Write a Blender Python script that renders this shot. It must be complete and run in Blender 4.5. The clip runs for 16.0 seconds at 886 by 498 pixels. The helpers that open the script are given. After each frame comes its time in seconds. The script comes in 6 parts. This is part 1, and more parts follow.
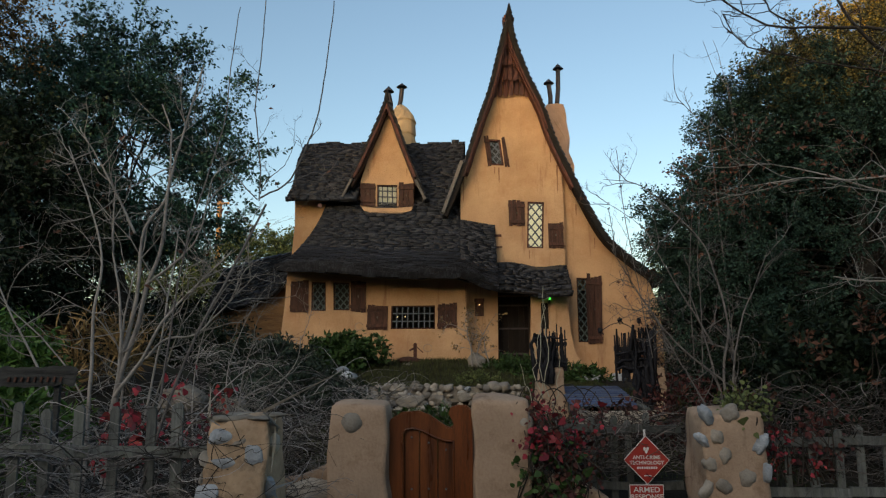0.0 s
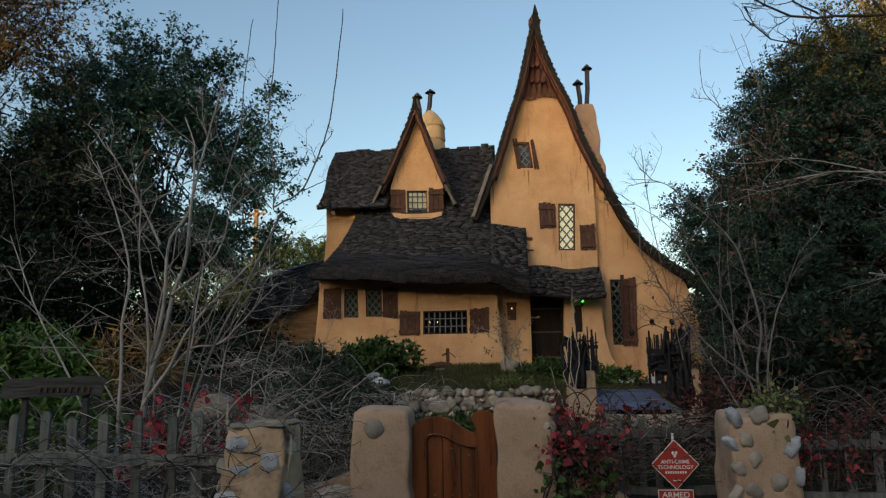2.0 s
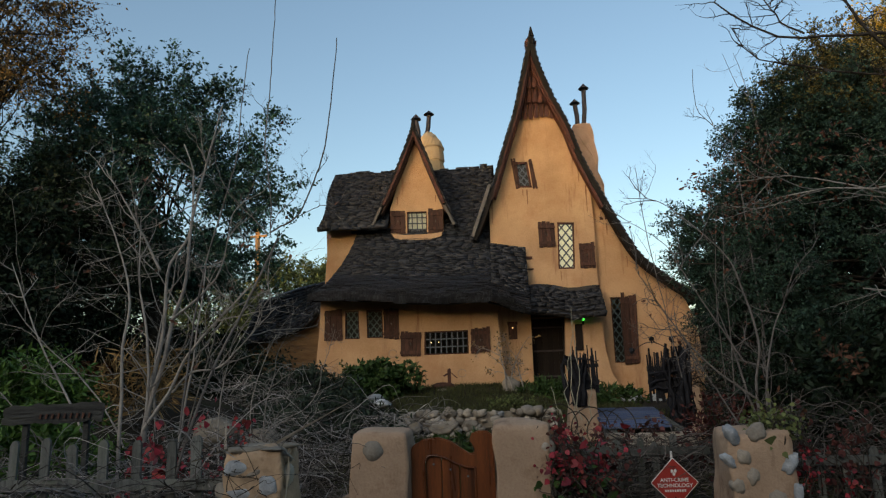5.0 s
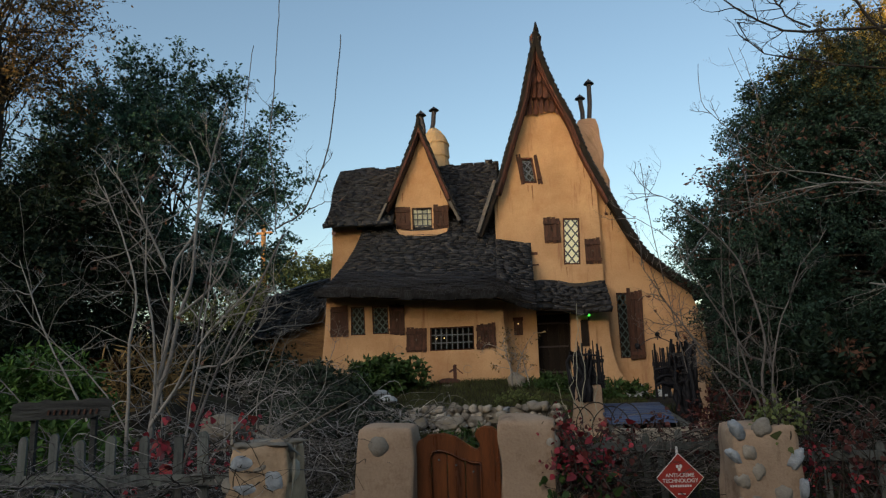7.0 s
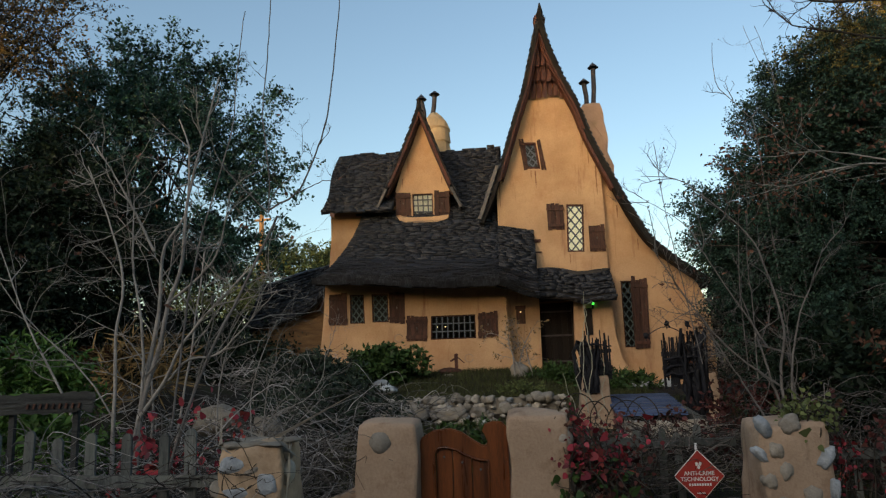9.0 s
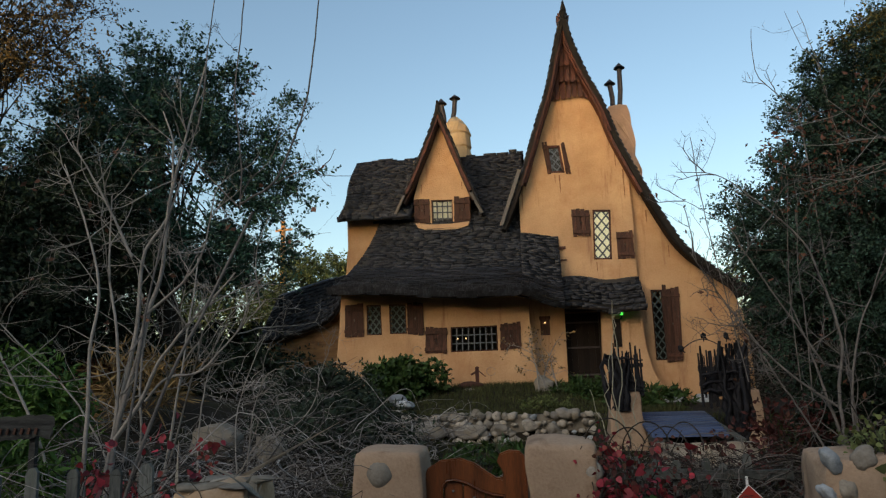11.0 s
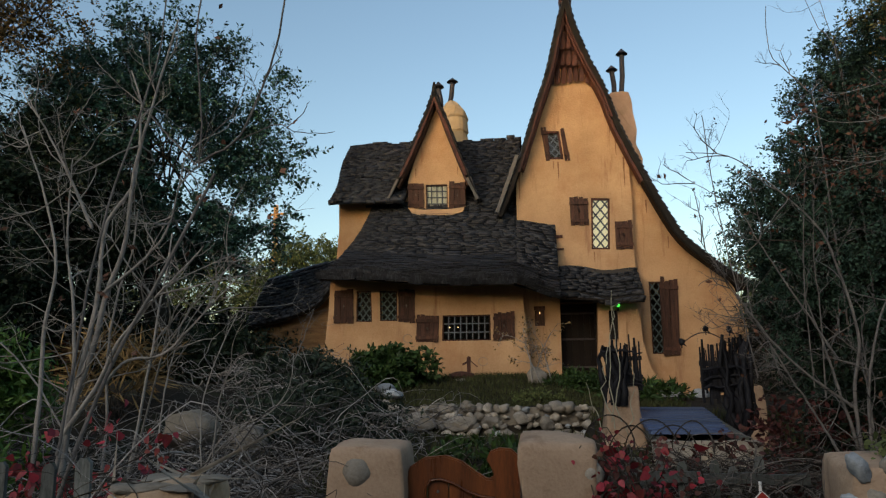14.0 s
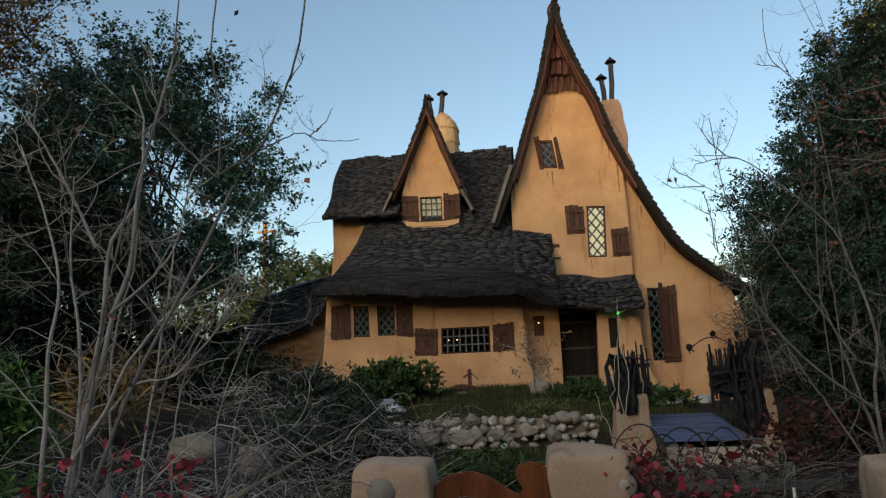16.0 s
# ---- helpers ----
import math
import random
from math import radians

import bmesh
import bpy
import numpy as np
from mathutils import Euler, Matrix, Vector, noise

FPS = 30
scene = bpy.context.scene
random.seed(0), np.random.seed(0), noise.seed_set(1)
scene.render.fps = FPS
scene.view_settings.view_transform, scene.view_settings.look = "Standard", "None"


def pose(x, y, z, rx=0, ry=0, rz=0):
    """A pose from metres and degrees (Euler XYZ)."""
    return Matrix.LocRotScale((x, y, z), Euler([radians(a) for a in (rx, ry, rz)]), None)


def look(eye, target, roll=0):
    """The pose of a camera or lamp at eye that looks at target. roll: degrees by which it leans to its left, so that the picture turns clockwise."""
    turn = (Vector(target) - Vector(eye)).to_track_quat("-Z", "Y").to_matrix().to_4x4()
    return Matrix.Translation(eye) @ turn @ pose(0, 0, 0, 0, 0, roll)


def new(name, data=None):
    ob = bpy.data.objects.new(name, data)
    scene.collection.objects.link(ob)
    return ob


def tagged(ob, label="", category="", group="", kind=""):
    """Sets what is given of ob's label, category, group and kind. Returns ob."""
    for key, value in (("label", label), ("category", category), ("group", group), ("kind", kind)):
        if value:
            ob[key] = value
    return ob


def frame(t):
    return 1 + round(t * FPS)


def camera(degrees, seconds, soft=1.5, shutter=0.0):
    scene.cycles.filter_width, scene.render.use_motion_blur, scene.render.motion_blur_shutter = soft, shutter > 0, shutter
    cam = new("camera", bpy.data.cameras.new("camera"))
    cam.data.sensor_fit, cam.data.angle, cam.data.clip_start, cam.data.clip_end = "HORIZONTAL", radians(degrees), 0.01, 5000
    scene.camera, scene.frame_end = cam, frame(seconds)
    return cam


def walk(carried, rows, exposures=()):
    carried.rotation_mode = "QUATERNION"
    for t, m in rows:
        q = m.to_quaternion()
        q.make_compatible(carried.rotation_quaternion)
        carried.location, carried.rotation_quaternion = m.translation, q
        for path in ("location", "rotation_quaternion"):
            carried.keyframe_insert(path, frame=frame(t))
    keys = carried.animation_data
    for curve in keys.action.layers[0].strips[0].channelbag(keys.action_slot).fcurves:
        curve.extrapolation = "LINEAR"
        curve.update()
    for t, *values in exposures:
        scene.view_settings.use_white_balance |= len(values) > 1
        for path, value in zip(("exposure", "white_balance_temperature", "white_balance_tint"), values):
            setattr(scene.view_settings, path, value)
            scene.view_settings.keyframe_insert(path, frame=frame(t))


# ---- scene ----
cam = camera(65.2, 16.0, soft=1.25)
PATH = [
    (0, (0.0, 0.0, 1.6), (-0.055, 1.974, 1.914), -0.3),
    (0.5, (0.044, 0.017, 1.613), (-0.001, 1.985, 1.965), -1.2),
    (1, (0.077, 0.029, 1.613), (0.005, 1.991, 1.994), -1.8),
    (1.5, (0.122, 0.04, 1.6), (0.003, 2.007, 1.942), -1.3),
    (2, (0.182, 0.036, 1.6), (0.021, 2.003, 1.929), -1.1),
    (2.5, (0.21, 0.026, 1.59), (0.024, 1.99, 1.915), -1.2),
    (3, (0.237, -0.011, 1.604), (0.068, 1.953, 1.942), -1.0),
    (3.5, (0.222, -0.003, 1.6), (0.09, 1.962, 1.948), -1.1),
    (4, (0.224, -0.009, 1.603), (0.076, 1.952, 1.965), -1.2),
    (6.5, (0.279, -0.06, 1.606), (0.113, 1.894, 2.002), -2.4),
    (7, (0.257, -0.041, 1.604), (0.076, 1.915, 1.978), -2.0),
    (7.5, (0.235, -0.079, 1.607), (0.017, 1.878, 1.953), -1.7),
    (8, (0.148, -0.086, 1.611), (-0.04, 1.876, 1.954), -1.6),
    (10.5, (0.183, 1.257, 1.72), (-0.005, 3.219, 2.056), -2.3),
    (11, (0.213, 1.232, 1.725), (-0.037, 3.181, 2.097), -1.8),
    (11.5, (0.21, 1.267, 1.726), (-0.055, 3.213, 2.103), -1.5),
    (12, (0.198, 1.274, 1.744), (-0.051, 3.221, 2.127), -1.2),
    (12.5, (0.116, 1.779, 1.738), (-0.058, 3.734, 2.126), -3.4),
    (13, (0.154, 1.78, 1.729), (-0.007, 3.73, 2.139), -2.5),
    (13.5, (0.167, 1.806, 1.717), (-0.038, 3.76, 2.092), -1.8),
    (14, (0.182, 1.795, 1.723), (-0.055, 3.751, 2.066), -0.6),
    (14.5, (0.057, 1.829, 1.734), (-0.148, 3.789, 2.076), -2.3),
    (15, (-0.07, 1.837, 1.729), (-0.222, 3.799, 2.082), -1.7),
    (15.5, (-0.09, 1.914, 1.706), (-0.254, 3.877, 2.05), -1.9),
    (16, (-0.069, 1.905, 1.73), (-0.269, 3.858, 2.109), -2.4),
]
walk(cam, [(t, look(eye, target, roll)) for t, eye, target, roll in PATH], exposures=[(t, 1.28 + e) for t, e in ((0.0, 0.0), (4.2, 0.0), (6.4, -0.10), (7.0, -0.06), (8.0, 0.0), (10.5, 0.05), (11.0, 0.05), (11.5, -0.07), (12.0, -0.07), (12.5, 0.06), (13.0, 0.0), (13.5, -0.12), (14.0, 0.03), (15.0, 0.05), (16.0, 0.05))])

# ---- world and sun ----
world = bpy.data.worlds.new("dusk_sky")
scene.world = world
world.use_nodes = True
wn = world.node_tree
sky = wn.nodes.new("ShaderNodeTexSky")
sky.sky_type, sky.sun_disc = "NISHITA", False
sky.sun_elevation, sky.sun_rotation = radians(7), radians(205)
sky.air_density, sky.dust_density, sky.ozone_density = 1.0, 1.1, 1.3
wn.nodes["Background"].inputs["Strength"].default_value = 0.12
wn.links.new(sky.outputs["Color"], wn.nodes["Background"].inputs["Color"])
sun = new("sun", bpy.data.lights.new("sun", "SUN"))
sun.data.energy, sun.data.angle, sun.data.color = 0.40, radians(35), (1.0, 0.86, 0.7)
sun.matrix_basis = look((-24, -38, 40), (0, 15, 3))


# ---- materials ----
def material(name, dark, light, rough=0.8, scale=6.0, fine=60.0, bump=0.3, metal=0.0, stain=None, stain_scale=1.2, vary=0.0, stretch=(1, 1, 1), bump_far=0.01, island=False, streak=None, spec=0.5):
    """Two scales of noise between two colours, an optional stain colour, relief, and variation from piece to piece."""
    m = bpy.data.materials.new(name)
    m.use_nodes = True
    nt = m.node_tree
    b = nt.nodes["Principled BSDF"]
    link = nt.links.new
    co = nt.nodes.new("ShaderNodeTexCoord")
    mp = nt.nodes.new("ShaderNodeMapping")
    mp.inputs["Scale"].default_value = stretch
    link(co.outputs["Object"], mp.inputs["Vector"])

    def noise_tex(s, detail=5, rough_=0.6):
        n = nt.nodes.new("ShaderNodeTexNoise")
        n.inputs["Scale"].default_value, n.inputs["Detail"].default_value, n.inputs["Roughness"].default_value = s, detail, rough_
        link(mp.outputs["Vector"], n.inputs["Vector"])
        return n.outputs["Fac"]

    def mixed(fac, a, c):
        x = nt.nodes.new("ShaderNodeMix")
        x.data_type = "RGBA"
        for sock, v in ((x.inputs[0], fac), (x.inputs[6], a), (x.inputs[7], c)):
            if hasattr(v, "links"):
                link(v, sock)
            else:
                sock.default_value = v if isinstance(v, float) else (*v, 1)
        return x.outputs[2]

    def ramp(src, lo, hi):
        r = nt.nodes.new("ShaderNodeMapRange")
        r.inputs["From Min"].default_value, r.inputs["From Max"].default_value = lo, hi
        link(src, r.inputs["Value"])
        return r.outputs["Result"]

    coarse, grain = noise_tex(scale), noise_tex(fine, 3)
    both = nt.nodes.new("ShaderNodeMath")
    both.operation = "MULTIPLY_ADD"
    both.inputs[1].default_value = 0.45
    link(grain, both.inputs[0])
    link(coarse, both.inputs[2])
    colour = mixed(ramp(both.outputs[0], 0.45, 0.98), dark, light)
    if stain:
        colour = mixed(ramp(noise_tex(stain_scale, 6, 0.7), 0.52, 0.78), colour, stain)
    if streak:
        sm = nt.nodes.new("ShaderNodeMapping")
        sm.inputs["Scale"].default_value = (2.6, 2.6, 0.32)
        link(co.outputs["Object"], sm.inputs["Vector"])
        sn = nt.nodes.new("ShaderNodeTexNoise")
        sn.inputs["Scale"].default_value, sn.inputs["Detail"].default_value, sn.inputs["Roughness"].default_value = 1.6, 6, 0.65
        link(sm.outputs["Vector"], sn.inputs["Vector"])
        colour = mixed(ramp(sn.outputs["Fac"], 0.57, 0.82), colour, streak)
    if vary:
        if island:
            src = nt.nodes.new("ShaderNodeNewGeometry").outputs["Random Per Island"]
        else:
            src = nt.nodes.new("ShaderNodeObjectInfo").outputs["Random"]
        mul = nt.nodes.new("ShaderNodeHueSaturation")
        r = nt.nodes.new("ShaderNodeMapRange")
        r.inputs["To Min"].default_value, r.inputs["To Max"].default_value = 1 - vary, 1 + vary
        link(src, r.inputs["Value"])
        link(r.outputs["Result"], mul.inputs["Value"])
        link(colour, mul.inputs["Color"])
        colour = mul.outputs["Color"]
    link(colour, b.inputs["Base Color"])
    b.inputs["Metallic"].default_value = metal
    b.inputs["Specular IOR Level"].default_value = spec
    rr = nt.nodes.new("ShaderNodeMapRange")
    rr.inputs["To Min"].default_value, rr.inputs["To Max"].default_value = max(0.02, rough - 0.12), min(1, rough + 0.12)
    link(coarse, rr.inputs["Value"])
    link(rr.outputs["Result"], b.inputs["Roughness"])
    if bump:
        bp = nt.nodes.new("ShaderNodeBump")
        bp.inputs["Strength"].default_value, bp.inputs["Distance"].default_value = bump, bump_far
        link(both.outputs[0], bp.inputs["Height"])
        link(bp.outputs["Normal"], b.inputs["Normal"])
    return m


def glowing(name, colour, strength):
    m = bpy.data.materials.new(name)
    m.use_nodes = True
    b = m.node_tree.nodes["Principled BSDF"]
    b.inputs["Base Color"].default_value = b.inputs["Emission Color"].default_value = (*colour, 1)
    b.inputs["Emission Strength"].default_value = strength
    return m


def glass(name):
    """Thin window glass: clear, with a mirror's share that grows at grazing angles."""
    m = bpy.data.materials.new(name)
    m.use_nodes = True
    nt = m.node_tree
    clear, gloss, mix, fres = (nt.nodes.new("ShaderNode" + k) for k in ("BsdfTransparent", "BsdfGlossy", "MixShader", "Fresnel"))
    clear.inputs["Color"].default_value = (0.8, 0.84, 0.84, 1)
    gloss.inputs["Roughness"].default_value = 0.06
    fres.inputs["IOR"].default_value = 1.6
    nt.links.new(fres.outputs[0], mix.inputs[0])
    nt.links.new(clear.outputs[0], mix.inputs[1])
    nt.links.new(gloss.outputs[0], mix.inputs[2])
    nt.links.new(mix.outputs[0], nt.nodes["Material Output"].inputs["Surface"])
    return m


STUCCO = material("ochre_stucco", (0.405, 0.232, 0.112), (0.60, 0.380, 0.208), 0.9, 0.9, 24, 0.7, stain=(0.40, 0.20, 0.09), stain_scale=0.8, bump_far=0.04, streak=(0.22, 0.085, 0.042))
STUCCO_PALE = material("pale_stucco", (0.28, 0.190, 0.125), (0.42, 0.298, 0.202), 0.9, 2.5, 40, 0.5, stain=(0.17, 0.10, 0.055), stain_scale=3.2, bump_far=0.03, streak=(0.13, 0.085, 0.05))
RUBBLE = material("cracked_ochre_render", (0.26, 0.175, 0.105), (0.50, 0.355, 0.225), 0.92, 4, 30, 0.8, stain=(0.12, 0.09, 0.06), stain_scale=6, bump_far=0.03)
STUCCO_ROUGH = material("rough_stucco", (0.14, 0.075, 0.032), (0.31, 0.180, 0.080), 0.95, 3, 22, 1.0, stain=(0.13, 0.08, 0.05), stain_scale=2, bump_far=0.06, stretch=(0.6, 0.6, 3.5))
CHIMNEY = material("chimney_stucco", (0.42, 0.29, 0.15), (0.56, 0.40, 0.22), 0.9, 3, 30, 0.5, stain=(0.25, 0.15, 0.07), stain_scale=1.6)
STUCCO_PINK = material("pinkish_stucco", (0.40, 0.24, 0.15), (0.54, 0.34, 0.22), 0.9, 1.5, 30, 0.6, stain=(0.30, 0.19, 0.10), stain_scale=1.6, bump_far=0.04)
SHINGLE = material("dark_shingle", (0.0065, 0.0068, 0.0085), (0.034, 0.0355, 0.043), 0.6, 5, 45, 0.5, stain=(0.070, 0.074, 0.084), stain_scale=6, vary=0.5, island=True, spec=0.35)
SHINGLE_ONE = material("dark_shingle_piece", (0.0065, 0.0068, 0.0085), (0.034, 0.0355, 0.043), 0.6, 5, 45, 0.5, stain=(0.070, 0.074, 0.084), stain_scale=6, vary=0.5, spec=0.35)
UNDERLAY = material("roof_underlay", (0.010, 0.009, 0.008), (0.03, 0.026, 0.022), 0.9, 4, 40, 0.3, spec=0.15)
DARKWOOD = material("dark_brown_wood", (0.018, 0.009, 0.006), (0.105, 0.046, 0.029), 0.75, 5, 70, 0.5, vary=0.25, stretch=(4, 4, 0.6), spec=0.3)
REDWOOD = material("reddish_bargeboard", (0.020, 0.008, 0.006), (0.135, 0.046, 0.028), 0.7, 4, 60, 0.5, stain=(0.02, 0.012, 0.010), stain_scale=5, vary=0.3, stretch=(3, 3, 1), spec=0.3)
WORNWOOD = material("grey_worn_wood", (0.07, 0.060, 0.052), (0.17, 0.15, 0.13), 0.85, 5, 60, 0.6, vary=0.2, stretch=(5, 5, 0.7))
FENCEWOOD = material("weathered_fence_wood", (0.045, 0.049, 0.046), (0.19, 0.195, 0.18), 0.9, 6, 60, 0.7, stain=(0.05, 0.065, 0.035), stain_scale=3, vary=0.3, stretch=(5, 5, 0.7), spec=0.15)
OLDPLANK = material("dark_weathered_plank", (0.014, 0.015, 0.015), (0.085, 0.085, 0.080), 0.9, 4, 50, 0.8, stain=(0.03, 0.035, 0.02), stain_scale=4, stretch=(0.5, 4, 6), spec=0.15)
GATEWOOD = material("varnished_gate_wood", (0.020, 0.006, 0.003), (0.215, 0.066, 0.018), 0.30, 1.6, 40, 0.25, stain=(0.022, 0.009, 0.005), stain_scale=2.2, vary=0.2, stretch=(4, 4, 0.4), bump_far=0.004)
BLACKWOOD = material("charred_black_wood", (0.004, 0.004, 0.005), (0.020, 0.020, 0.025), 0.6, 8, 60, 0.6, vary=0.3, stretch=(4, 4, 0.7), spec=0.15)
IRON = material("dark_rusty_iron", (0.03, 0.027, 0.028), (0.09, 0.07, 0.065), 0.6, 10, 80, 0.3, metal=0.6)
LEAD = material("grey_lead", (0.07, 0.076, 0.085), (0.15, 0.162, 0.175), 0.55, 20, 90, 0.2, metal=0.3)
BLUEDECK = material("blue_painted_planks", (0.030, 0.052, 0.120), (0.070, 0.108, 0.215), 0.65, 3, 50, 0.35, stain=(0.08, 0.09, 0.11), stain_scale=3, vary=0.25, stretch=(0.6, 4, 4))
STONE = material("pale_field_stone", (0.15, 0.130, 0.105), (0.40, 0.36, 0.30), 0.85, 4, 40, 0.6, stain=(0.30, 0.22, 0.12), stain_scale=2.5, vary=0.45, bump_far=0.02)
BLUESTONE = material("bluish_grey_stone", (0.17, 0.185, 0.20), (0.46, 0.49, 0.51), 0.8, 6, 50, 0.6, stain=(0.14, 0.14, 0.14), stain_scale=5, vary=0.3, bump_far=0.02)
PEBBLE = material("embedded_pillar_stone", (0.15, 0.13, 0.105), (0.33, 0.29, 0.235), 0.85, 5, 45, 0.6, stain=(0.11, 0.10, 0.085), stain_scale=5, vary=0.3, bump_far=0.02)
MORTAR = material("stone_wall_mortar", (0.12, 0.10, 0.08), (0.25, 0.22, 0.17), 0.95, 6, 40, 0.7, bump_far=0.02)
SOIL = material("garden_soil", (0.010, 0.008, 0.006), (0.038, 0.031, 0.022), 0.97, 1.5, 25, 0.9, stain=(0.03, 0.042, 0.016), stain_scale=0.9, bump_far=0.05, spec=0.15)
PAVING = material("grey_pavement", (0.10, 0.10, 0.095), (0.19, 0.185, 0.175), 0.9, 3, 60, 0.4, stain=(0.07, 0.07, 0.065))
GRASS = material("dull_grass", (0.022, 0.028, 0.010), (0.075, 0.078, 0.030), 0.8, 2, 20, 0, vary=0.4, island=True, spec=0.15)
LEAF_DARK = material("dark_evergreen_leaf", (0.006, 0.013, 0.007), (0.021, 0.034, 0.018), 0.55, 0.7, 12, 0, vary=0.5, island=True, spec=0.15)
LEAF_BLUE = material("bluish_oak_leaf", (0.009, 0.034, 0.022), (0.042, 0.100, 0.068), 0.45, 0.7, 12, 0, vary=0.5, island=True, spec=0.3)
LEAF_SAGE = material("dull_sage_leaf", (0.012, 0.022, 0.014), (0.046, 0.062, 0.042), 0.7, 1.5, 14, 0, vary=0.5, island=True, spec=0.15)
LEAF_GREEN = material("fresh_green_leaf", (0.016, 0.036, 0.010), (0.055, 0.096, 0.027), 0.5, 2, 20, 0, vary=0.4, island=True, spec=0.15)
LEAF_OLIVE = material("olive_far_leaf", (0.055, 0.075, 0.025), (0.14, 0.16, 0.06), 0.7, 1, 12, 0, vary=0.4, island=True, spec=0.15)
LEAF_FIR = material("deep_green_evergreen_leaf", (0.012, 0.032, 0.020), (0.048, 0.086, 0.057), 0.6, 0.5, 9, 0, vary=0.45, island=True, spec=0.2)
LEAF_SUN_BRONZE = material("sunlit_olive_bronze_leaf", (0.040, 0.042, 0.014), (0.19, 0.150, 0.046), 0.6, 0.6, 12, 0, vary=0.5, island=True, spec=0.15)
LEAF_FRESH = material("bright_fresh_leaf", (0.028, 0.070, 0.012), (0.090, 0.165, 0.036), 0.5, 2, 20, 0, vary=0.45, island=True, spec=0.15)
LEAF_TAN = material("tan_dry_grass", (0.10, 0.062, 0.026), (0.28, 0.185, 0.075), 0.8, 3, 30, 0, vary=0.4, island=True, spec=0.15)
LEAF_SUN_BROWN = material("sunlit_brown_evergreen_leaf", (0.040, 0.030, 0.014), (0.22, 0.135, 0.045), 0.6, 0.5, 12, 0, vary=0.5, island=True, spec=0.15)
TWIG_BROWN = material("brown_grey_dry_twigs", (0.016, 0.014, 0.013), (0.17, 0.150, 0.135), 0.9, 2, 30, 0, vary=0.85, island=True, spec=0.1)
STALK = material("pale_dry_stalk", (0.22, 0.21, 0.15), (0.42, 0.40, 0.30), 0.85, 6, 40, 0.3)
LEAF_YELLOW = material("sunlit_yellow_autumn_leaf", (0.26, 0.16, 0.02), (0.62, 0.42, 0.06), 0.6, 1, 12, 0, vary=0.3, island=True, spec=0.15)
LEAF_RED = material("crimson_creeper_leaf", (0.085, 0.010, 0.016), (0.33, 0.036, 0.050), 0.5, 3, 30, 0.1, stain=(0.26, 0.09, 0.03), stain_scale=4, vary=0.7, island=True, spec=0.2)
LEAF_BROWN = material("dry_brown_leaf", (0.055, 0.026, 0.018), (0.165, 0.082, 0.052), 0.8, 4, 30, 0, vary=0.45, island=True, spec=0.15)
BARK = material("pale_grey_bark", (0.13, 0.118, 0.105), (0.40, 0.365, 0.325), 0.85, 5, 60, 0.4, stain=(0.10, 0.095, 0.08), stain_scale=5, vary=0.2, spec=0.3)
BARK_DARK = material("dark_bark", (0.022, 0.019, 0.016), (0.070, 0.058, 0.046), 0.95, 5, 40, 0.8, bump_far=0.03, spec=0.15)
# darker copy of the bark: shade inside the crowns is put into its colour
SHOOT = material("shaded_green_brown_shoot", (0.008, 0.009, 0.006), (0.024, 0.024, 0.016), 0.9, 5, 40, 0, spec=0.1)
BARK_MID = material("grey_brown_bark", (0.07, 0.063, 0.058), (0.205, 0.185, 0.170), 0.9, 6, 60, 0.4, stain=(0.05, 0.05, 0.045), stain_scale=5, spec=0.2)
LEAF_MAROON = material("dull_maroon_leaf", (0.030, 0.014, 0.012), (0.115, 0.036, 0.032), 0.6, 3, 30, 0.1, stain=(0.085, 0.065, 0.03), stain_scale=5, vary=0.6, island=True, spec=0.15)
TWIG = material("grey_violet_dry_twigs", (0.030, 0.028, 0.027), (0.36, 0.335, 0.315), 0.9, 2, 30, 0, vary=0.85, island=True, spec=0.15)
BRICK = material("orange_brick", (0.07, 0.024, 0.011), (0.15, 0.058, 0.027), 0.9, 3, 30, 0.4, vary=0.2)
SIGNRED = material("red_sign_enamel", (0.30, 0.028, 0.020), (0.40, 0.042, 0.03), 0.4, 2, 50, 0.05)
WHITE = material("white_sign_paint", (0.62, 0.62, 0.6), (0.8, 0.8, 0.78), 0.5, 5, 50, 0.05)
POLEWOOD = material("painted_sunlit_pole_wood", (0.40, 0.19, 0.06), (0.60, 0.30, 0.10), 0.8, 2, 30, 0.3)
BLIND = material("cream_window_blind", (0.62, 0.58, 0.42), (0.80, 0.75, 0.56), 0.9, 2, 30, 0.1)
# near-black wood: porch and eave shade is put into this colour
NIGHTWOOD = material("shade_darkened_wood", (0.006, 0.004, 0.003), (0.020, 0.013, 0.009), 0.7, 5, 70, 0.5, vary=0.25, stretch=(4, 4, 0.6), spec=0.15)
# dark plaster: the unlit rooms' darkness is put into this colour
INNER = material("shade_dark_room_plaster", (0.03, 0.026, 0.022), (0.06, 0.05, 0.04), 0.95, 2, 30, 0.1)
LEAD_DARK = material("dull_lead", (0.05, 0.055, 0.06), (0.11, 0.118, 0.125), 0.6, 20, 90, 0.2, metal=0.2)
GLASS = glass("leaded_glass")
LEAD_GREEN = material("verdigris_lead", (0.055, 0.075, 0.070), (0.12, 0.15, 0.14), 0.6, 20, 90, 0.2, metal=0.2)
# this blind emits its own glow; no lamp stands behind it
GLOW_BLIND = glowing("self_glowing_blind", (0.80, 0.72, 0.46), 0.22)
LAMP_WARM = glowing("warm_bulb", (1.0, 0.62, 0.25), 1.2)
LAMP_GREEN = glowing("green_lamp_glow", (0.10, 0.95, 0.10), 0.5)


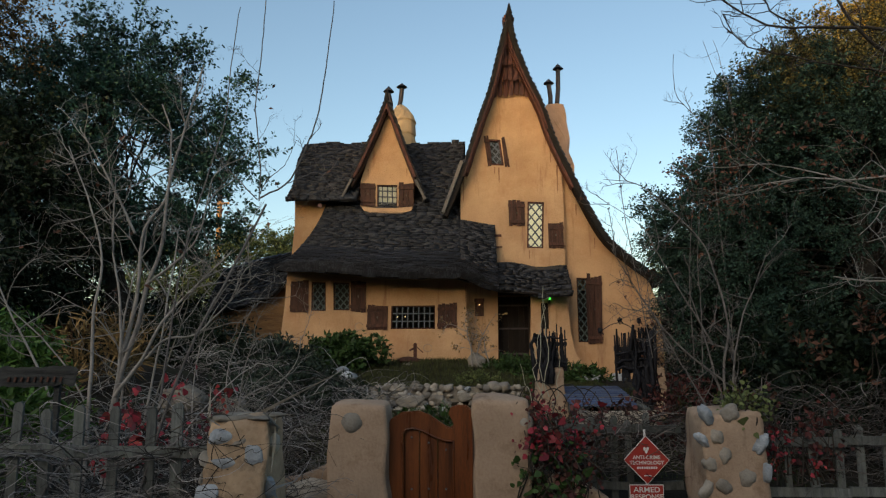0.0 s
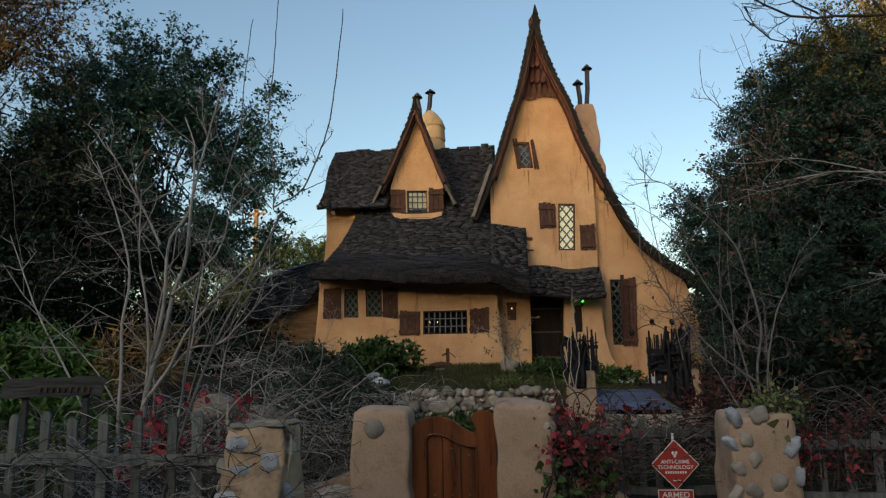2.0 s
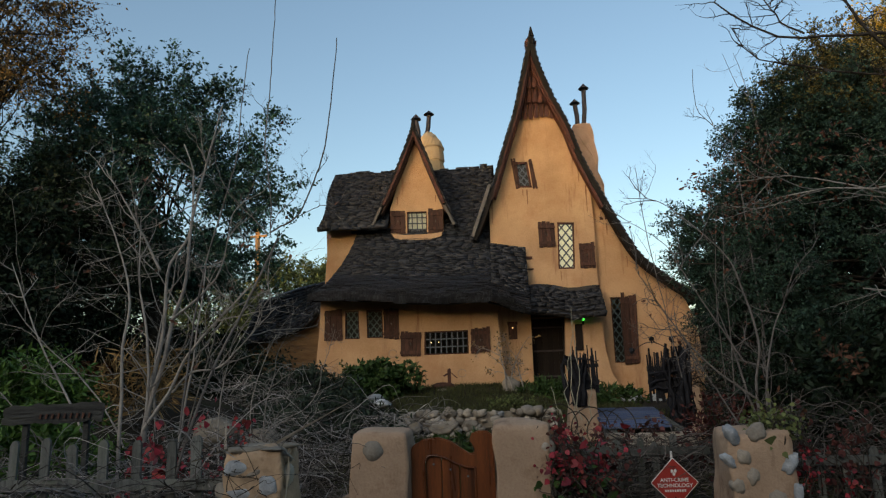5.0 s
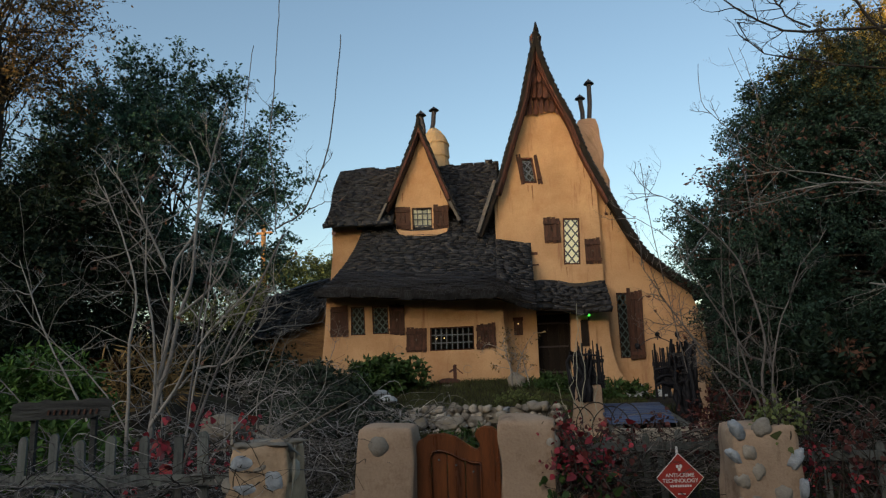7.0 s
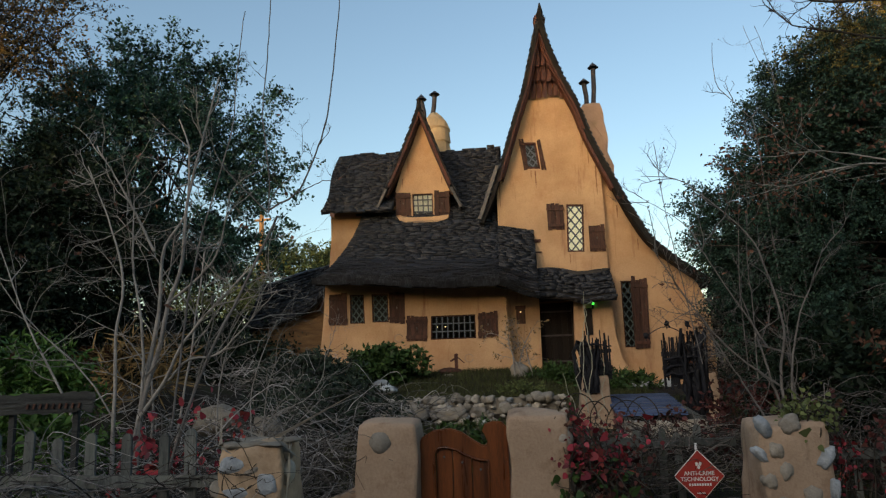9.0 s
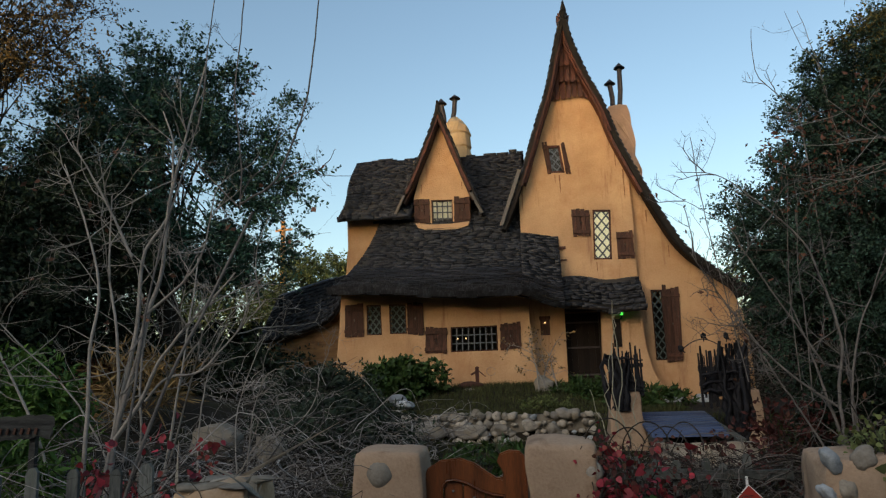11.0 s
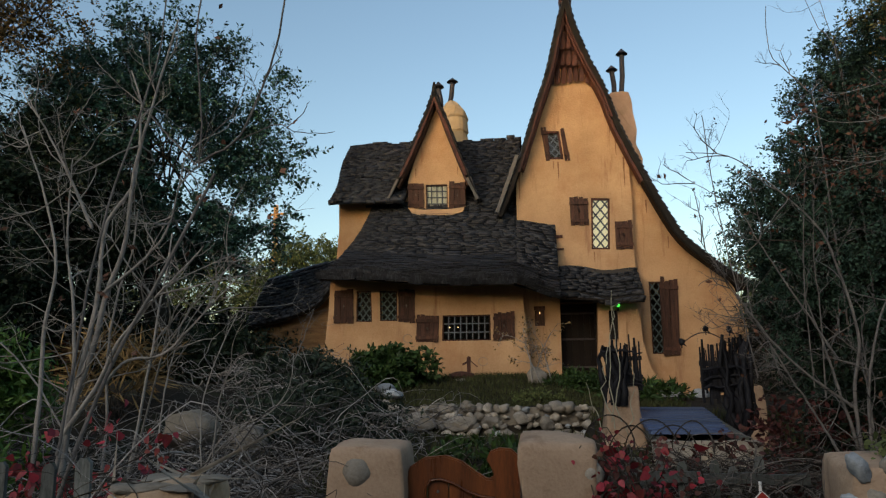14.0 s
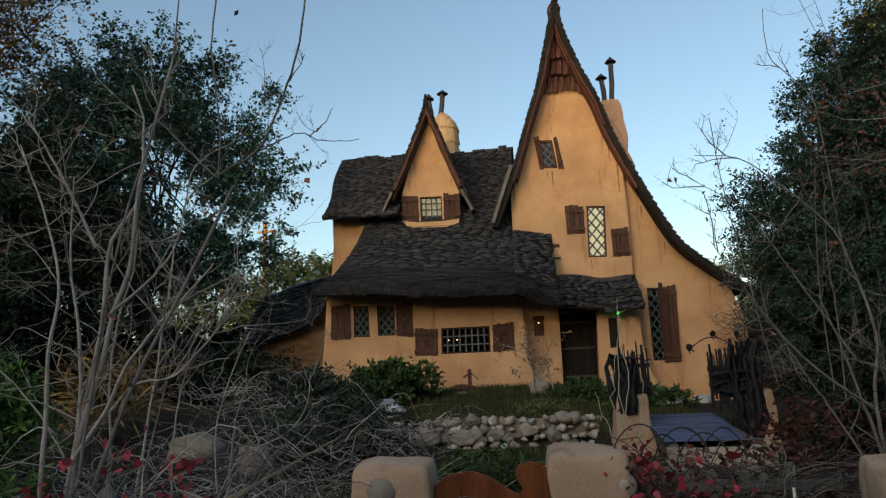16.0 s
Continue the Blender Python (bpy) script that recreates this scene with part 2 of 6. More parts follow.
# ---- mesh helpers ----
def mesh_object(name, bm, mat, parent=None, label=""):
    me = bpy.data.meshes.new(name)
    bmesh.ops.recalc_face_normals(bm, faces=bm.faces)
    bm.to_mesh(me)
    bm.free()
    me.materials.append(mat)
    ob = new(name, me)
    if parent:
        ob.parent = parent
    if label:
        ob["label"] = label
    return ob


def part(name, bm, mat, parent, label=""):
    return mesh_object(name, bm, mat, parent, label)


def array_object(name, verts, faces, mat, parent=None, smooth=False):
    """A mesh from numpy arrays; all faces have the same number of corners."""
    me = bpy.data.meshes.new(name)
    verts, faces = np.asarray(verts, np.float32), np.asarray(faces, np.int32)
    n, k = faces.shape
    me.vertices.add(len(verts))
    me.vertices.foreach_set("co", verts.ravel())
    me.loops.add(n * k)
    me.loops.foreach_set("vertex_index", faces.ravel())
    me.polygons.add(n)
    me.polygons.foreach_set("loop_start", np.arange(0, n * k, k, dtype=np.int32))
    if smooth:
        me.polygons.foreach_set("use_smooth", np.ones(n, bool))
    me.update(calc_edges=True)
    me.materials.append(mat)
    ob = new(name, me)
    if parent:
        ob.parent = parent
    return ob


def thing(name, label, category, group="", at=(0, 0, 0)):
    ob = new(name)
    ob.empty_display_size = 0.2
    ob.location = at
    return tagged(ob, label, category, group)


def bar(bm, p, q, w, d, side=(0, 1, 0), taper=1.0, wob=0.0, rnd=random):
    """A beam from p to q: w wide, d deep along side; taper narrows its far end."""
    p, q = Vector(p), Vector(q)
    ax = (q - p).normalized()
    dv = Vector(side)
    dv = (dv - ax * dv.dot(ax)).normalized()
    wv = ax.cross(dv)
    vs = []
    for c, k in ((p, 1.0), (q, taper)):
        for a, b in ((-1, -1), (1, -1), (1, 1), (-1, 1)):
            j = Vector([rnd.uniform(-wob, wob) for _ in range(3)]) if wob else Vector()
            vs.append(bm.verts.new(c + wv * (a * w * k / 2) + dv * (b * d * k / 2) + j))
    for f in ((0, 1, 2, 3), (7, 6, 5, 4), (0, 4, 5, 1), (1, 5, 6, 2), (2, 6, 7, 3), (3, 7, 4, 0)):
        bm.faces.new([vs[i] for i in f])
    return vs


def bevel_all(bm, r, seg=2):
    bmesh.ops.bevel(bm, geom=list(bm.edges), offset=r, segments=seg, affect="EDGES", profile=0.6)


def slab(outline, holes, y0, y1):
    """A wall in the x-z plane from y0 (front) to y1, with openings right through it."""
    bm = bmesh.new()
    for loop in (outline, *holes):
        vs = [bm.verts.new((x, y0, z)) for x, z in loop]
        for a, b in zip(vs, vs[1:] + vs[:1]):
            bm.edges.new((a, b))
    bmesh.ops.triangle_fill(bm, use_beauty=True, edges=list(bm.edges))
    out = bmesh.ops.extrude_face_region(bm, geom=list(bm.faces))
    bmesh.ops.translate(bm, vec=(0, y1 - y0, 0), verts=[g for g in out["geom"] if isinstance(g, bmesh.types.BMVert)])
    return bm


def lump(bm, c, r, seed=0, rough=0.18, sub=2, turn=None):
    """A stone: a rounded, uneven lump with three radii."""
    rnd = random.Random(seed)
    got = bmesh.ops.create_icosphere(bm, subdivisions=sub, radius=1.0)["verts"]
    off = Vector([rnd.uniform(-50, 50) for _ in range(3)])
    for v in got:
        k = 1 + rough * noise.noise(v.co * 1.3 + off) + rough * 0.4 * noise.noise(v.co * 3.1 + off)
        w = Vector(v.co[i] * k * r[i] for i in range(3))
        v.co = (turn @ w if turn else w) + Vector(c)
    return got


def hull_stone(bm, c, r, seed, n=15, soft=0.16, turn=None):
    """An angular field stone: the hull of a few points on an ellipsoid, with worn edges."""
    rnd = random.Random(seed)
    sub = bmesh.new()
    for k in range(n):
        d = Vector([rnd.gauss(0, 1) for _ in range(3)]).normalized() * rnd.uniform(0.82, 1.05)
        sub.verts.new(d)
    bmesh.ops.convex_hull(sub, input=list(sub.verts))
    bmesh.ops.delete(sub, geom=[v for v in sub.verts if not v.link_faces], context="VERTS")
    bmesh.ops.bevel(sub, geom=list(sub.edges), offset=soft, segments=2, affect="EDGES", profile=0.55)
    for v in sub.verts:
        w = Vector(v.co[i] * r[i] for i in range(3))
        v.co = (turn @ w if turn else w) + Vector(c)
    me = bpy.data.meshes.new("tmp")
    sub.to_mesh(me)
    sub.free()
    bm.from_mesh(me)
    bpy.data.meshes.remove(me)


def smooth_faces(ob):
    for p in ob.data.polygons:
        p.use_smooth = True
    return ob


class Tubes:
    """Collects bent tubes with tapering radii into arrays."""

    def __init__(self, sides=5):
        self.v, self.f, self.n, self.sides = [], [], 0, sides

    def add(self, pts, r0, r1):
        pts = np.asarray(pts, float)
        k, s = len(pts), self.sides
        tang = np.gradient(pts, axis=0)
        tang /= np.linalg.norm(tang, axis=1, keepdims=True) + 1e-9
        ref = np.array([0.31, 0.87, 0.38])
        a = np.cross(tang, ref)
        a /= np.linalg.norm(a, axis=1, keepdims=True) + 1e-9
        b = np.cross(tang, a)
        rad = np.linspace(r0, r1, k)[:, None, None]
        ang = np.linspace(0, 2 * np.pi, s, endpoint=False)
        ring = pts[:, None] + rad * (np.cos(ang)[None, :, None] * a[:, None] + np.sin(ang)[None, :, None] * b[:, None])
        self.v.append(ring.reshape(-1, 3))
        i, j = np.meshgrid(np.arange(k - 1), np.arange(s), indexing="ij")
        j2 = (j + 1) % s
        q = np.stack([i * s + j, i * s + j2, (i + 1) * s + j2, (i + 1) * s + j], -1).reshape(-1, 4) + self.n
        self.f.append(q)
        self.n += k * s

    def make(self, name, mat, parent=None):
        return array_object(name, np.concatenate(self.v), np.concatenate(self.f), mat, parent, smooth=True)


def leaves(name, centres, spread, per, size, mat, parent, seed, long=1.9, squash=0.8):
    """Many small folded leaves, scattered about the given clump centres."""
    g = np.random.default_rng(seed)
    c = np.repeat(np.asarray(centres, float), per, axis=0)
    n = len(c)
    sp = np.repeat(np.broadcast_to(np.asarray(spread, float), (len(centres),)), per)
    c = c + g.normal(0, 1, (n, 3)) * sp[:, None] * np.array([1, 1, squash])
    a = g.normal(0, 1, (n, 3))
    a /= np.linalg.norm(a, axis=1, keepdims=True)
    b = np.cross(a, g.normal(0, 1, (n, 3)))
    b /= np.linalg.norm(b, axis=1, keepdims=True)
    w = np.cross(a, b)
    s = (size * g.uniform(0.6, 1.4, n))[:, None]
    v = np.stack([c - a * s * long / 2, c + b * s / 2 + w * s * 0.15, c + a * s * long / 2, c - b * s / 2 + w * s * 0.15], 1).reshape(-1, 3)
    return array_object(name, v, np.arange(4 * n).reshape(n, 4), mat, parent)


def sprays(name, centres, outward, twigs, per, length, size, mat, parent, seed, long=1.9, jitter=0.12, wood=None, lift=0.3):
    """Leafy twigs: about each centre a few thin shoots reach outward, with leaves set along them."""
    g = np.random.default_rng(seed)
    o = np.repeat(np.asarray(centres, float), twigs, axis=0)
    d = np.repeat(np.asarray(outward, float), twigs, axis=0) * 0.9 + g.normal(0, 0.62, (len(o), 3)) + np.array([0, 0, lift])
    d /= np.linalg.norm(d, axis=1, keepdims=True) + 1e-9
    ln = length * g.uniform(0.45, 1.35, len(o))
    o = o + g.normal(0, 1, o.shape) * jitter
    sag = np.array([0, 0, -0.16]) * ln[:, None]
    t = g.uniform(0.12, 1.0, (len(o), per))
    c = (o[:, None] + d[:, None] * (ln[:, None] * t)[..., None] + sag[:, None] * (t ** 2)[..., None]).reshape(-1, 3)
    dd = np.repeat(d, per, axis=0)
    n = len(c)
    p = g.normal(0, 1, (n, 3))
    p -= (p * dd).sum(1, keepdims=True) * dd
    p /= np.linalg.norm(p, axis=1, keepdims=True) + 1e-9
    a = dd * g.uniform(0.2, 0.9, n)[:, None] + p
    a /= np.linalg.norm(a, axis=1, keepdims=True)
    b = np.cross(a, g.normal(0, 1, (n, 3)))
    b /= np.linalg.norm(b, axis=1, keepdims=True) + 1e-9
    w = np.cross(a, b)
    s = (size * g.uniform(0.6, 1.4, n))[:, None]
    c = c + p * s * 0.25
    v = np.stack([c, c + a * s * long * 0.45 + b * s / 2 + w * s * 0.12, c + a * s * long, c + a * s * long * 0.45 - b * s / 2 + w * s * 0.12], 1).reshape(-1, 3)
    ob = array_object(name, v, np.arange(4 * n).reshape(n, 4), mat, parent)
    if wood is None:
        return ob, None
    q = np.cross(d, np.array([0.3, 0.8, 0.5]))
    q /= np.linalg.norm(q, axis=1, keepdims=True) + 1e-9
    r = np.cross(d, q)
    e = o + d * ln[:, None] + sag
    k = 0.002 + 0.006 * ln[:, None]
    ring = [o + q * k, o - q * k * 0.5 + r * k * 0.86, o - q * k * 0.5 - r * k * 0.86]
    tv = np.stack(ring + [e], 1).reshape(-1, 3)
    tf = (np.array([(0, 1, 3), (1, 2, 3), (2, 0, 3)])[None] + 4 * np.arange(len(o))[:, None, None]).reshape(-1, 3)
    return ob, tagged(array_object("brushwood", tv, tf, wood, parent), kind="stuff")


def broad_leaves(name, centres, spread, per, size, mat, parent, seed):
    """Broad pointed creeper leaves, drooping from their stalks."""
    g = np.random.default_rng(seed)
    c = np.repeat(np.asarray(centres, float), per, axis=0)
    n = len(c)
    c = c + g.normal(0, spread, (n, 3))
    a = g.normal(0, 1, (n, 3)) * (1, 0.6, 0.7) + (0, -0.15, -0.6)
    a /= np.linalg.norm(a, axis=1, keepdims=True)
    b = np.cross(a, g.normal(0, 1, (n, 3)) * (0.7, 1, 0.7) + (0, -1.0, 0.3))
    b /= np.linalg.norm(b, axis=1, keepdims=True) + 1e-9
    w = np.cross(a, b)
    s = size * np.exp(g.normal(0, 0.32, n))
    shape = ((0, 0, 0), (0.02, 0.26, .05), (0.30, 0.44, .10), (0.50, 0.34, .05), (0.72, 0.26, 0), (1.08, 0.0, -.14), (0.72, -0.26, 0), (0.50, -0.34, .05), (0.30, -0.44, .10), (0.02, -0.26, .05))
    v = np.stack([c + s[:, None] * (i * a + j * b + k * w) for i, j, k in shape], 1).reshape(-1, 3)
    return array_object(name, v, np.arange(10 * n).reshape(n, 10), mat, parent)


def clumps(n, centre, radii, seed, hollow=0.35, gap=0.25, low=-1.0, rag=0.42):
    """Clump centres in an uneven ellipsoid, thicker towards its surface, with gaps."""
    g = np.random.default_rng(seed)
    out = []
    off = Vector(g.uniform(-40, 40, 3))
    while len(out) < n:
        p = g.normal(0, 1, 3)
        p /= np.linalg.norm(p)
        edge = 0.86 + rag * noise.noise(Vector(p) * 2.1 + off)
        p = p * edge * g.uniform(hollow, 1.0) ** 0.6
        if p[2] < low or noise.noise(Vector(p) * 3.6 + off * 0.7) < -0.5 + gap:
            continue
        out.append(np.array(centre) + p * np.array(radii))
    return np.array(out)


def bend(p, q, g, k=7, sway=0.06, lift=0.0):
    """A wavering line from p to q."""
    p, q = np.asarray(p, float), np.asarray(q, float)
    t = np.linspace(0, 1, k)[:, None]
    d = np.linalg.norm(q - p)
    w = np.cumsum(g.normal(0, 1, (k, 3)), axis=0)
    w = w - w[0] - t * (w[-1] - w[0])
    return p + (q - p) * t + w * sway * d / np.sqrt(k) + np.array([0, 0, lift * d]) * (t - t * t) * 4


# ---- ground ----
def ease(a, b, t):
    t = min(1.0, max(0.0, (t - a) / (b - a)))
    return t * t * (3 - 2 * t)


def ground_z(x, y):
    """Street level at the fence, a low moat garden behind it, and the terrace on which the cottage stands."""
    z = 0.22 * ease(7.6, 9.5, y) + 0.28 * ease(10.5, 14.5, y)
    step = ease(15.45, 15.6, y) if -3.2 < x < 1.2 else ease(12.0, 15.5, y)
    z += 0.48 * step
    left = 1 - ease(0.6, 2.6, x)
    z += 0.55 * ease(15.8, 19.8, y) * left
    z += 0.7 * ease(-4.0, -7.0, x) * ease(8.5, 13.0, y) * (1 - ease(14.0, 18.5, y))
    bumpy = 0.05 * noise.noise(Vector((x * 0.8, y * 0.8, 0))) + 0.03 * noise.noise(Vector((x * 2.3, y * 2.3, 4)))
    return z + bumpy * ease(7.6, 8.6, y) * (1 - ease(26, 40, y))


def build_ground():
    xs = np.unique(np.concatenate([[-600, -250, -110, -60, -35, -22], np.arange(-14, 14.01, 0.22), [22, 35, 60, 110, 250, 600]]))
    ys = np.unique(np.concatenate([[-400, -150, -60, -25, -10, -4, 0, 3, 5], np.arange(6, 25.01, 0.2), [28, 33, 40, 55, 80, 140, 300, 900]]))
    v = [(x, y, ground_z(x, y)) for y in ys for x in xs]
    n = len(xs)
    f = [(j * n + i, j * n + i + 1, (j + 1) * n + i + 1, (j + 1) * n + i) for j in range(len(ys) - 1) for i in range(n - 1)]
    tagged(array_object("ground", v, f, SOIL, smooth=True), "dark garden soil with moss and leaf litter", "ground", kind="structure")
    bm = bmesh.new()
    bar(bm, (-40, 2.0, 0.03), (40, 2.0, 0.03), 4.6, 0.06, side=(0, 0, 1))
    tagged(mesh_object("pavement", bm, PAVING), "grey concrete pavement in front of the garden fence", "pavement", kind="structure")


build_ground()


def build_sky_block():
    """An unseen leafy mass behind the viewer, added to shut off the low sky."""
    n, v = 60, []
    for k in range(n + 1):
        x = -45 + 90 * k / n
        y = -15 - 10 * (abs(x) / 45) ** 2 * -1 + 1.2 * noise.noise(Vector((x * 0.3, 0, 0)))
        h = 8.0 + 2.0 * noise.noise(Vector((x * 0.17, 3, 0)))
        for j in range(9):
            t = j / 8
            v.append((x, y + 2.0 * t * t + 0.5 * noise.noise(Vector((x, t * 6, 9))), h * t))
    f = [(a * 9 + b, (a + 1) * 9 + b, (a + 1) * 9 + b + 1, a * 9 + b + 1) for a in range(n) for b in range(8)]
    ob = array_object("backdrop", v, f, LEAF_DARK, smooth=True)
    tagged(ob, "unseen dark leafy mass added behind the camera to block the low sky", "hedge", kind="structure")


build_sky_block()


# ---- shingled roofs ----
SHINGLE_MESHES = []
for k in range(4):
    bm = bmesh.new()
    rnd = random.Random(k)
    vs = bar(bm, (0, -0.06, 0.0), (0, 0.5, -0.02), 1.0, 0.045, side=(0, 0, 1), wob=0.012, rnd=rnd)
    me_s = bpy.data.meshes.new("shingle")
    bmesh.ops.recalc_face_normals(bm, faces=bm.faces)
    bm.to_mesh(me_s)
    bm.free()
    me_s.materials.append(SHINGLE_ONE)
    SHINGLE_MESHES.append(me_s)
UNIT = np.array([(-.5, -.06, -.022), (.5, -.06, -.022), (.5, -.06, .022), (-.5, -.06, .022), (-.5, .5, -.035), (.5, .5, -.035), (.5, .5, -.01), (-.5, .5, -.01)])
UNIT_F = np.array([(0, 1, 2, 3), (7, 6, 5, 4), (0, 4, 5, 1), (1, 5, 6, 2), (2, 6, 7, 3), (3, 7, 4, 0)])


def shingled(name, surf, rows, width, parent, seed, singles=0, nu=26, nv=22, thick=0.10, lift=0.03, label="", layers=0):
    """A curved roof: surf(u, v) gives a place, v from the eave up; an underlay sheet with thickness, and courses of shingles on it.
    The lowest courses are pieces of their own, as many as singles; the rest are joined."""
    rnd = random.Random(seed)
    bm = bmesh.new()
    grid = [[Vector(surf(i / nu, j / nv)) for i in range(nu + 1)] for j in range(nv + 1)]

    def normal(u, v):
        e = 1e-3
        du = Vector(surf(min(1, u + e), v)) - Vector(surf(max(0, u - e), v))
        dv = Vector(surf(u, min(1, v + e))) - Vector(surf(u, max(0, v - e)))
        n = du.cross(dv).normalized()
        return (n if n.z >= 0 else -n), du.normalized(), dv.normalized()

    top = [[bm.verts.new(p) for p in row] for row in grid]
    bot = [[bm.verts.new(p - normal(i / nu, j / nv)[0] * thick) for i, p in enumerate(row)] for j, row in enumerate(grid)]
    for j in range(nv):
        for i in range(nu):
            bm.faces.new((top[j][i], top[j][i + 1], top[j + 1][i + 1], top[j + 1][i]))
            bm.faces.new((bot[j][i], bot[j + 1][i], bot[j + 1][i + 1], bot[j][i + 1]))
    for j in range(nv):
        for i in (0, nu):
            bm.faces.new((top[j][i], top[j + 1][i], bot[j + 1][i], bot[j][i]))
    for i in range(nu):
        for j in (0, nv):
            bm.faces.new((top[j][i], top[j][i + 1], bot[j][i + 1], bot[j][i]))
    sheet = part(name, bm, UNDERLAY, parent, label)
    verts, faces, made = [], [], 0
    for r in range(-layers, rows):
        v = max(0, r) / rows
        span = (Vector(surf(1, v)) - Vector(surf(0, v))).length
        rise = (Vector(surf(0.5, min(1, v + 1 / rows))) - Vector(surf(0.5, v))).length
        cells, x = [], rnd.uniform(-0.5, 0) * width
        while x < span:
            w = width * rnd.uniform(0.6, 1.35)
            cells.append((x, w))
            x += w
        for x, w in cells:
            x, w = max(x, 0.0), min(x + w, span) - max(x, 0.0)
            if w < 0.05:
                continue
            u = (x + w / 2) / span
            if not 0.0 <= u <= 1.0:
                continue
            wave = 0.22 * math.sin(x * 1.7 + r * 0.9) + 0.14 * math.sin(x * 4.3 + r * 2.1)
            vv = min(1.0, max(0.0, v + (rnd.uniform(-0.06, 0.04) + wave) / rows - (0.3 / rows if r == 0 else 0)))
            low_course = bool(layers) and r < 8
            if low_course:
                vv = max(0.0, vv + rnd.uniform(-0.16, 0.08) / rows)
            n, du, dv = normal(u, vv)
            place = Vector(surf(u, vv)) + n * (lift + rnd.uniform(0, 0.006))
            if r < 0:
                # starter courses under the eave's edge, each a little lower and further back
                place += Vector((0, 0, 0.040 * r + rnd.uniform(-0.012, 0.012))) - dv * (0.10 + 0.022 * r + rnd.uniform(-0.02, 0.035))
            if r == 0 and layers:
                place -= dv * (0.09 + rnd.uniform(-0.02, 0.04))
            tilt = rnd.uniform(-0.008, 0.008)
            du2 = (du + dv * tilt).normalized()
            n2 = du2.cross(dv).normalized()
            n2 = n2 if n2.dot(n) > 0 else -n2
            dv2 = n2.cross(du2).normalized()
            dv2 = dv2 if dv2.dot(dv) > 0 else -dv2
            ln = rise * rnd.uniform(2.0, 2.7)
            cols = (du2 * (w * 0.97), dv2 * ln, n2 * rnd.uniform(1.3, 1.9) * (1.4 if low_course else 1.0))
            if made < singles:
                ob = new("shingle", SHINGLE_MESHES[made % 4])
                ob.parent = sheet
                m = Matrix.Identity(4)
                for c in range(3):
                    for k2 in range(3):
                        m[k2][c] = cols[c][k2]
                m.translation = place
                ob.matrix_basis = m
                made += 1
            else:
                base = len(verts) * 8
                verts.append(UNIT @ np.array([list(c) for c in cols]) + np.array(place))
                faces.append(UNIT_F + base)
    if verts:
        tagged(array_object("shingles", np.concatenate(verts), np.concatenate(faces), SHINGLE, sheet), kind="stuff")
    return sheet


def curve_at(pts, t):
    """A smooth curve through the points, t from 0 to 1 by length."""
    pts = [Vector(p) for p in pts]
    ln = [0.0]
    for a, b in zip(pts, pts[1:]):
        ln.append(ln[-1] + (b - a).length)
    s = t * ln[-1]
    i = 0
    while i < len(pts) - 2 and ln[i + 1] < s:
        i += 1
    k = (s - ln[i]) / max(1e-9, ln[i + 1] - ln[i])
    p0, p1, p2, p3 = pts[max(0, i - 1)], pts[i], pts[i + 1], pts[min(len(pts) - 1, i + 2)]
    return 0.5 * ((2 * p1) + (p2 - p0) * k + (2 * p0 - 5 * p1 + 4 * p2 - p3) * k * k + (3 * p1 - p0 - 3 * p2 + p3) * k ** 3)


# ---- the cottage ----
cottage = thing("cottage", "storybook cottage of ochre stucco under steep dark shingle roofs", "house", at=(0, 21, 1.4))
cottage_home = Matrix.Translation((0, -21, -1.4))


def settle(ob):
    """Parts are modelled in world places; this hangs them on the cottage, which stands on its own base."""
    ob.matrix_parent_inverse = cottage_home
    return ob


def house_part(name, bm, mat, label=""):
    return settle(part(name, bm, mat, cottage, label))


def quad_at(q, u, v):
    """A place in a skewed opening, corners top left, top right, bottom right, bottom left."""
    (ax, az), (bx, bz), (cx, cz), (dx, dz) = q
    return ((1 - v) * ((1 - u) * ax + u * bx) + v * ((1 - u) * dx + u * cx), (1 - v) * ((1 - u) * az + u * bz) + v * ((1 - u) * dz + u * cz))


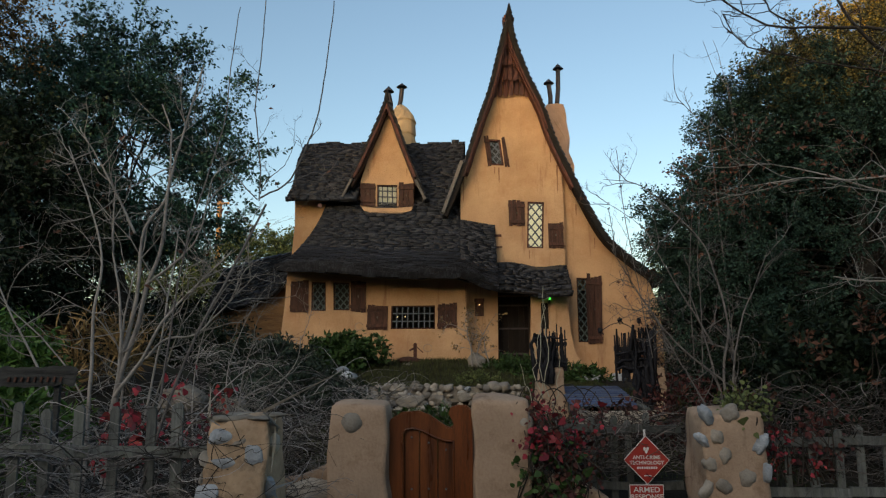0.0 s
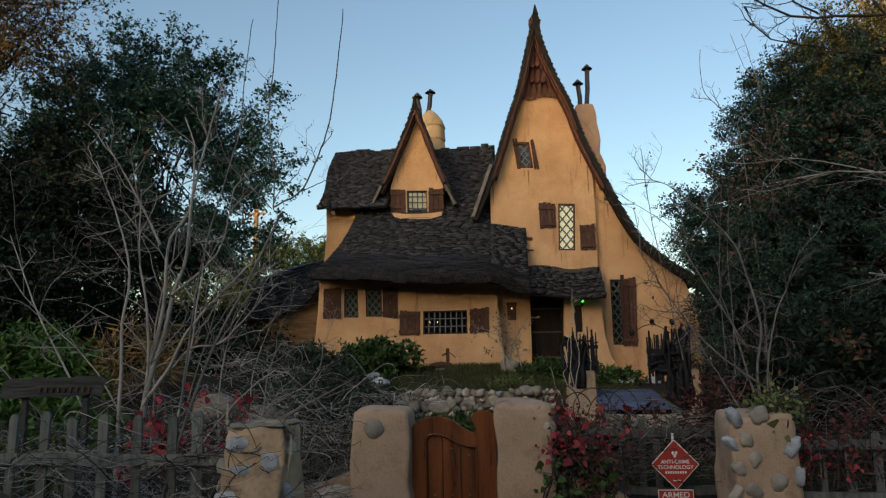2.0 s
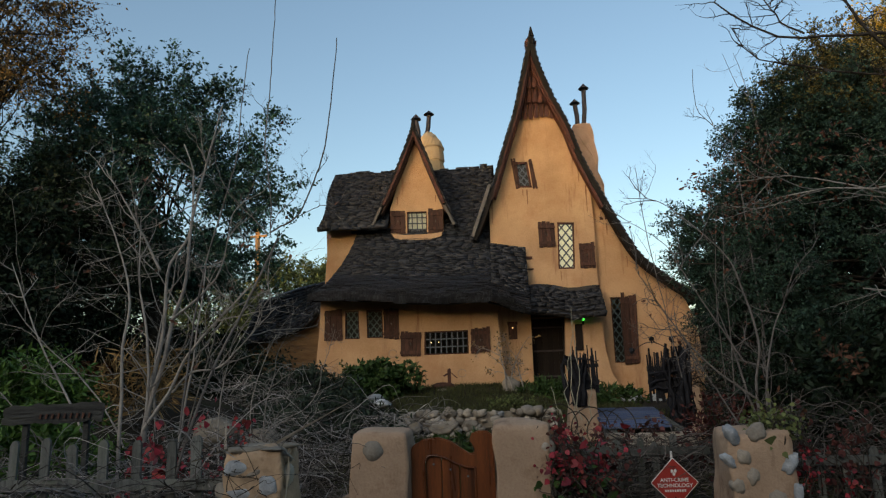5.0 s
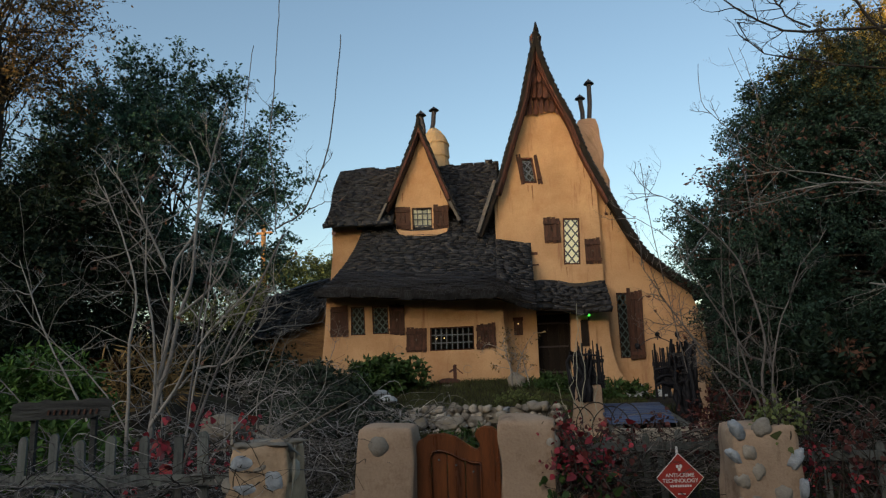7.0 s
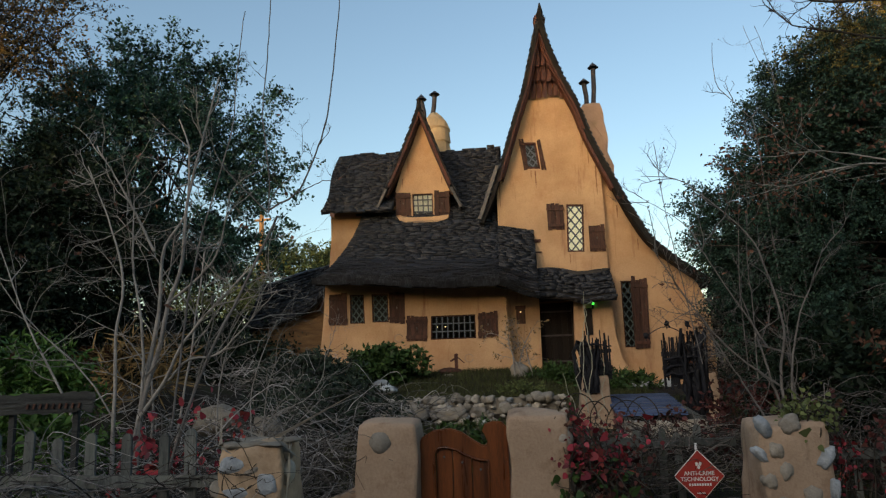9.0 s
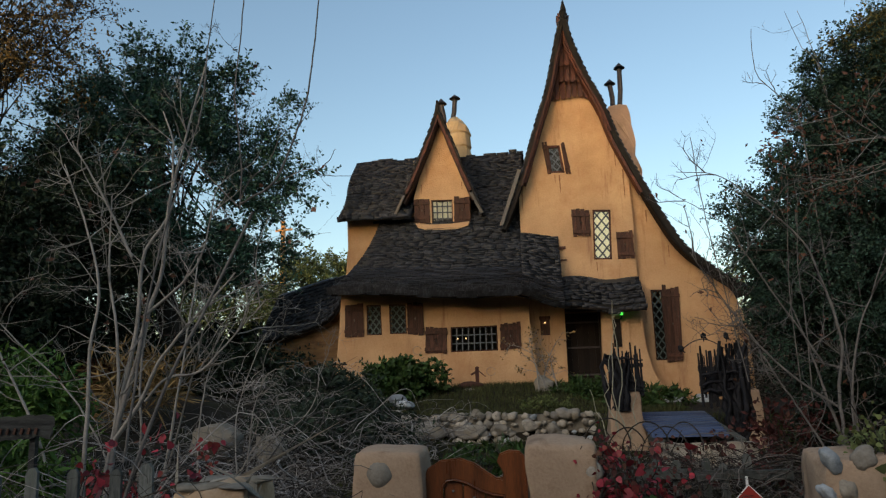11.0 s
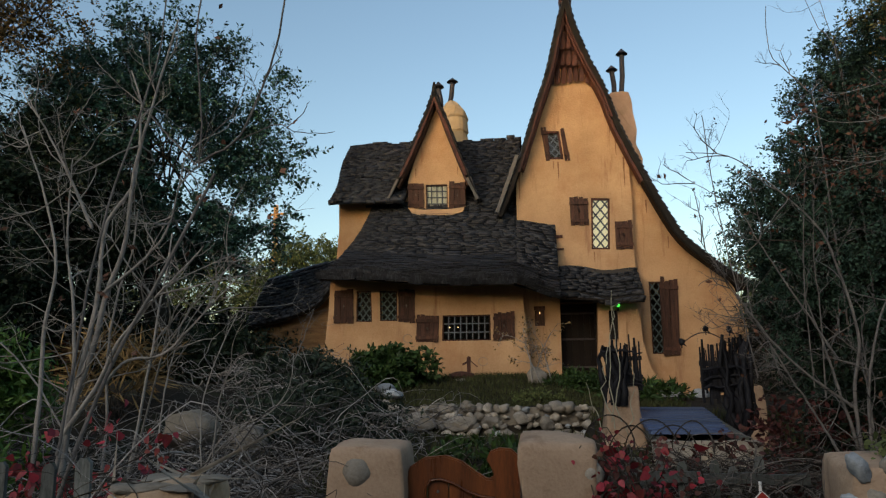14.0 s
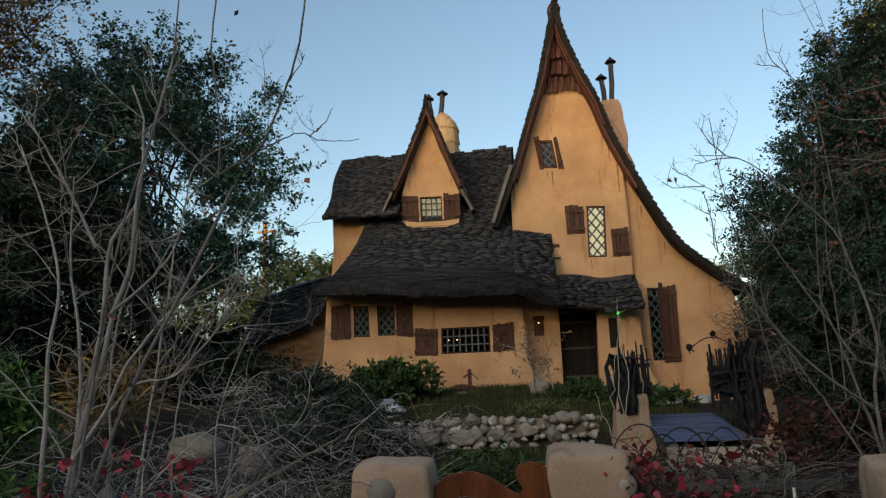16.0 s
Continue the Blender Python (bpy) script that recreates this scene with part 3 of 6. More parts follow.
def window(q, y, kind, nx, nz, label, blind=None, frame_mat=None, frame_w=0.06, lead_mat=LEAD_DARK, lw=0.032):
    """A window set in its opening: a wooden frame, leads in squares or diamonds, and its glass."""
    bm = bmesh.new()
    pts = [Vector((x, y + 0.06, z)) for x, z in q]
    for a, b in zip(pts, pts[1:] + pts[:1]):
        d = (b - a).normalized() * frame_w * 0.5
        bar(bm, a - d, b + d, frame_w, 0.10)
    win = house_part("window", bm, frame_mat or DARKWOOD, label)
    yl = y + 0.075

    def lead(u0, v0, u1, v1):
        (x0, z0), (x1, z1) = quad_at(q, u0, v0), quad_at(q, u1, v1)
        if abs(x0 - x1) + abs(z0 - z1) > 0.02:
            bm = bmesh.new()
            bar(bm, (x0, yl, z0), (x1, yl, z1), lw, 0.022)
            part("lead", bm, lead_mat, win)

    if kind == "square":
        for i in range(1, nx):
            lead(i / nx, 0, i / nx, 1)
        for j in range(1, nz):
            lead(0, j / nz, 1, j / nz)
    else:
        for c in range(-int(nz * 2), int(nx + nz * 2) + 2):
            for s in (1, -1):
                # the line u * nx = c + s * v * nz, cut to the opening
                ends = []
                for v in (0.0, 1.0):
                    u = (c + s * v * nz) / nx
                    if 0 <= u <= 1:
                        ends.append((u, v))
                for u in (0.0, 1.0):
                    v = (u * nx - c) / (s * nz)
                    if 0 < v < 1:
                        ends.append((u, v))
                if len(ends) >= 2:
                    lead(*ends[0], *ends[1])
    cells = [(i / nx, j / nz, (i + 1) / nx, (j + 1) / nz) for i in range(nx) for j in range(nz)] if kind == "square" else [(0, 0, 1, 1)]
    for u0, v0, u1, v1 in cells:
        bm = bmesh.new()
        (ax, az), (bx, bz), (cx, cz), (dx, dz) = quad_at(q, u0, v0), quad_at(q, u1, v0), quad_at(q, u1, v1), quad_at(q, u0, v1)
        j = random.uniform(-0.004, 0.004)
        vs = [bm.verts.new((x, y + 0.083 + k, z)) for (x, z), k in zip(((ax, az), (bx, bz), (cx, cz), (dx, dz)), (j, -j, j, -j))]
        bm.faces.new(vs)
        bmesh.ops.solidify(bm, geom=list(bm.faces), thickness=0.004)
        part("pane", bm, GLASS, win)
    if blind:
        bm = bmesh.new()
        vs = []
        for i in range(13):
            for z, e in ((0, 0), (1, 1)):
                x, zz = quad_at(q, i / 12, z)
                vs.append(bm.verts.new((x, y + 0.12 + 0.012 * (i % 2), zz)))
        for i in range(12):
            bm.faces.new((vs[2 * i], vs[2 * i + 2], vs[2 * i + 3], vs[2 * i + 1]))
        part("blind", bm, blind, win, "pale cream blind behind the glass")
    return win


def shutter(q, y, boards=4, battens=(0.2, 0.8), emblem=True, seed=0):
    """A board shutter with a ragged top, two battens and a small pale emblem."""
    rnd = random.Random(seed)
    sh = house_part("shutter", slab([quad_at(q, 0.03, 0.03), quad_at(q, 0.97, 0.03), quad_at(q, 0.97, 0.97), quad_at(q, 0.03, 0.97)], [], y - 0.004, y + 0.01), DARKWOOD, "dark brown board shutter with a ragged top")
    for v in battens:
        bm = bmesh.new()
        (x0, z0), (x1, z1) = quad_at(q, -0.01, v), quad_at(q, 1.01, v)
        bar(bm, (x0, y - 0.055, z0), (x1, y - 0.055, z1), 0.085, 0.03, wob=0.004, rnd=rnd)
        part("batten", bm, DARKWOOD, sh)
    for i in range(boards):
        u0, u1 = i / boards + 0.012, (i + 1) / boards - 0.012
        bm = bmesh.new()
        up = rnd.uniform(-0.02, 0.05)
        (xa, za), (xb, zb) = quad_at(q, (u0 + u1) / 2, -up), quad_at(q, (u0 + u1) / 2, 1 + rnd.uniform(-0.01, 0.03))
        w = abs(quad_at(q, u1, 0.5)[0] - quad_at(q, u0, 0.5)[0])
        bar(bm, (xa, y - 0.022, za), (xb, y - 0.022, zb), w, 0.035, wob=0.006, rnd=rnd)
        part("board", bm, DARKWOOD, sh)
    if emblem:
        x, z = quad_at(q, 0.5, 0.5)
        bm = bmesh.new()
        s = 0.035
        vs = [bm.verts.new((x + a * s, y - 0.045, z + b * s * 1.5)) for a, b in ((0, 1), (0.7, 0.1), (0.1, -1), (-0.7, 0.2))]
        bm.faces.new(vs)
        bmesh.ops.solidify(bm, geom=list(bm.faces), thickness=0.012)
        part("emblem", bm, WORNWOOD, sh, "small pale cut-out emblem")
    return sh


YG, YL, YR, YD = 20.8, 20.2, 21.0, 21.2
# openings: corners top left, top right, bottom right, bottom left
ATTIC = [(0.83, 8.36), (1.22, 8.34), (1.32, 7.50), (0.90, 7.52)]
TALL = [(2.02, 6.36), (2.52, 6.33), (2.46, 4.90), (1.97, 4.92)]
LOW_A = [(-4.44, 3.86), (-4.03, 3.85), (-4.00, 3.01), (-4.44, 3.02)]
LOW_B = [(-3.80, 3.85), (-3.32, 3.83), (-3.30, 3.02), (-3.78, 3.03)]
LOW_C = [(-2.08, 3.15), (-0.80, 3.15), (-0.80, 2.47), (-2.10, 2.47)]
DORM = [(-2.66, 7.05), (-2.02, 7.03), (-2.02, 6.27), (-2.65, 6.30)]
SIDE = [(3.46, 4.02), (4.18, 4.00), (4.12, 2.06), (3.46, 2.08)]

# tall gable wall
GABLE_L = [(1.52, 12.6), (1.25, 11.55), (0.90, 9.95), (0.52, 8.85), (0.14, 7.75), (-0.02, 7.3)]
GABLE_R = [(1.56, 12.6), (1.76, 11.3), (2.10, 10.25), (2.56, 9.2), (2.88, 8.2), (3.08, 7.6)]
outline = GABLE_L + [(-0.05, 5.0), (-0.05, 4.3), (3.10, 4.3), (3.12, 6.0)] + GABLE_R[::-1]
house_part("wall", slab(outline, [ATTIC, TALL], YG, YG + 0.35), STUCCO, "tall ochre stucco gable wall with rust streaks")
# side of the gable block
for x0, z1 in ((-0.04, 7.4), (2.95, 7.2)):
    bm = bmesh.new()
    bar(bm, (x0 + 0.1, YG + 0.37, (4.0 + z1) / 2), (x0 + 0.1, 24.6, (4.0 + z1) / 2), 0.2, z1 - 4.0, side=(0, 0, 1))
    house_part("wall", bm, STUCCO)
# right wing wall under the sweeping roof
outline = [(2.97, 7.7), (3.3, 7.2), (3.95, 5.85), (4.4, 5.05), (4.95, 4.52), (5.42, 4.16), (5.66, 3.82), (5.86, 3.25), (5.95, 2.6), (5.98, 0.6), (2.8, 0.6), (2.9, 4.0)]
house_part("wall", slab(outline, [SIDE], YR, YR + 0.35), STUCCO, "ochre stucco wall under the sweeping roof")
# flared buttress beside the porch
outline = [(2.72, 3.62), (3.05, 3.66), (3.06, 3.4), (3.12, 2.4), (3.26, 1.75), (3.6, 1.2), (4.0, 0.7), (2.6, 0.7), (2.66, 2.2)]
bm = slab(outline, [], 20.35, YR - 0.004)
house_part("buttress", bm, STUCCO, "ochre stucco buttress flaring out at its foot")
# low bay: front and ends
outline = [(-5.16, 4.35), (-5.22, 3.2), (-5.42, 1.2), (0.30, 1.2), (0.17, 2.4), (0.09, 3.3), (0.08, 4.2)]
house_part("wall", slab(outline, [LOW_A, LOW_B, LOW_C], YL, YL + 0.35), STUCCO, "ochre stucco front wall of the low bay")
bm = bmesh.new()
bar(bm, (-5.1, YL + 0.354, 2.8), (-5.1, 24.5, 2.8), 0.3, 3.2, side=(0, 0, 1))
house_part("wall", bm, STUCCO)
bm = bmesh.new()
bar(bm, (0.0, YL + 0.354, 2.6), (0.0, 21.3, 2.6), 0.18, 2.9, side=(0, 0, 1))
house_part("wall", bm, STUCCO)
# upper storey beside the dormer
outline = [(-5.32, 6.75), (-5.30, 5.8), (-5.42, 4.2), (-3.2, 4.2), (-3.2, 6.75)]
house_part("wall", slab(outline, [], 21.45, 21.75), STUCCO, "ochre stucco sliver of the upper storey")
bm = bmesh.new()
bar(bm, (-5.2, 21.76, 5.4), (-5.2, 26.0, 5.4), 0.25, 2.6, side=(0, 0, 1))
house_part("wall", bm, STUCCO)
# rear wall closes the house
house_part("wall", slab([(-5.4, 0.8), (6.3, 0.8), (6.3, 3.6), (3.2, 7.2), (-0.1, 9.0), (-5.4, 9.0)], [], 26.6, 26.9), STUCCO)
# inner walls and floor added behind the windows to block sky; room darkness in their colour
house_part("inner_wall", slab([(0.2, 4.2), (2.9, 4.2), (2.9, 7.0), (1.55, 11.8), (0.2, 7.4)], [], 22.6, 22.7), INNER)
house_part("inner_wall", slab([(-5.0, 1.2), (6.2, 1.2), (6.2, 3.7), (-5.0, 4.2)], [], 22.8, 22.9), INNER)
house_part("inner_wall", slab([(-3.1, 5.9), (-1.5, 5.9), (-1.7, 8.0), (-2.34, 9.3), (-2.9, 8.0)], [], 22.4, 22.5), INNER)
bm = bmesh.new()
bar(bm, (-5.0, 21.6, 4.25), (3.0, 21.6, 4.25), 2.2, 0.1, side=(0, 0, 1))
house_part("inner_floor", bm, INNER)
# porch: niche wall, post wall, lintel wall with shade in its colour, and rear
house_part("wall", slab([(0.10, 4.0), (1.06, 4.0), (1.04, 1.2), (0.10, 1.2)], [[(0.38, 3.32), (0.62, 3.32), (0.60, 2.86), (0.40, 2.86)]], 20.75, 20.95), STUCCO, "ochre stucco porch wall with a small niche")
house_part("wall", slab([(2.02, 3.5), (2.72, 3.48), (2.70, 1.1), (1.92, 1.1)], [[(2.28, 3.2), (2.5, 3.2), (2.5, 2.45), (2.28, 2.45)]], 20.30, 20.62), STUCCO, "ochre stucco porch pier")
house_part("wall", slab([(0.10, 4.6), (2.9, 4.6), (2.9, 3.46), (0.10, 3.46)], [], 21.1, 21.3), STUCCO_ROUGH)

# windows
window(ATTIC, YG, "diamond", 2, 3.4, "small leaded attic window in a crooked frame", frame_mat=REDWOOD, frame_w=0.12, lead_mat=LEAD, lw=0.03)
window(TALL, YG, "diamond", 2, 4.6, "tall leaded diamond window glowing pale yellow", blind=GLOW_BLIND, lead_mat=LEAD_DARK, lw=0.042, frame_w=0.09, frame_mat=REDWOOD)
window(LOW_A, YL, "diamond", 2.5, 3.5, "leaded diamond casement", frame_mat=DARKWOOD, lead_mat=LEAD_GREEN)
window(LOW_B, YL, "diamond", 2.5, 3.5, "leaded diamond casement", frame_mat=DARKWOOD, lead_mat=LEAD_GREEN)
window(LOW_C, YL, "square", 8, 3, "wide barred window of small square panes", lead_mat=LEAD, frame_mat=DARKWOOD, frame_w=0.07)
window(DORM, YD, "square", 4, 4, "dormer window of small square panes", blind=BLIND, lead_mat=LEAD_DARK, frame_w=0.06)
window([SIDE[0], (3.78, 4.01), (3.78, 2.07), SIDE[3]], YR, "diamond", 1.6, 7, "narrow tall leaded window", frame_w=0.06, lead_mat=LEAD_GREEN)
# shutters
shutter([(0.70, 8.42), (0.86, 8.42), (0.92, 7.50), (0.84, 7.50)], YG, 2, (0.15, 0.8), False, 1)
shutter([(1.26, 8.36), (1.34, 8.40), (1.50, 7.47), (1.34, 7.47)], YG, 2, (0.15, 0.8), False, 2)
shutter([(1.42, 6.38), (1.93, 6.36), (1.92, 5.60), (1.44, 5.62)], YG, 4, (0.2, 0.85), True, 3)
shutter([(2.62, 5.68), (3.08, 5.66), (3.08, 4.90), (2.62, 4.92)], YG, 4, (0.2, 0.85), True, 4)
shutter([(-5.04, 3.90), (-4.52, 3.87), (-4.50, 2.99), (-5.06, 3.01)], YL, 3, (0.15, 0.85), True, 5)
shutter([(-3.28, 3.86), (-2.82, 3.84), (-2.82, 2.98), (-3.28, 3.0)], YL, 3, (0.15, 0.85), True, 6)
shutter([(-2.78, 3.16), (-2.17, 3.15), (-2.20, 2.46), (-2.80, 2.46)], YL, 5, (0.2, 0.85), True, 7)
shutter([(-0.72, 3.18), (-0.16, 3.20), (-0.17, 2.50), (-0.74, 2.48)], YL, 5, (0.2, 0.85), True, 8)
shutter([(-3.19, 7.10), (-2.71, 7.09), (-2.70, 6.36), (-3.17, 6.38)], YD, 3, (0.2, 0.8), True, 9)
shutter([(-1.97, 7.08), (-1.49, 7.06), (-1.50, 6.28), (-1.98, 6.30)], YD, 3, (0.2, 0.8), True, 10)
shutter([(3.76, 4.05), (4.22, 4.02), (4.16, 2.05), (3.74, 2.08)], YR - 0.02, 4, (0.1, 0.93), True, 11)

# stucco sill under the dormer window
bm = slab([(-3.12, 6.30), (-2.66, 6.25), (-2.0, 6.24), (-1.52, 6.28), (-1.55, 6.16), (-2.05, 6.02), (-2.6, 6.02), (-3.05, 6.18)], [], YD - 0.22, YD + 0.1)
house_part("sill", bm, STUCCO, "bulging ochre stucco sill")
# dormer wall and cheeks
outline = [(-2.34, 9.55), (-2.62, 8.75), (-2.95, 7.9), (-3.18, 7.2), (-3.18, 5.9), (-1.50, 5.9), (-1.50, 7.2), (-1.74, 7.9), (-2.08, 8.75)]
house_part("wall", slab(outline, [DORM], YD, YD + 0.25), STUCCO, "ochre stucco dormer gable")
for x0 in (-3.06, -1.62):
    bm = bmesh.new()
    bar(bm, (x0, YD + 0.254, 6.6), (x0, 23.2, 6.6), 0.16, 1.5, side=(0, 0, 1))
    house_part("wall", bm, STUCCO)

# rust that has run down the stucco from nails and flashings
RUST = material("rust_run", (0.17, 0.075, 0.034), (0.33, 0.175, 0.085), 0.92, 9, 60, 0.5, bump_far=0.01)
rnd = random.Random(61)
for x, z, ln, w, y in ((1.16, 7.44, 0.55, 0.06, YG), (1.03, 7.46, 0.25, 0.04, YG), (0.06, 7.15, 0.8, 0.07, YG), (0.16, 7.5, 0.45, 0.05, YG), (2.62, 8.65, 0.5, 0.06, YG), (2.76, 8.1, 0.55, 0.06, YG), (2.95, 7.5, 0.9, 0.07, YG),
                       (2.50, 8.95, 0.3, 0.04, YG), (3.52, 6.3, 0.4, 0.07, YR), (4.05, 5.25, 0.35, 0.05, YR), (2.04, 4.84, 0.3, 0.04, YG), (-2.95, 7.55, 0.3, 0.04, YD), (-1.72, 7.55, 0.25, 0.04, YD)):
    bm = bmesh.new()
    side = [(w * 0.5 * (1 - k / 8) ** 0.6 * rnd.uniform(0.55, 1.1), z - ln * k / 8) for k in range(9)]
    vs = [bm.verts.new((x - a, y - 0.004, b)) for a, b in side] + [bm.verts.new((x + a * rnd.uniform(0.5, 1.0) + 0.004, y - 0.004, b)) for a, b in side[::-1]]
    bm.faces.new(vs)
    house_part("rust_run", bm, RUST)

# door and frame; the porch's shade is put into their near-black wood colour
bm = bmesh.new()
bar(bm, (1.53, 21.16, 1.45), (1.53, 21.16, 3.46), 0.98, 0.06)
door = house_part("door", bm, NIGHTWOOD, "dark plank front door, the deep porch's shade put into its colour")
for i in range(6):
    bm = bmesh.new()
    x = 1.12 + i * 0.163
    bar(bm, (x, 21.115, 1.47), (x, 21.115, 3.44), 0.152, 0.03, wob=0.003)
    part("board", bm, NIGHTWOOD, door)
for z in (1.75, 2.5, 3.2):
    bm = bmesh.new()
    bar(bm, (1.06, 21.08, z), (1.98, 21.08, z), 0.05, 0.02)
    part("strap", bm, IRON, door)
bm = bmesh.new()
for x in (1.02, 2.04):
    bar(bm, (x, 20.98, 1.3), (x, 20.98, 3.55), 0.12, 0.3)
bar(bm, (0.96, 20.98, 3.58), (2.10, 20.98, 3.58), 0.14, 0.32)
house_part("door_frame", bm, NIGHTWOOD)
bm = bmesh.new()
bar(bm, (1.5, 20.0, 1.42), (1.5, 21.3, 1.42), 2.6, 0.2, side=(0, 0, 1))
house_part("threshold", bm, STONE)

# niche lantern, and the small green lamp on the pier
bm = bmesh.new()
bar(bm, (0.5, 20.74, 2.86), (0.5, 20.74, 3.3), 0.26, 0.05)
bar(bm, (0.5, 20.70, 3.28), (0.5, 20.70, 3.38), 0.30, 0.12)
house_part("niche_shutter", bm, DARKWOOD)
bm = bmesh.new()
lump(bm, (0.5, 20.69, 3.2), (0.017, 0.017, 0.022), 3)
house_part("niche_bulb", bm, LAMP_WARM, "tiny warm bulb")
bm = bmesh.new()
lump(bm, (2.52, 20.17, 3.33), (0.045, 0.045, 0.055), 4, 0.05)
house_part("green_lamp", bm, LAMP_GREEN, "small glowing green lamp")
bm = bmesh.new()
bar(bm, (2.52, 20.17, 3.27), (2.52, 20.3, 3.2), 0.05, 0.05, side=(1, 0, 0))
# dark panel across the pier's opening; the recess's darkness is put into its colour
bar(bm, (2.39, 20.285, 2.45), (2.39, 20.285, 3.2), 0.2, 0.04)
house_part("lantern", bm, NIGHTWOOD, "lamp arm, and dark panel standing for the pier's shaded opening")
for x, z in ((-1.72, 2.86), (-1.95, 2.86)):
    bm = bmesh.new()
    lump(bm, (x, YL + 0.55, z), (0.02, 0.02, 0.022), 5)
    house_part("bulb", bm, LAMP_WARM, "tiny warm lamp behind the barred window")
# two rings of stucco ornament on the low wall
for x, z in ((-3.02, 2.55), (-1.02, 1.92)):
    bm = bmesh.new()
    pts = [(x + 0.12 * math.cos(a), YL - 0.01, z + 0.11 * math.sin(a)) for a in np.linspace(0.3, 6.0, 14)]
    for a, b in zip(pts, pts[1:]):
        bar(bm, a, b, 0.022, 0.03)
    house_part("ornament", bm, STUCCO_PALE)

# ---- roofs ----
RIDGE_Z = 9.25


def bay_slope(x, v):
    """The bay's roof: it sweeps down from the main slope, sags along the eave and droops at its end."""
    p = curve_at([(0, 18.95, 4.02), (0, 19.35, 4.28), (0, 20.0, 4.92), (0, 20.8, 5.82), (0, 21.5, 6.6)], v)
    u = (x + 5.28) / 6.3
    k = max(0.0, 1 - u)
    sag = 0.07 * math.sin(u * 6.2 + 0.6) * (1 - v) + 0.16 * (1 - v) * k ** 3 - 0.42 * (1 - v) * ease(0.80, 1.0, u)
    return (x, p.y + 0.35 * ease(0.8, 1.0, u) * (1 - v) + 0.25 * k ** 4 * (1 - v), p.z + sag)


def bay_main(u, v):
    xl = -5.20 + 0.92 * (1 - (1 - v) ** 1.9)
    return bay_slope(xl + (-0.05 - xl) * u, v)


settle(shingled("roof", bay_main, 44, 0.36, cottage, 11, singles=250, nu=30, nv=20, thick=0.10, layers=3, label="dark worn shingle roof sweeping down over the low bay"))
settle(shingled("roof", lambda u, v: bay_slope(-0.07 + 1.08 * u, v * 0.70), 31, 0.36, cottage, 21, singles=50, nu=8, nv=16, thick=0.10, layers=3, label="end of the bay roof lapping against the gable wall"))
settle(shingled("roof", lambda u, v: (-4.5 + 4.6 * u, 21.45 + 2.6 * v, 6.5 + (RIDGE_Z - 6.5) * v), 34, 0.36, cottage, 12, label="dark shingle main roof slope"))
settle(shingled("roof", lambda u, v: (-5.44 - 0.24 * v + 2.2 * u + 0.05 * math.sin(v * 7), 20.85 + 3.2 * v, 6.56 + (RIDGE_Z - 6.51) * v ** 1.08 + 0.03 * math.sin(u * 5)), 36, 0.36, cottage, 13, layers=2, label="dark shingle upper roof with a ragged verge"))
settle(shingled("roof", lambda u, v: (0.15 - 5.8 * u, 27.2 - 3.15 * v, 6.5 + (RIDGE_Z - 6.5) * v), 16, 0.4, cottage, 14))
settle(shingled("roof", lambda u, v: (1.0 + 2.12 * u, 19.62 + 0.28 * math.sin(u * 3) * (1 - v) + 1.05 * v, 3.60 - 0.16 * u + 0.05 * math.sin(u * 8) + 0.85 * v), 12, 0.26, cottage, 15, layers=2, label="small dark shingle porch roof"))
# eave boards, near-black so that their colour carries the shade under the eaves
rnd = random.Random(5)


def bent_board(name, pts, w, d, mat, label="", jit=0.012):
    """One bent board along the points, w high and d deep."""
    bm, rings = bmesh.new(), []
    for p in pts:
        c = Vector(p) + Vector((0, rnd.uniform(-jit, jit), rnd.uniform(-jit, jit)))
        rings.append([bm.verts.new(c + Vector((0, b * d / 2, a * w / 2))) for a, b in ((-1, -1), (1, -1), (1, 1), (-1, 1))])
    for r0, r1 in zip(rings, rings[1:]):
        for k in range(4):
            bm.faces.new((r0[k], r0[(k + 1) % 4], r1[(k + 1) % 4], r1[k]))
    bm.faces.new(rings[0])
    bm.faces.new(rings[-1][::-1])
    return house_part(name, bm, mat, label)


bent_board("eave_board", [Vector(bay_slope(-5.2 + 0.5 * i, 0)) + Vector((0, 0.16, -0.14)) for i in range(13)], 0.05, 0.10, NIGHTWOOD)
bent_board("eave_board", [(0.95 + 0.18 * i, 19.68 + 0.14 * math.sin(i * 0.26), 3.50 - 0.011 * i) for i in range(13)], 0.05, 0.09, NIGHTWOOD, "crooked dark eave board", 0.008)
# soffit under the bay's eave; the shade there is put into its dark colour
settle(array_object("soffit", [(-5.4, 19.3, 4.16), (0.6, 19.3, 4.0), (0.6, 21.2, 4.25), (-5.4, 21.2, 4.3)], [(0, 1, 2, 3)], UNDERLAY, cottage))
# rafter tails at the bay roof's right end
bm = bmesh.new()
bar(bm, (1.0, 20.78, 5.3), (1.2, 20.78, 5.3), 0.07, 0.08)
house_part("rafter_tail", bm, REDWOOD)
bm = bmesh.new()
bar(bm, (1.0, 20.78, 4.95), (1.22, 20.78, 4.95), 0.03, 0.05)
house_part("rafter_tail", bm, REDWOOD)

# gable roof: steep, concave, sweeping out over the right wing
RAKE_L = [(1.53, 12.25), (1.30, 11.45), (0.92, 9.95), (0.54, 8.84), (0.14, 7.62), (-0.22, 6.62), (-0.54, 5.88)]
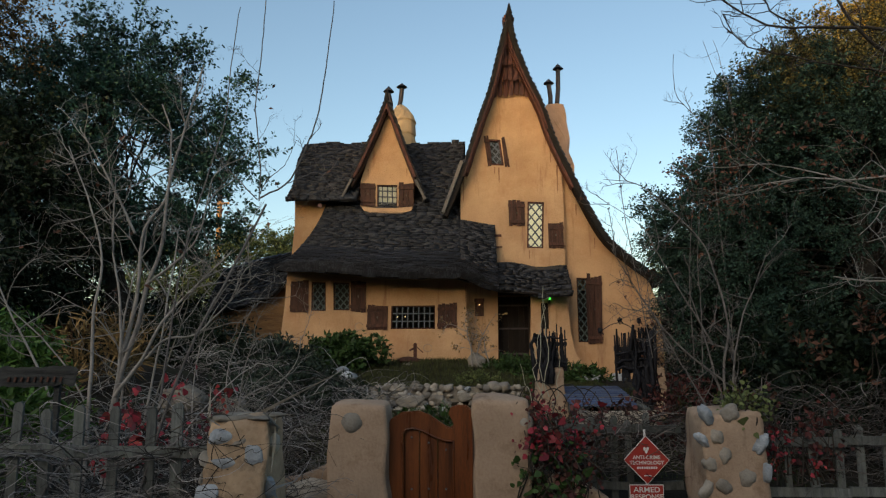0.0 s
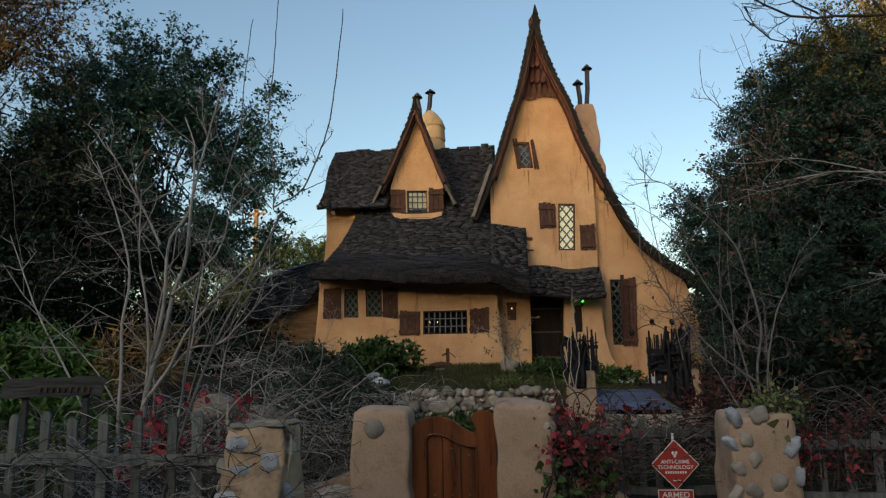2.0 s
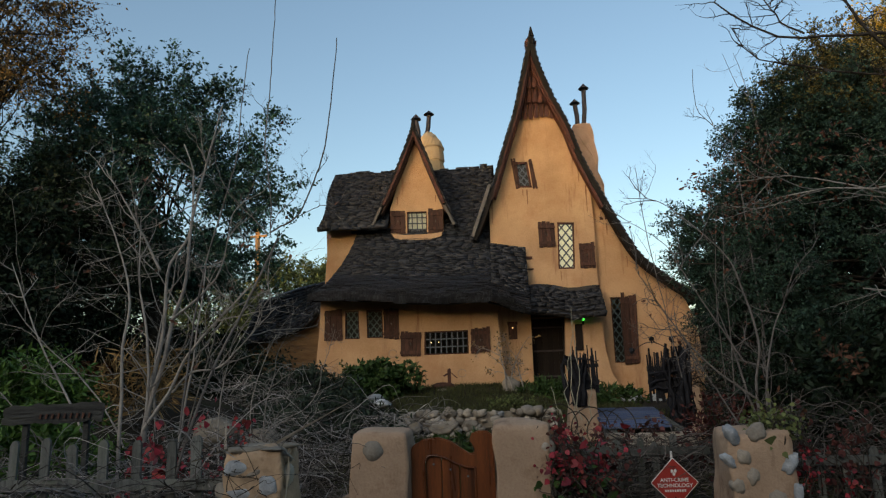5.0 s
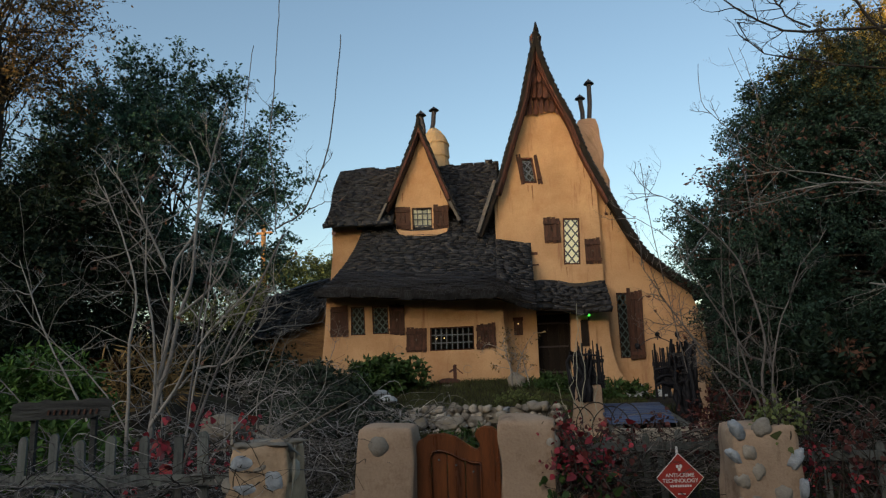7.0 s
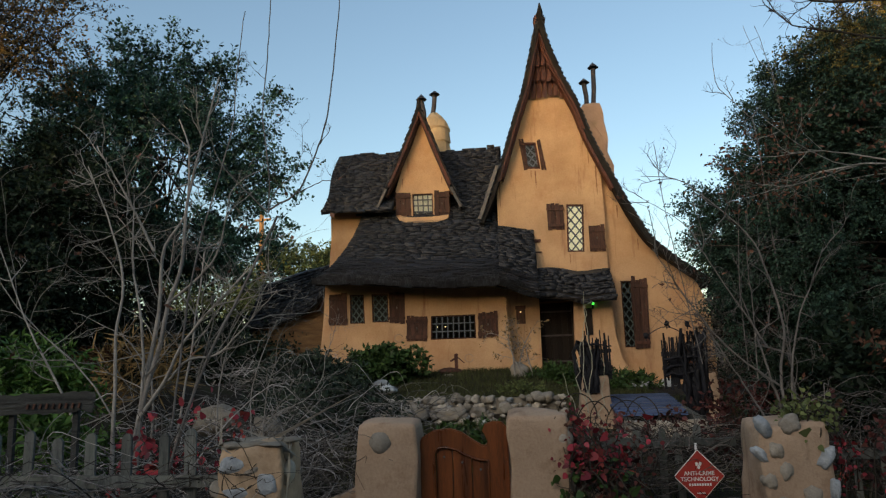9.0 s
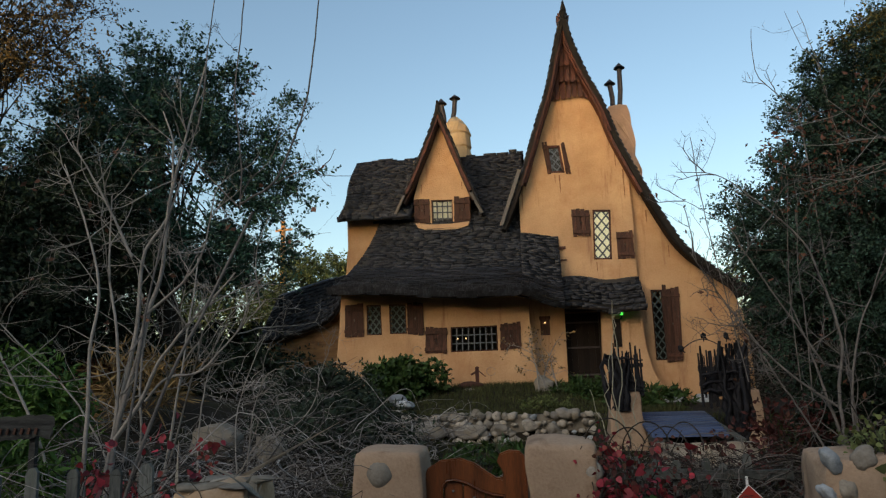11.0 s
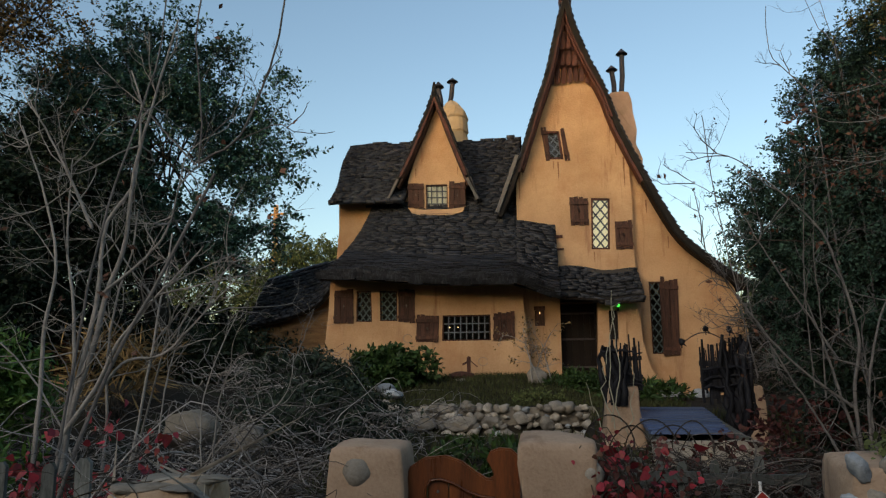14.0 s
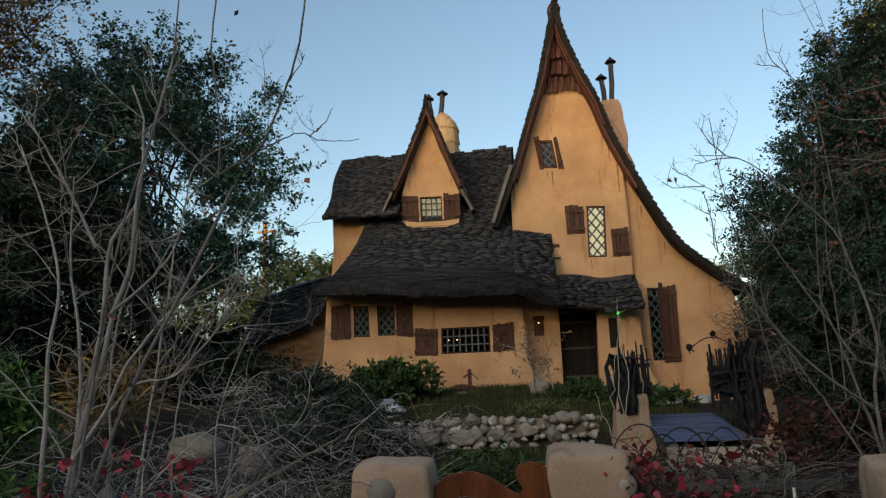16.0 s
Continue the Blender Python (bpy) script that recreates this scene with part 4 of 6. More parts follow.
RAKE_R = [(1.55, 12.25), (1.70, 11.4), (2.04, 10.42), (2.52, 9.34), (2.86, 8.30), (3.27, 7.34), (3.97, 5.84), (4.42, 5.10), (5.0, 4.56), (5.48, 4.18), (5.98, 3.84)]


def gable_slope(rake, y_front):
    pts = [(x, 0, z) for x, z in rake[::-1]]

    def surf(u, v):
        p = curve_at(pts, v)
        y = y_front + (26.9 - y_front) * u - (0.25 * ease(0.6, 1.0, v) * (1 - u))
        return (p.x, y, p.z)
    return surf


settle(shingled("roof", gable_slope(RAKE_L, 20.42), 44, 0.34, cottage, 16, nu=10, nv=40, thick=0.10, lift=0.02, label="steep dark shingle gable roof"))
settle(shingled("roof", gable_slope(RAKE_R, 20.42), 62, 0.34, cottage, 17, nu=10, nv=44, thick=0.13, lift=0.02, label="dark shingle roof sweeping down to the side"))
bm = bmesh.new()
bmesh.ops.create_cone(bm, cap_ends=True, segments=7, radius1=0.10, radius2=0.02, depth=0.34, matrix=Matrix.Translation((1.54, 20.25, 12.42)))
bmesh.ops.create_cone(bm, cap_ends=True, segments=8, radius1=0.09, radius2=0.07, depth=0.25, matrix=Matrix.Translation((1.54, 20.25, 12.1)))
house_part("finial", bm, UNDERLAY)


def rake_board(rake, y, inset, w, d, mat, seed, t1=1.0, steps=14):
    """One bent board that follows the rake."""
    rnd = random.Random(seed)
    pts = [Vector(curve_at([(x, 0, z) for x, z in rake], t1 * i / steps)) for i in range(steps + 1)]
    bm = bmesh.new()
    rings = []
    for i, p in enumerate(pts):
        t = (pts[min(steps, i + 1)] - pts[max(0, i - 1)]).normalized()
        n = Vector((-t.z, 0, t.x))
        n = n if n.z < 0 else -n
        c = p + n * (inset + rnd.uniform(-0.008, 0.008)) + Vector((0, y + rnd.uniform(-0.008, 0.008), 0))
        rings.append([bm.verts.new(c + n * (a * w / 2) + Vector((0, b * d / 2, 0))) for a, b in ((-1, -1), (1, -1), (1, 1), (-1, 1))])
    for r0, r1 in zip(rings, rings[1:]):
        for k in range(4):
            bm.faces.new((r0[k], r0[(k + 1) % 4], r1[(k + 1) % 4], r1[k]))
    bm.faces.new(rings[0])
    bm.faces.new(rings[-1][::-1])
    return house_part("bargeboard", bm, mat)


rake_board(RAKE_L, 20.33, 0.12, 0.06, 0.08, REDWOOD, 1, 0.80)
rake_board(RAKE_R, 20.33, 0.145, 0.05, 0.08, REDWOOD, 2, 0.40, 12)
rake_board(RAKE_L, 20.6, 0.16, 0.08, 0.35, REDWOOD, 3, 0.78)
rake_board(RAKE_R, 20.6, 0.18, 0.07, 0.35, REDWOOD, 4, 0.60, 18)
rake_board(RAKE_R[5:], 20.6, 0.15, 0.06, 0.3, NIGHTWOOD, 5, 1.0, 10)
bm = bmesh.new()
bar(bm, (0.02, 20.36, 7.55), (-0.56, 20.36, 5.95), 0.09, 0.07, wob=0.01)
house_part("rake_tip", bm, WORNWOOD, "grey weathered end of the bargeboard")
# boards with rounded ends high in the gable
rnd = random.Random(8)
for row, (z0, z1, n, y) in enumerate(((9.70, 10.45, 7, 20.69), (10.22, 10.85, 5, 20.60), (10.62, 11.4, 3, 20.51))):
    for i in range(n):
        t = (i + 0.5) / n
        z = z1
        xl, xr = ((0.98, 2.16), (1.12, 1.98), (1.32, 1.80))[row]
        x, w = xl + (xr - xl) * t, (xr - xl) / n
        low = z0 + rnd.uniform(-0.05, 0.05)
        bm = bmesh.new()
        prof = [(x - w * 0.43, z), (x + w * 0.43, z), (x + w * 0.43, low + w * 0.4), (x + w * 0.25, low + w * 0.08), (x, low), (x - w * 0.25, low + w * 0.08), (x - w * 0.43, low + w * 0.4)]
        turn = rnd.uniform(-0.25, 0.25)
        vs = [bm.verts.new((a, y + turn * (a - x) + 0.02 * rnd.random(), b)) for a, b in prof]
        bm.faces.new(vs)
        bmesh.ops.solidify(bm, geom=list(bm.faces), thickness=0.06)
        house_part("gable_board", bm, REDWOOD)
bm = slab([(1.50, 12.3), (1.28, 11.4), (0.96, 10.2), (2.10, 10.2), (1.80, 11.3), (1.56, 12.3)], [], 20.71, 20.79)
house_part("gable_panel", bm, DARKWOOD)

# dormer roof
DR_L = [(-2.36, 9.72), (-2.66, 8.95), (-3.02, 8.1), (-3.40, 7.28), (-3.76, 6.56)]
DR_R = [(-2.32, 9.72), (-2.02, 8.95), (-1.68, 8.0), (-1.36, 7.2), (-1.10, 6.50)]


def dormer_slope(rake):
    pts = [(x, 0, z) for x, z in rake[::-1]]

    def surf(u, v):
        p = curve_at(pts, v)
        return (p.x, 20.92 - 0.14 * v * (1 - u) + (3.2 * u) * (0.25 + 0.75 * v) + 0.0, p.z)
    return surf


settle(shingled("roof", dormer_slope(DR_L), 19, 0.28, cottage, 18, nu=8, nv=16, thick=0.06, lift=0.02, label="steep little dormer roof of dark shingles"))
settle(shingled("roof", dormer_slope(DR_R), 19, 0.28, cottage, 19, nu=8, nv=16, thick=0.06, lift=0.02))
rake_board(DR_L, 20.85, 0.08, 0.075, 0.07, REDWOOD, 6, 0.78, 8)
rake_board(DR_R, 20.85, 0.08, 0.075, 0.07, REDWOOD, 7, 0.78, 8)
rake_board(DR_L, 21.06, 0.13, 0.06, 0.24, DARKWOOD, 8, 0.85, 8)
rake_board(DR_R, 21.06, 0.13, 0.06, 0.24, DARKWOOD, 9, 0.85, 8)
for a, b in (((-3.42, 7.14), (-3.73, 6.5)), ((-1.42, 7.1), (-1.13, 6.46))):
    bm = bmesh.new()
    bar(bm, (a[0], 20.84, a[1]), (b[0], 20.84, b[1]), 0.07, 0.06, wob=0.008)
    house_part("rake_tip", bm, WORNWOOD, "grey weathered end of the bargeboard")
bm = bmesh.new()
bmesh.ops.create_cone(bm, cap_ends=True, segments=7, radius1=0.1, radius2=0.03, depth=0.4, matrix=Matrix.Translation((-2.34, 20.85, 9.85)))
house_part("finial", bm, UNDERLAY)

# left wing: rough wall and its low roof
outline = [(-8.0, 0.8), (-5.55, 0.8), (-5.60, 4.2), (-5.95, 3.72), (-6.4, 3.48), (-6.85, 3.3), (-7.3, 3.18), (-8.0, 3.1)]
house_part("wall", slab(outline, [], 21.9, 22.2), STUCCO_ROUGH, "rough brown stucco wall of the low wing")


def wing_roof(u, v):
    low = curve_at([(-5.45, 21.5, 4.30), (-5.88, 21.5, 3.68), (-6.4, 21.5, 3.42), (-6.9, 21.5, 3.27), (-7.5, 21.5, 3.12), (-8.1, 21.5, 3.05)], u)
    top = Vector((-5.4 - 2.7 * u, 23.2, 5.35 - 0.7 * u))
    return low + (top - low) * v


settle(shingled("roof", wing_roof, 14, 0.24, cottage, 20, label="low dark shingle roof of the side wing"))

# chimneys and flue pipes
bm = bmesh.new()
prof = [(0.56, 8.6), (0.53, 9.25), (0.59, 9.30), (0.52, 9.78), (0.57, 9.84), (0.50, 10.3), (0.53, 10.36), (0.42, 10.7), (0.28, 10.92), (0.10, 11.02), (0.001, 11.03)]
rings = [[bm.verts.new((-2.20 + 0.07 * (z - 9.6) * -0.6 + 0.03 * math.sin(z * 3) + r * math.cos(a), 24.9 + r * math.sin(a), z + 0.06 * math.sin(a * 2 + z * 4))) for a in np.linspace(0, 2 * math.pi, 24, endpoint=False)] for r, z in prof]
for r0, r1 in zip(rings, rings[1:]):
    for k in range(24):
        bm.faces.new((r0[k], r0[(k + 1) % 24], r1[(k + 1) % 24], r1[k]))
for v in bm.verts:
    v.co += 0.09 * noise.noise_vector(v.co * 2.0) + 0.02 * noise.noise_vector(v.co * 6.0)
chim = house_part("chimney", bm, CHIMNEY, "beehive chimney of stepped yellow stucco")
bm = bmesh.new()
pts = [(3.08, 7.0), (3.04, 10.45), (3.10, 10.58), (3.45, 10.66), (3.66, 10.60), (3.74, 10.35), (3.86, 8.8), (4.1, 7.0)]
bm = slab(pts, [], 23.7, 24.5)
bmesh.ops.subdivide_edges(bm, edges=[e for e in bm.edges if e.calc_length() > 0.5], cuts=6)
bevel_all(bm, 0.03)
for v in bm.verts:
    v.co += 0.08 * noise.noise_vector(v.co * 1.9)
chim2 = house_part("chimney", bm, STUCCO_PINK, "tapering ochre stucco chimney")


def flue(base, tip, r, parent, hat):
    bm = bmesh.new()
    base, tip = Vector(base), Vector(tip)
    mid = (base + tip) / 2 + Vector((0.03, 0, 0))
    for a, b in ((base, mid), (mid, tip)):
        m = (b - a).to_track_quat("Z", "Y").to_matrix().to_4x4()
        m.translation = (a + b) / 2
        bmesh.ops.create_cone(bm, cap_ends=True, segments=10, radius1=r, radius2=r * 0.95, depth=(b - a).length + 0.02, matrix=m)
    pipe = part("flue_pipe", bm, IRON, parent, "rusty flue pipe with a conical cap")
    bm = bmesh.new()
    bmesh.ops.create_cone(bm, cap_ends=True, segments=10, radius1=r * 2.3, radius2=0.01, depth=hat, matrix=Matrix.Translation(tip + Vector((0, 0, hat / 2 + 0.06))))
    for a in (0.3, 2.4, 4.5):
        bar(bm, tip + Vector((r * math.cos(a), r * math.sin(a), -0.05)), tip + Vector((r * math.cos(a), r * math.sin(a), 0.08)), 0.015, 0.015)
    part("cap", bm, IRON, pipe)


flue((-2.62, 24.9, 10.7), (-2.72, 24.9, 11.55), 0.09, chim, 0.22)
flue((-2.36, 24.9, 10.8), (-2.22, 24.9, 11.72), 0.09, chim, 0.16)
flue((3.24, 24.0, 10.5), (3.20, 24.0, 11.4), 0.085, chim2, 0.18)
flue((3.46, 24.0, 10.5), (3.55, 24.0, 11.95), 0.085, chim2, 0.2)


# ---- gate, pillars and fences ----
def hang(ob, at):
    """Keeps a part that was modelled in world places where it is, under a thing that stands at the given place."""
    ob.matrix_parent_inverse = Matrix.Translation(-Vector(at))
    return ob


def rounded_pillar(name, x0, x1, y0, y1, top, label, mat, lean=0.0, foot=0.05, seed=0, rugged=0.004, square=0.82):
    at = ((x0 + x1) / 2, (y0 + y1) / 2, 0)
    ob = thing(name, label, "pillar", at=at)
    bm = bmesh.new()
    bmesh.ops.create_cube(bm, size=1.0)
    bmesh.ops.subdivide_edges(bm, edges=list(bm.edges), cuts=13, use_grid_fill=True)
    off = Vector((seed * 3.1, seed, 0))
    for v in bm.verts:
        c = v.co.copy()
        # rounded plan and a domed top
        r = max(abs(c.x), abs(c.y)) * 2
        ln = math.hypot(c.x, c.y) * 2
        k = 1.0 if ln < 1e-6 else (square + (1 - square) * r / ln)
        h = c.z + 0.5
        crown = 1 - 0.07 * max(0.0, (h - 0.86) / 0.14) ** 2
        flare = 1 + foot * (1 - h) ** 2
        x = at[0] + c.x * (x1 - x0) * k * crown * flare + lean * h
        y = at[1] + c.y * (y1 - y0) * k * crown * flare
        z = h * top - 0.035 * (max(abs(c.x), abs(c.y)) * 2) ** 3 * (h > 0.99)
        p = Vector((x, y, z))
        v.co = p + 0.035 * noise.noise_vector(p * 2.6 + off) + rugged * noise.noise_vector(p * 8.0 + off)
    smooth_faces(hang(part("body", bm, mat, ob), at))
    return ob, at


def pillar_stone(ob, at, c, r, seed, mat=STONE, sunk=0.045, flat=False, turn=0.0):
    bm = bmesh.new()
    if flat:
        hull_stone(bm, (c[0], c[1] + sunk, c[2]), (r[0] * 1.15, r[1], r[2] * 1.15), seed, 18)
        hang(part("stone", bm, mat, ob), at)
    else:
        lump(bm, (c[0], c[1] + sunk, c[2]), (r[0] * 1.15, r[1], r[2] * 1.15), seed, 0.12 if turn == 0 else 0.34, 3, turn=Matrix.Rotation(turn, 3, "Y"))
        smooth_faces(hang(part("stone", bm, mat, ob), at))


pil, at = rounded_pillar("gate_pillar", -1.34, -0.74, 6.95, 7.5, 1.19, "pale ochre stucco gate pillar with one round stone", STUCCO_PALE, 0.0, 0.03, 1)
pillar_stone(pil, at, (-1.10, 6.93, 0.985), (0.095, 0.07, 0.095), 2, STONE)
pil, at = rounded_pillar("gate_pillar", 0.10, 0.66, 6.95, 7.5, 1.24, "pale ochre stucco gate pillar overgrown with creeper", STUCCO_PALE, -0.02, 0.12, 2)
pillar_stone(pil, at, (0.58, 6.98, 0.98), (0.09, 0.07, 0.08), 3)
pil, at = rounded_pillar("rubble_pillar", -1.80, -1.36, 4.87, 5.40, 1.21, "ochre stucco pillar set with bluish field stones", RUBBLE, 0.0, 0.06, 3, 0.016, square=0.9)
for c, r, s, m in (((-1.76, 4.87, 1.07), (0.085, 0.05, 0.07), 11, BLUESTONE), ((-1.48, 4.86, 0.96), (0.065, 0.05, 0.10), 12, BLUESTONE), ((-1.72, 4.86, 0.90), (0.09, 0.04, 0.05), 13, BLUESTONE),
                   ((-1.83, 4.85, 0.68), (0.10, 0.05, 0.10), 14, BLUESTONE), ((-1.38, 4.95, 0.72), (0.06, 0.08, 0.09), 15, BLUESTONE), ((-1.44, 5.02, 1.13), (0.10, 0.16, 0.06), 16, STONE),
                   ((-1.80, 5.08, 1.15), (0.12, 0.16, 0.06), 17, STONE), ((-1.36, 5.0, 1.02), (0.05, 0.10, 0.09), 18, STONE), ((-1.62, 4.86, 0.5), (0.10, 0.05, 0.09), 19, STONE), ((-1.60, 5.1, 1.17), (0.13, 0.18, 0.055), 20, STONE)):
    pillar_stone(pil, at, (-1.587 + (c[0] + 1.645) * 0.84, c[1], c[2]), (r[0] * 1.05, r[1] * 0.8, r[2] * 1.0), s, m, 0.018, flat=True)
for i, (x, z, a, b) in enumerate(((-1.60, 1.04, .06, .05), (-1.88, 0.93, .05, .06), (-1.58, 0.74, .07, .05), (-1.44, 0.83, .05, .04), (-1.90, 0.80, .04, .05), (-1.50, 0.60, .08, .06), (-1.70, 0.58, .06, .05), (-1.86, 0.48, .07, .06), (-1.42, 0.45, .07, .08), (-1.66, 0.30, .10, .07))):
    pillar_stone(pil, at, (-1.587 + (x + 1.645) * 0.84, 4.86, z), (a, 0.04, b), 60 + i, PEBBLE, 0.04, flat=True)
for i, (x, w) in enumerate(((-1.70, 0.08), (-1.56, 0.09), (-1.43, 0.07))):
    pillar_stone(pil, at, (x, 4.95, 1.195), (w * 1.35, 0.10, 0.026), 75 + i, MORTAR, 0.0, flat=True)
    pillar_stone(pil, at, (x + 0.02, 5.2, 1.20), (w * 1.3, 0.14, 0.026), 85 + i, MORTAR, 0.0, flat=True)
pil, at = rounded_pillar("rubble_pillar", 2.25, 2.84, 6.72, 7.3, 1.12, "ochre stucco pillar studded with rounded field stones", STUCCO_PALE, -0.03, 0.10, 4, 0.012)
for i, (x, z, a, b) in enumerate(((2.27, 1.07, .07, .085), (2.50, 1.07, .10, .075), (2.36, 0.87, .075, .06), (2.42, 0.70, .075, .07), (2.76, 0.80, .07, .09), (2.28, 0.62, .075, .065), (2.62, 0.5, .10, .07), (2.40, 0.42, .08, .07),
                                  (2.80, 0.55, .06, .08), (2.24, 0.40, .06, .08), (2.66, 0.25, .09, .08), (2.35, 0.2, .1, .08), (2.22, 0.85, .05, .07))):
    pillar_stone(pil, at, (x, 6.715, z), (a * 0.72, 0.055, b * 1.05), 30 + i, BLUESTONE if i % 4 == 0 else PEBBLE, 0.03, turn=(-0.5, 0.35, -0.8, 0.1, 0.6)[i % 5])

# low curved wall beside the gate pillar
at = (1.0, 7.3, 0)
wallet = thing("garden_wall", "low rounded pale stucco wall beside the gate", "wall", at=at)
bm = slab([(0.6, 0), (1.55, 0), (1.5, 0.18), (1.3, 0.32), (1.0, 0.44), (0.6, 0.55)], [], 7.1, 7.45)
bevel_all(bm, 0.05)
hang(part("body", bm, STUCCO_PALE, wallet), at)
at = (-1.6, 7.45, 0)
wallet = thing("garden_wall", "low stucco wall running from the gate pillar into dry brush", "wall", at=at)
bm = slab([(-2.2, 0), (-1.28, 0), (-1.28, 0.62), (-1.45, 0.52), (-1.7, 0.42), (-2.2, 0.36)], [], 7.25, 7.5)
bevel_all(bm, 0.05)
hang(part("body", bm, STUCCO_PALE, wallet), at)
bm = bmesh.new()
lump(bm, (-1.52, 7.22, 0.30), (0.26, 0.08, 0.12), 77)
hang(part("stone", bm, STONE, wallet), at)

# the wooden gate
at = (-0.33, 7.15, 0.0)
gate = thing("garden_gate", "varnished reddish wooden garden gate with a curling top", "gate", at=at)
FRONT = [(-0.755, 0.06), (-0.765, 0.92), (-0.73, 1.01), (-0.62, 1.075), (-0.46, 1.09), (-0.34, 1.05), (-0.24, 0.98), (-0.16, 0.93), (-0.115, 0.925), (-0.105, 0.96), (-0.125, 1.01), (-0.155, 1.06), (-0.13, 1.12), (-0.06, 1.145), (0.03, 1.14), (0.085, 1.09), (0.09, 0.06)]
PANEL = [(-0.60, 0.20), (-0.61, 0.86), (-0.575, 0.91), (-0.50, 0.92), (-0.40, 0.89), (-0.30, 0.835), (-0.20, 0.80), (-0.105, 0.79), (-0.10, 0.20)]
bm = slab(FRONT, [PANEL], 7.12, 7.19)
bmesh.ops.bevel(bm, geom=[e for e in bm.edges if len(e.link_faces) == 2 and e.calc_face_angle(0) > 1.2], offset=0.012, segments=2, affect="EDGES")
hang(part("gate_frame", bm, GATEWOOD, gate, "solid curling gate frame"), at)


tb = Tubes(6)
loop = PANEL + PANEL[:1]
tb.add([(x, 7.118, z) for (xa, za), (xb, zb) in zip(loop, loop[1:]) for x, z in ((xa + (xb - xa) * k / 4, za + (zb - za) * k / 4) for k in range(4))] + [(PANEL[0][0], 7.118, PANEL[0][1])], 0.010, 0.010)
hang(tb.make("moulding", GATEWOOD, gate), at)


def panel_top(x):
    x = min(max(x, -0.575), -0.106)
    for (a, za), (b, zb) in zip(PANEL[1:], PANEL[2:]):
        if a <= x <= b:
            return za + (zb - za) * (x - a) / (b - a)
    return 0.8


for x0, x1 in ((-0.60, -0.445), (-0.438, -0.265), (-0.258, -0.102)):
    bm = slab([(x0, 0.21), (x1, 0.21), (x1, panel_top(x1) - 0.012), ((x0 + x1) / 2, panel_top((x0 + x1) / 2) - 0.01), (x0, panel_top(x0) - 0.012)], [], 7.145, 7.18)
    bmesh.ops.bevel(bm, geom=list(bm.edges), offset=0.006, segments=1, affect="EDGES")
    hang(part("gate_board", bm, GATEWOOD, gate), at)
    for z in (0.33, panel_top((x0 + x1) / 2) - 0.09):
        bm = bmesh.new()
        lump(bm, ((x0 + x1) / 2, 7.142, z), (0.013, 0.008, 0.013), 1, 0.0, 1)
        hang(part("stud", bm, LEAD, gate), at)


def picket_fence(name, x0, x1, y, top, rails, step, label, seed, slope=0.0, w=0.075):
    rnd = random.Random(seed)
    at = ((x0 + x1) / 2, y, 0)
    f = thing(name, label, "fence", at=at)
    x = x0
    while x < x1:
        lean = rnd.uniform(-0.025, 0.025)
        h = top + rnd.uniform(-0.05, 0.04)
        yy = y + slope * (x - x0)
        bm = bmesh.new()
        ww = w * rnd.uniform(0.8, 1.15)
        vs = [(x - ww / 2, 0), (x + ww / 2, 0), (x + ww / 2 + lean, h - 0.03), (x + ww * 0.2 + lean, h), (x - ww * 0.25 + lean, h - 0.008), (x - ww / 2 + lean, h - 0.04)]
        hang(part("picket", slab(vs, [], yy - 0.012, yy + 0.012), FENCEWOOD, f), at)
        x += step * rnd.uniform(0.85, 1.15)
    for z in rails:
        bm = bmesh.new()
        n = 4
        for i in range(n):
            a, b = x0 - 0.15 + (x1 - x0 + 0.3) * i / n, x0 - 0.15 + (x1 - x0 + 0.3) * (i + 1) / n
            bar(bm, (a, y - 0.045 + slope * (a - x0), z + rnd.uniform(-0.012, 0.012)), (b, y - 0.045 + slope * (b - x0), z + rnd.uniform(-0.012, 0.012)), 0.085, 0.04, wob=0.004, rnd=rnd)
        hang(part("rail", bm, FENCEWOOD, f), at)
    return f


picket_fence("picket_fence", -6.6, -1.98, 5.35, 1.27, (0.40, 0.93), 0.255, "weathered grey picket fence tangled with dry vines", 1)
picket_fence("picket_fence", 0.85, 2.2, 7.85, 0.98, (0.25, 0.84), 0.2, "mossy grey picket fence under creeper", 2)
picket_fence("picket_fence", 2.95, 6.5, 7.2, 0.9, (0.3, 0.78), 0.24, "dark picket fence hidden in vines", 3)

# old board with worn lettering
at = (-4.4, 6.3, 0)
board = thing("notice_board", "grey weathered plank notice with faded lettering", "sign", at=at)
bm = bmesh.new()
bmesh.ops.create_grid(bm, x_segments=26, y_segments=4, size=0.5)
for v in bm.verts:
    u, w = v.co.x, v.co.y
    edge = noise.noise(Vector((u * 9, 3 * (1 if w > 0 else -1), 1)))
    v.co = Vector((-4.0 + u * 0.98 + 0.03 * noise.noise(Vector((w * 7, u, 2))), 6.28 + 0.012 * noise.noise(Vector((u * 5, w * 6, 5))), 1.44 + 0.02 * u + w * (0.135 + 0.06 * edge)))
bmesh.ops.solidify(bm, geom=list(bm.faces), thickness=-0.04)
plank = hang(part("plank", bm, OLDPLANK, board), at)
bm = bmesh.new()
for i in range(9):
    x = -4.12 + i * 0.06
    bar(bm, (x, 6.264, 1.415), (x + 0.01, 6.264, 1.46), 0.02, 0.008)
part("lettering", bm, DARKWOOD, plank, "faded dark lettering")
for x in (-4.3, -3.7):
    bm = bmesh.new()
    bar(bm, (x, 6.34, 0.0), (x, 6.34, 1.4), 0.05, 0.04)
    hang(part("post", bm, OLDPLANK, board), at)

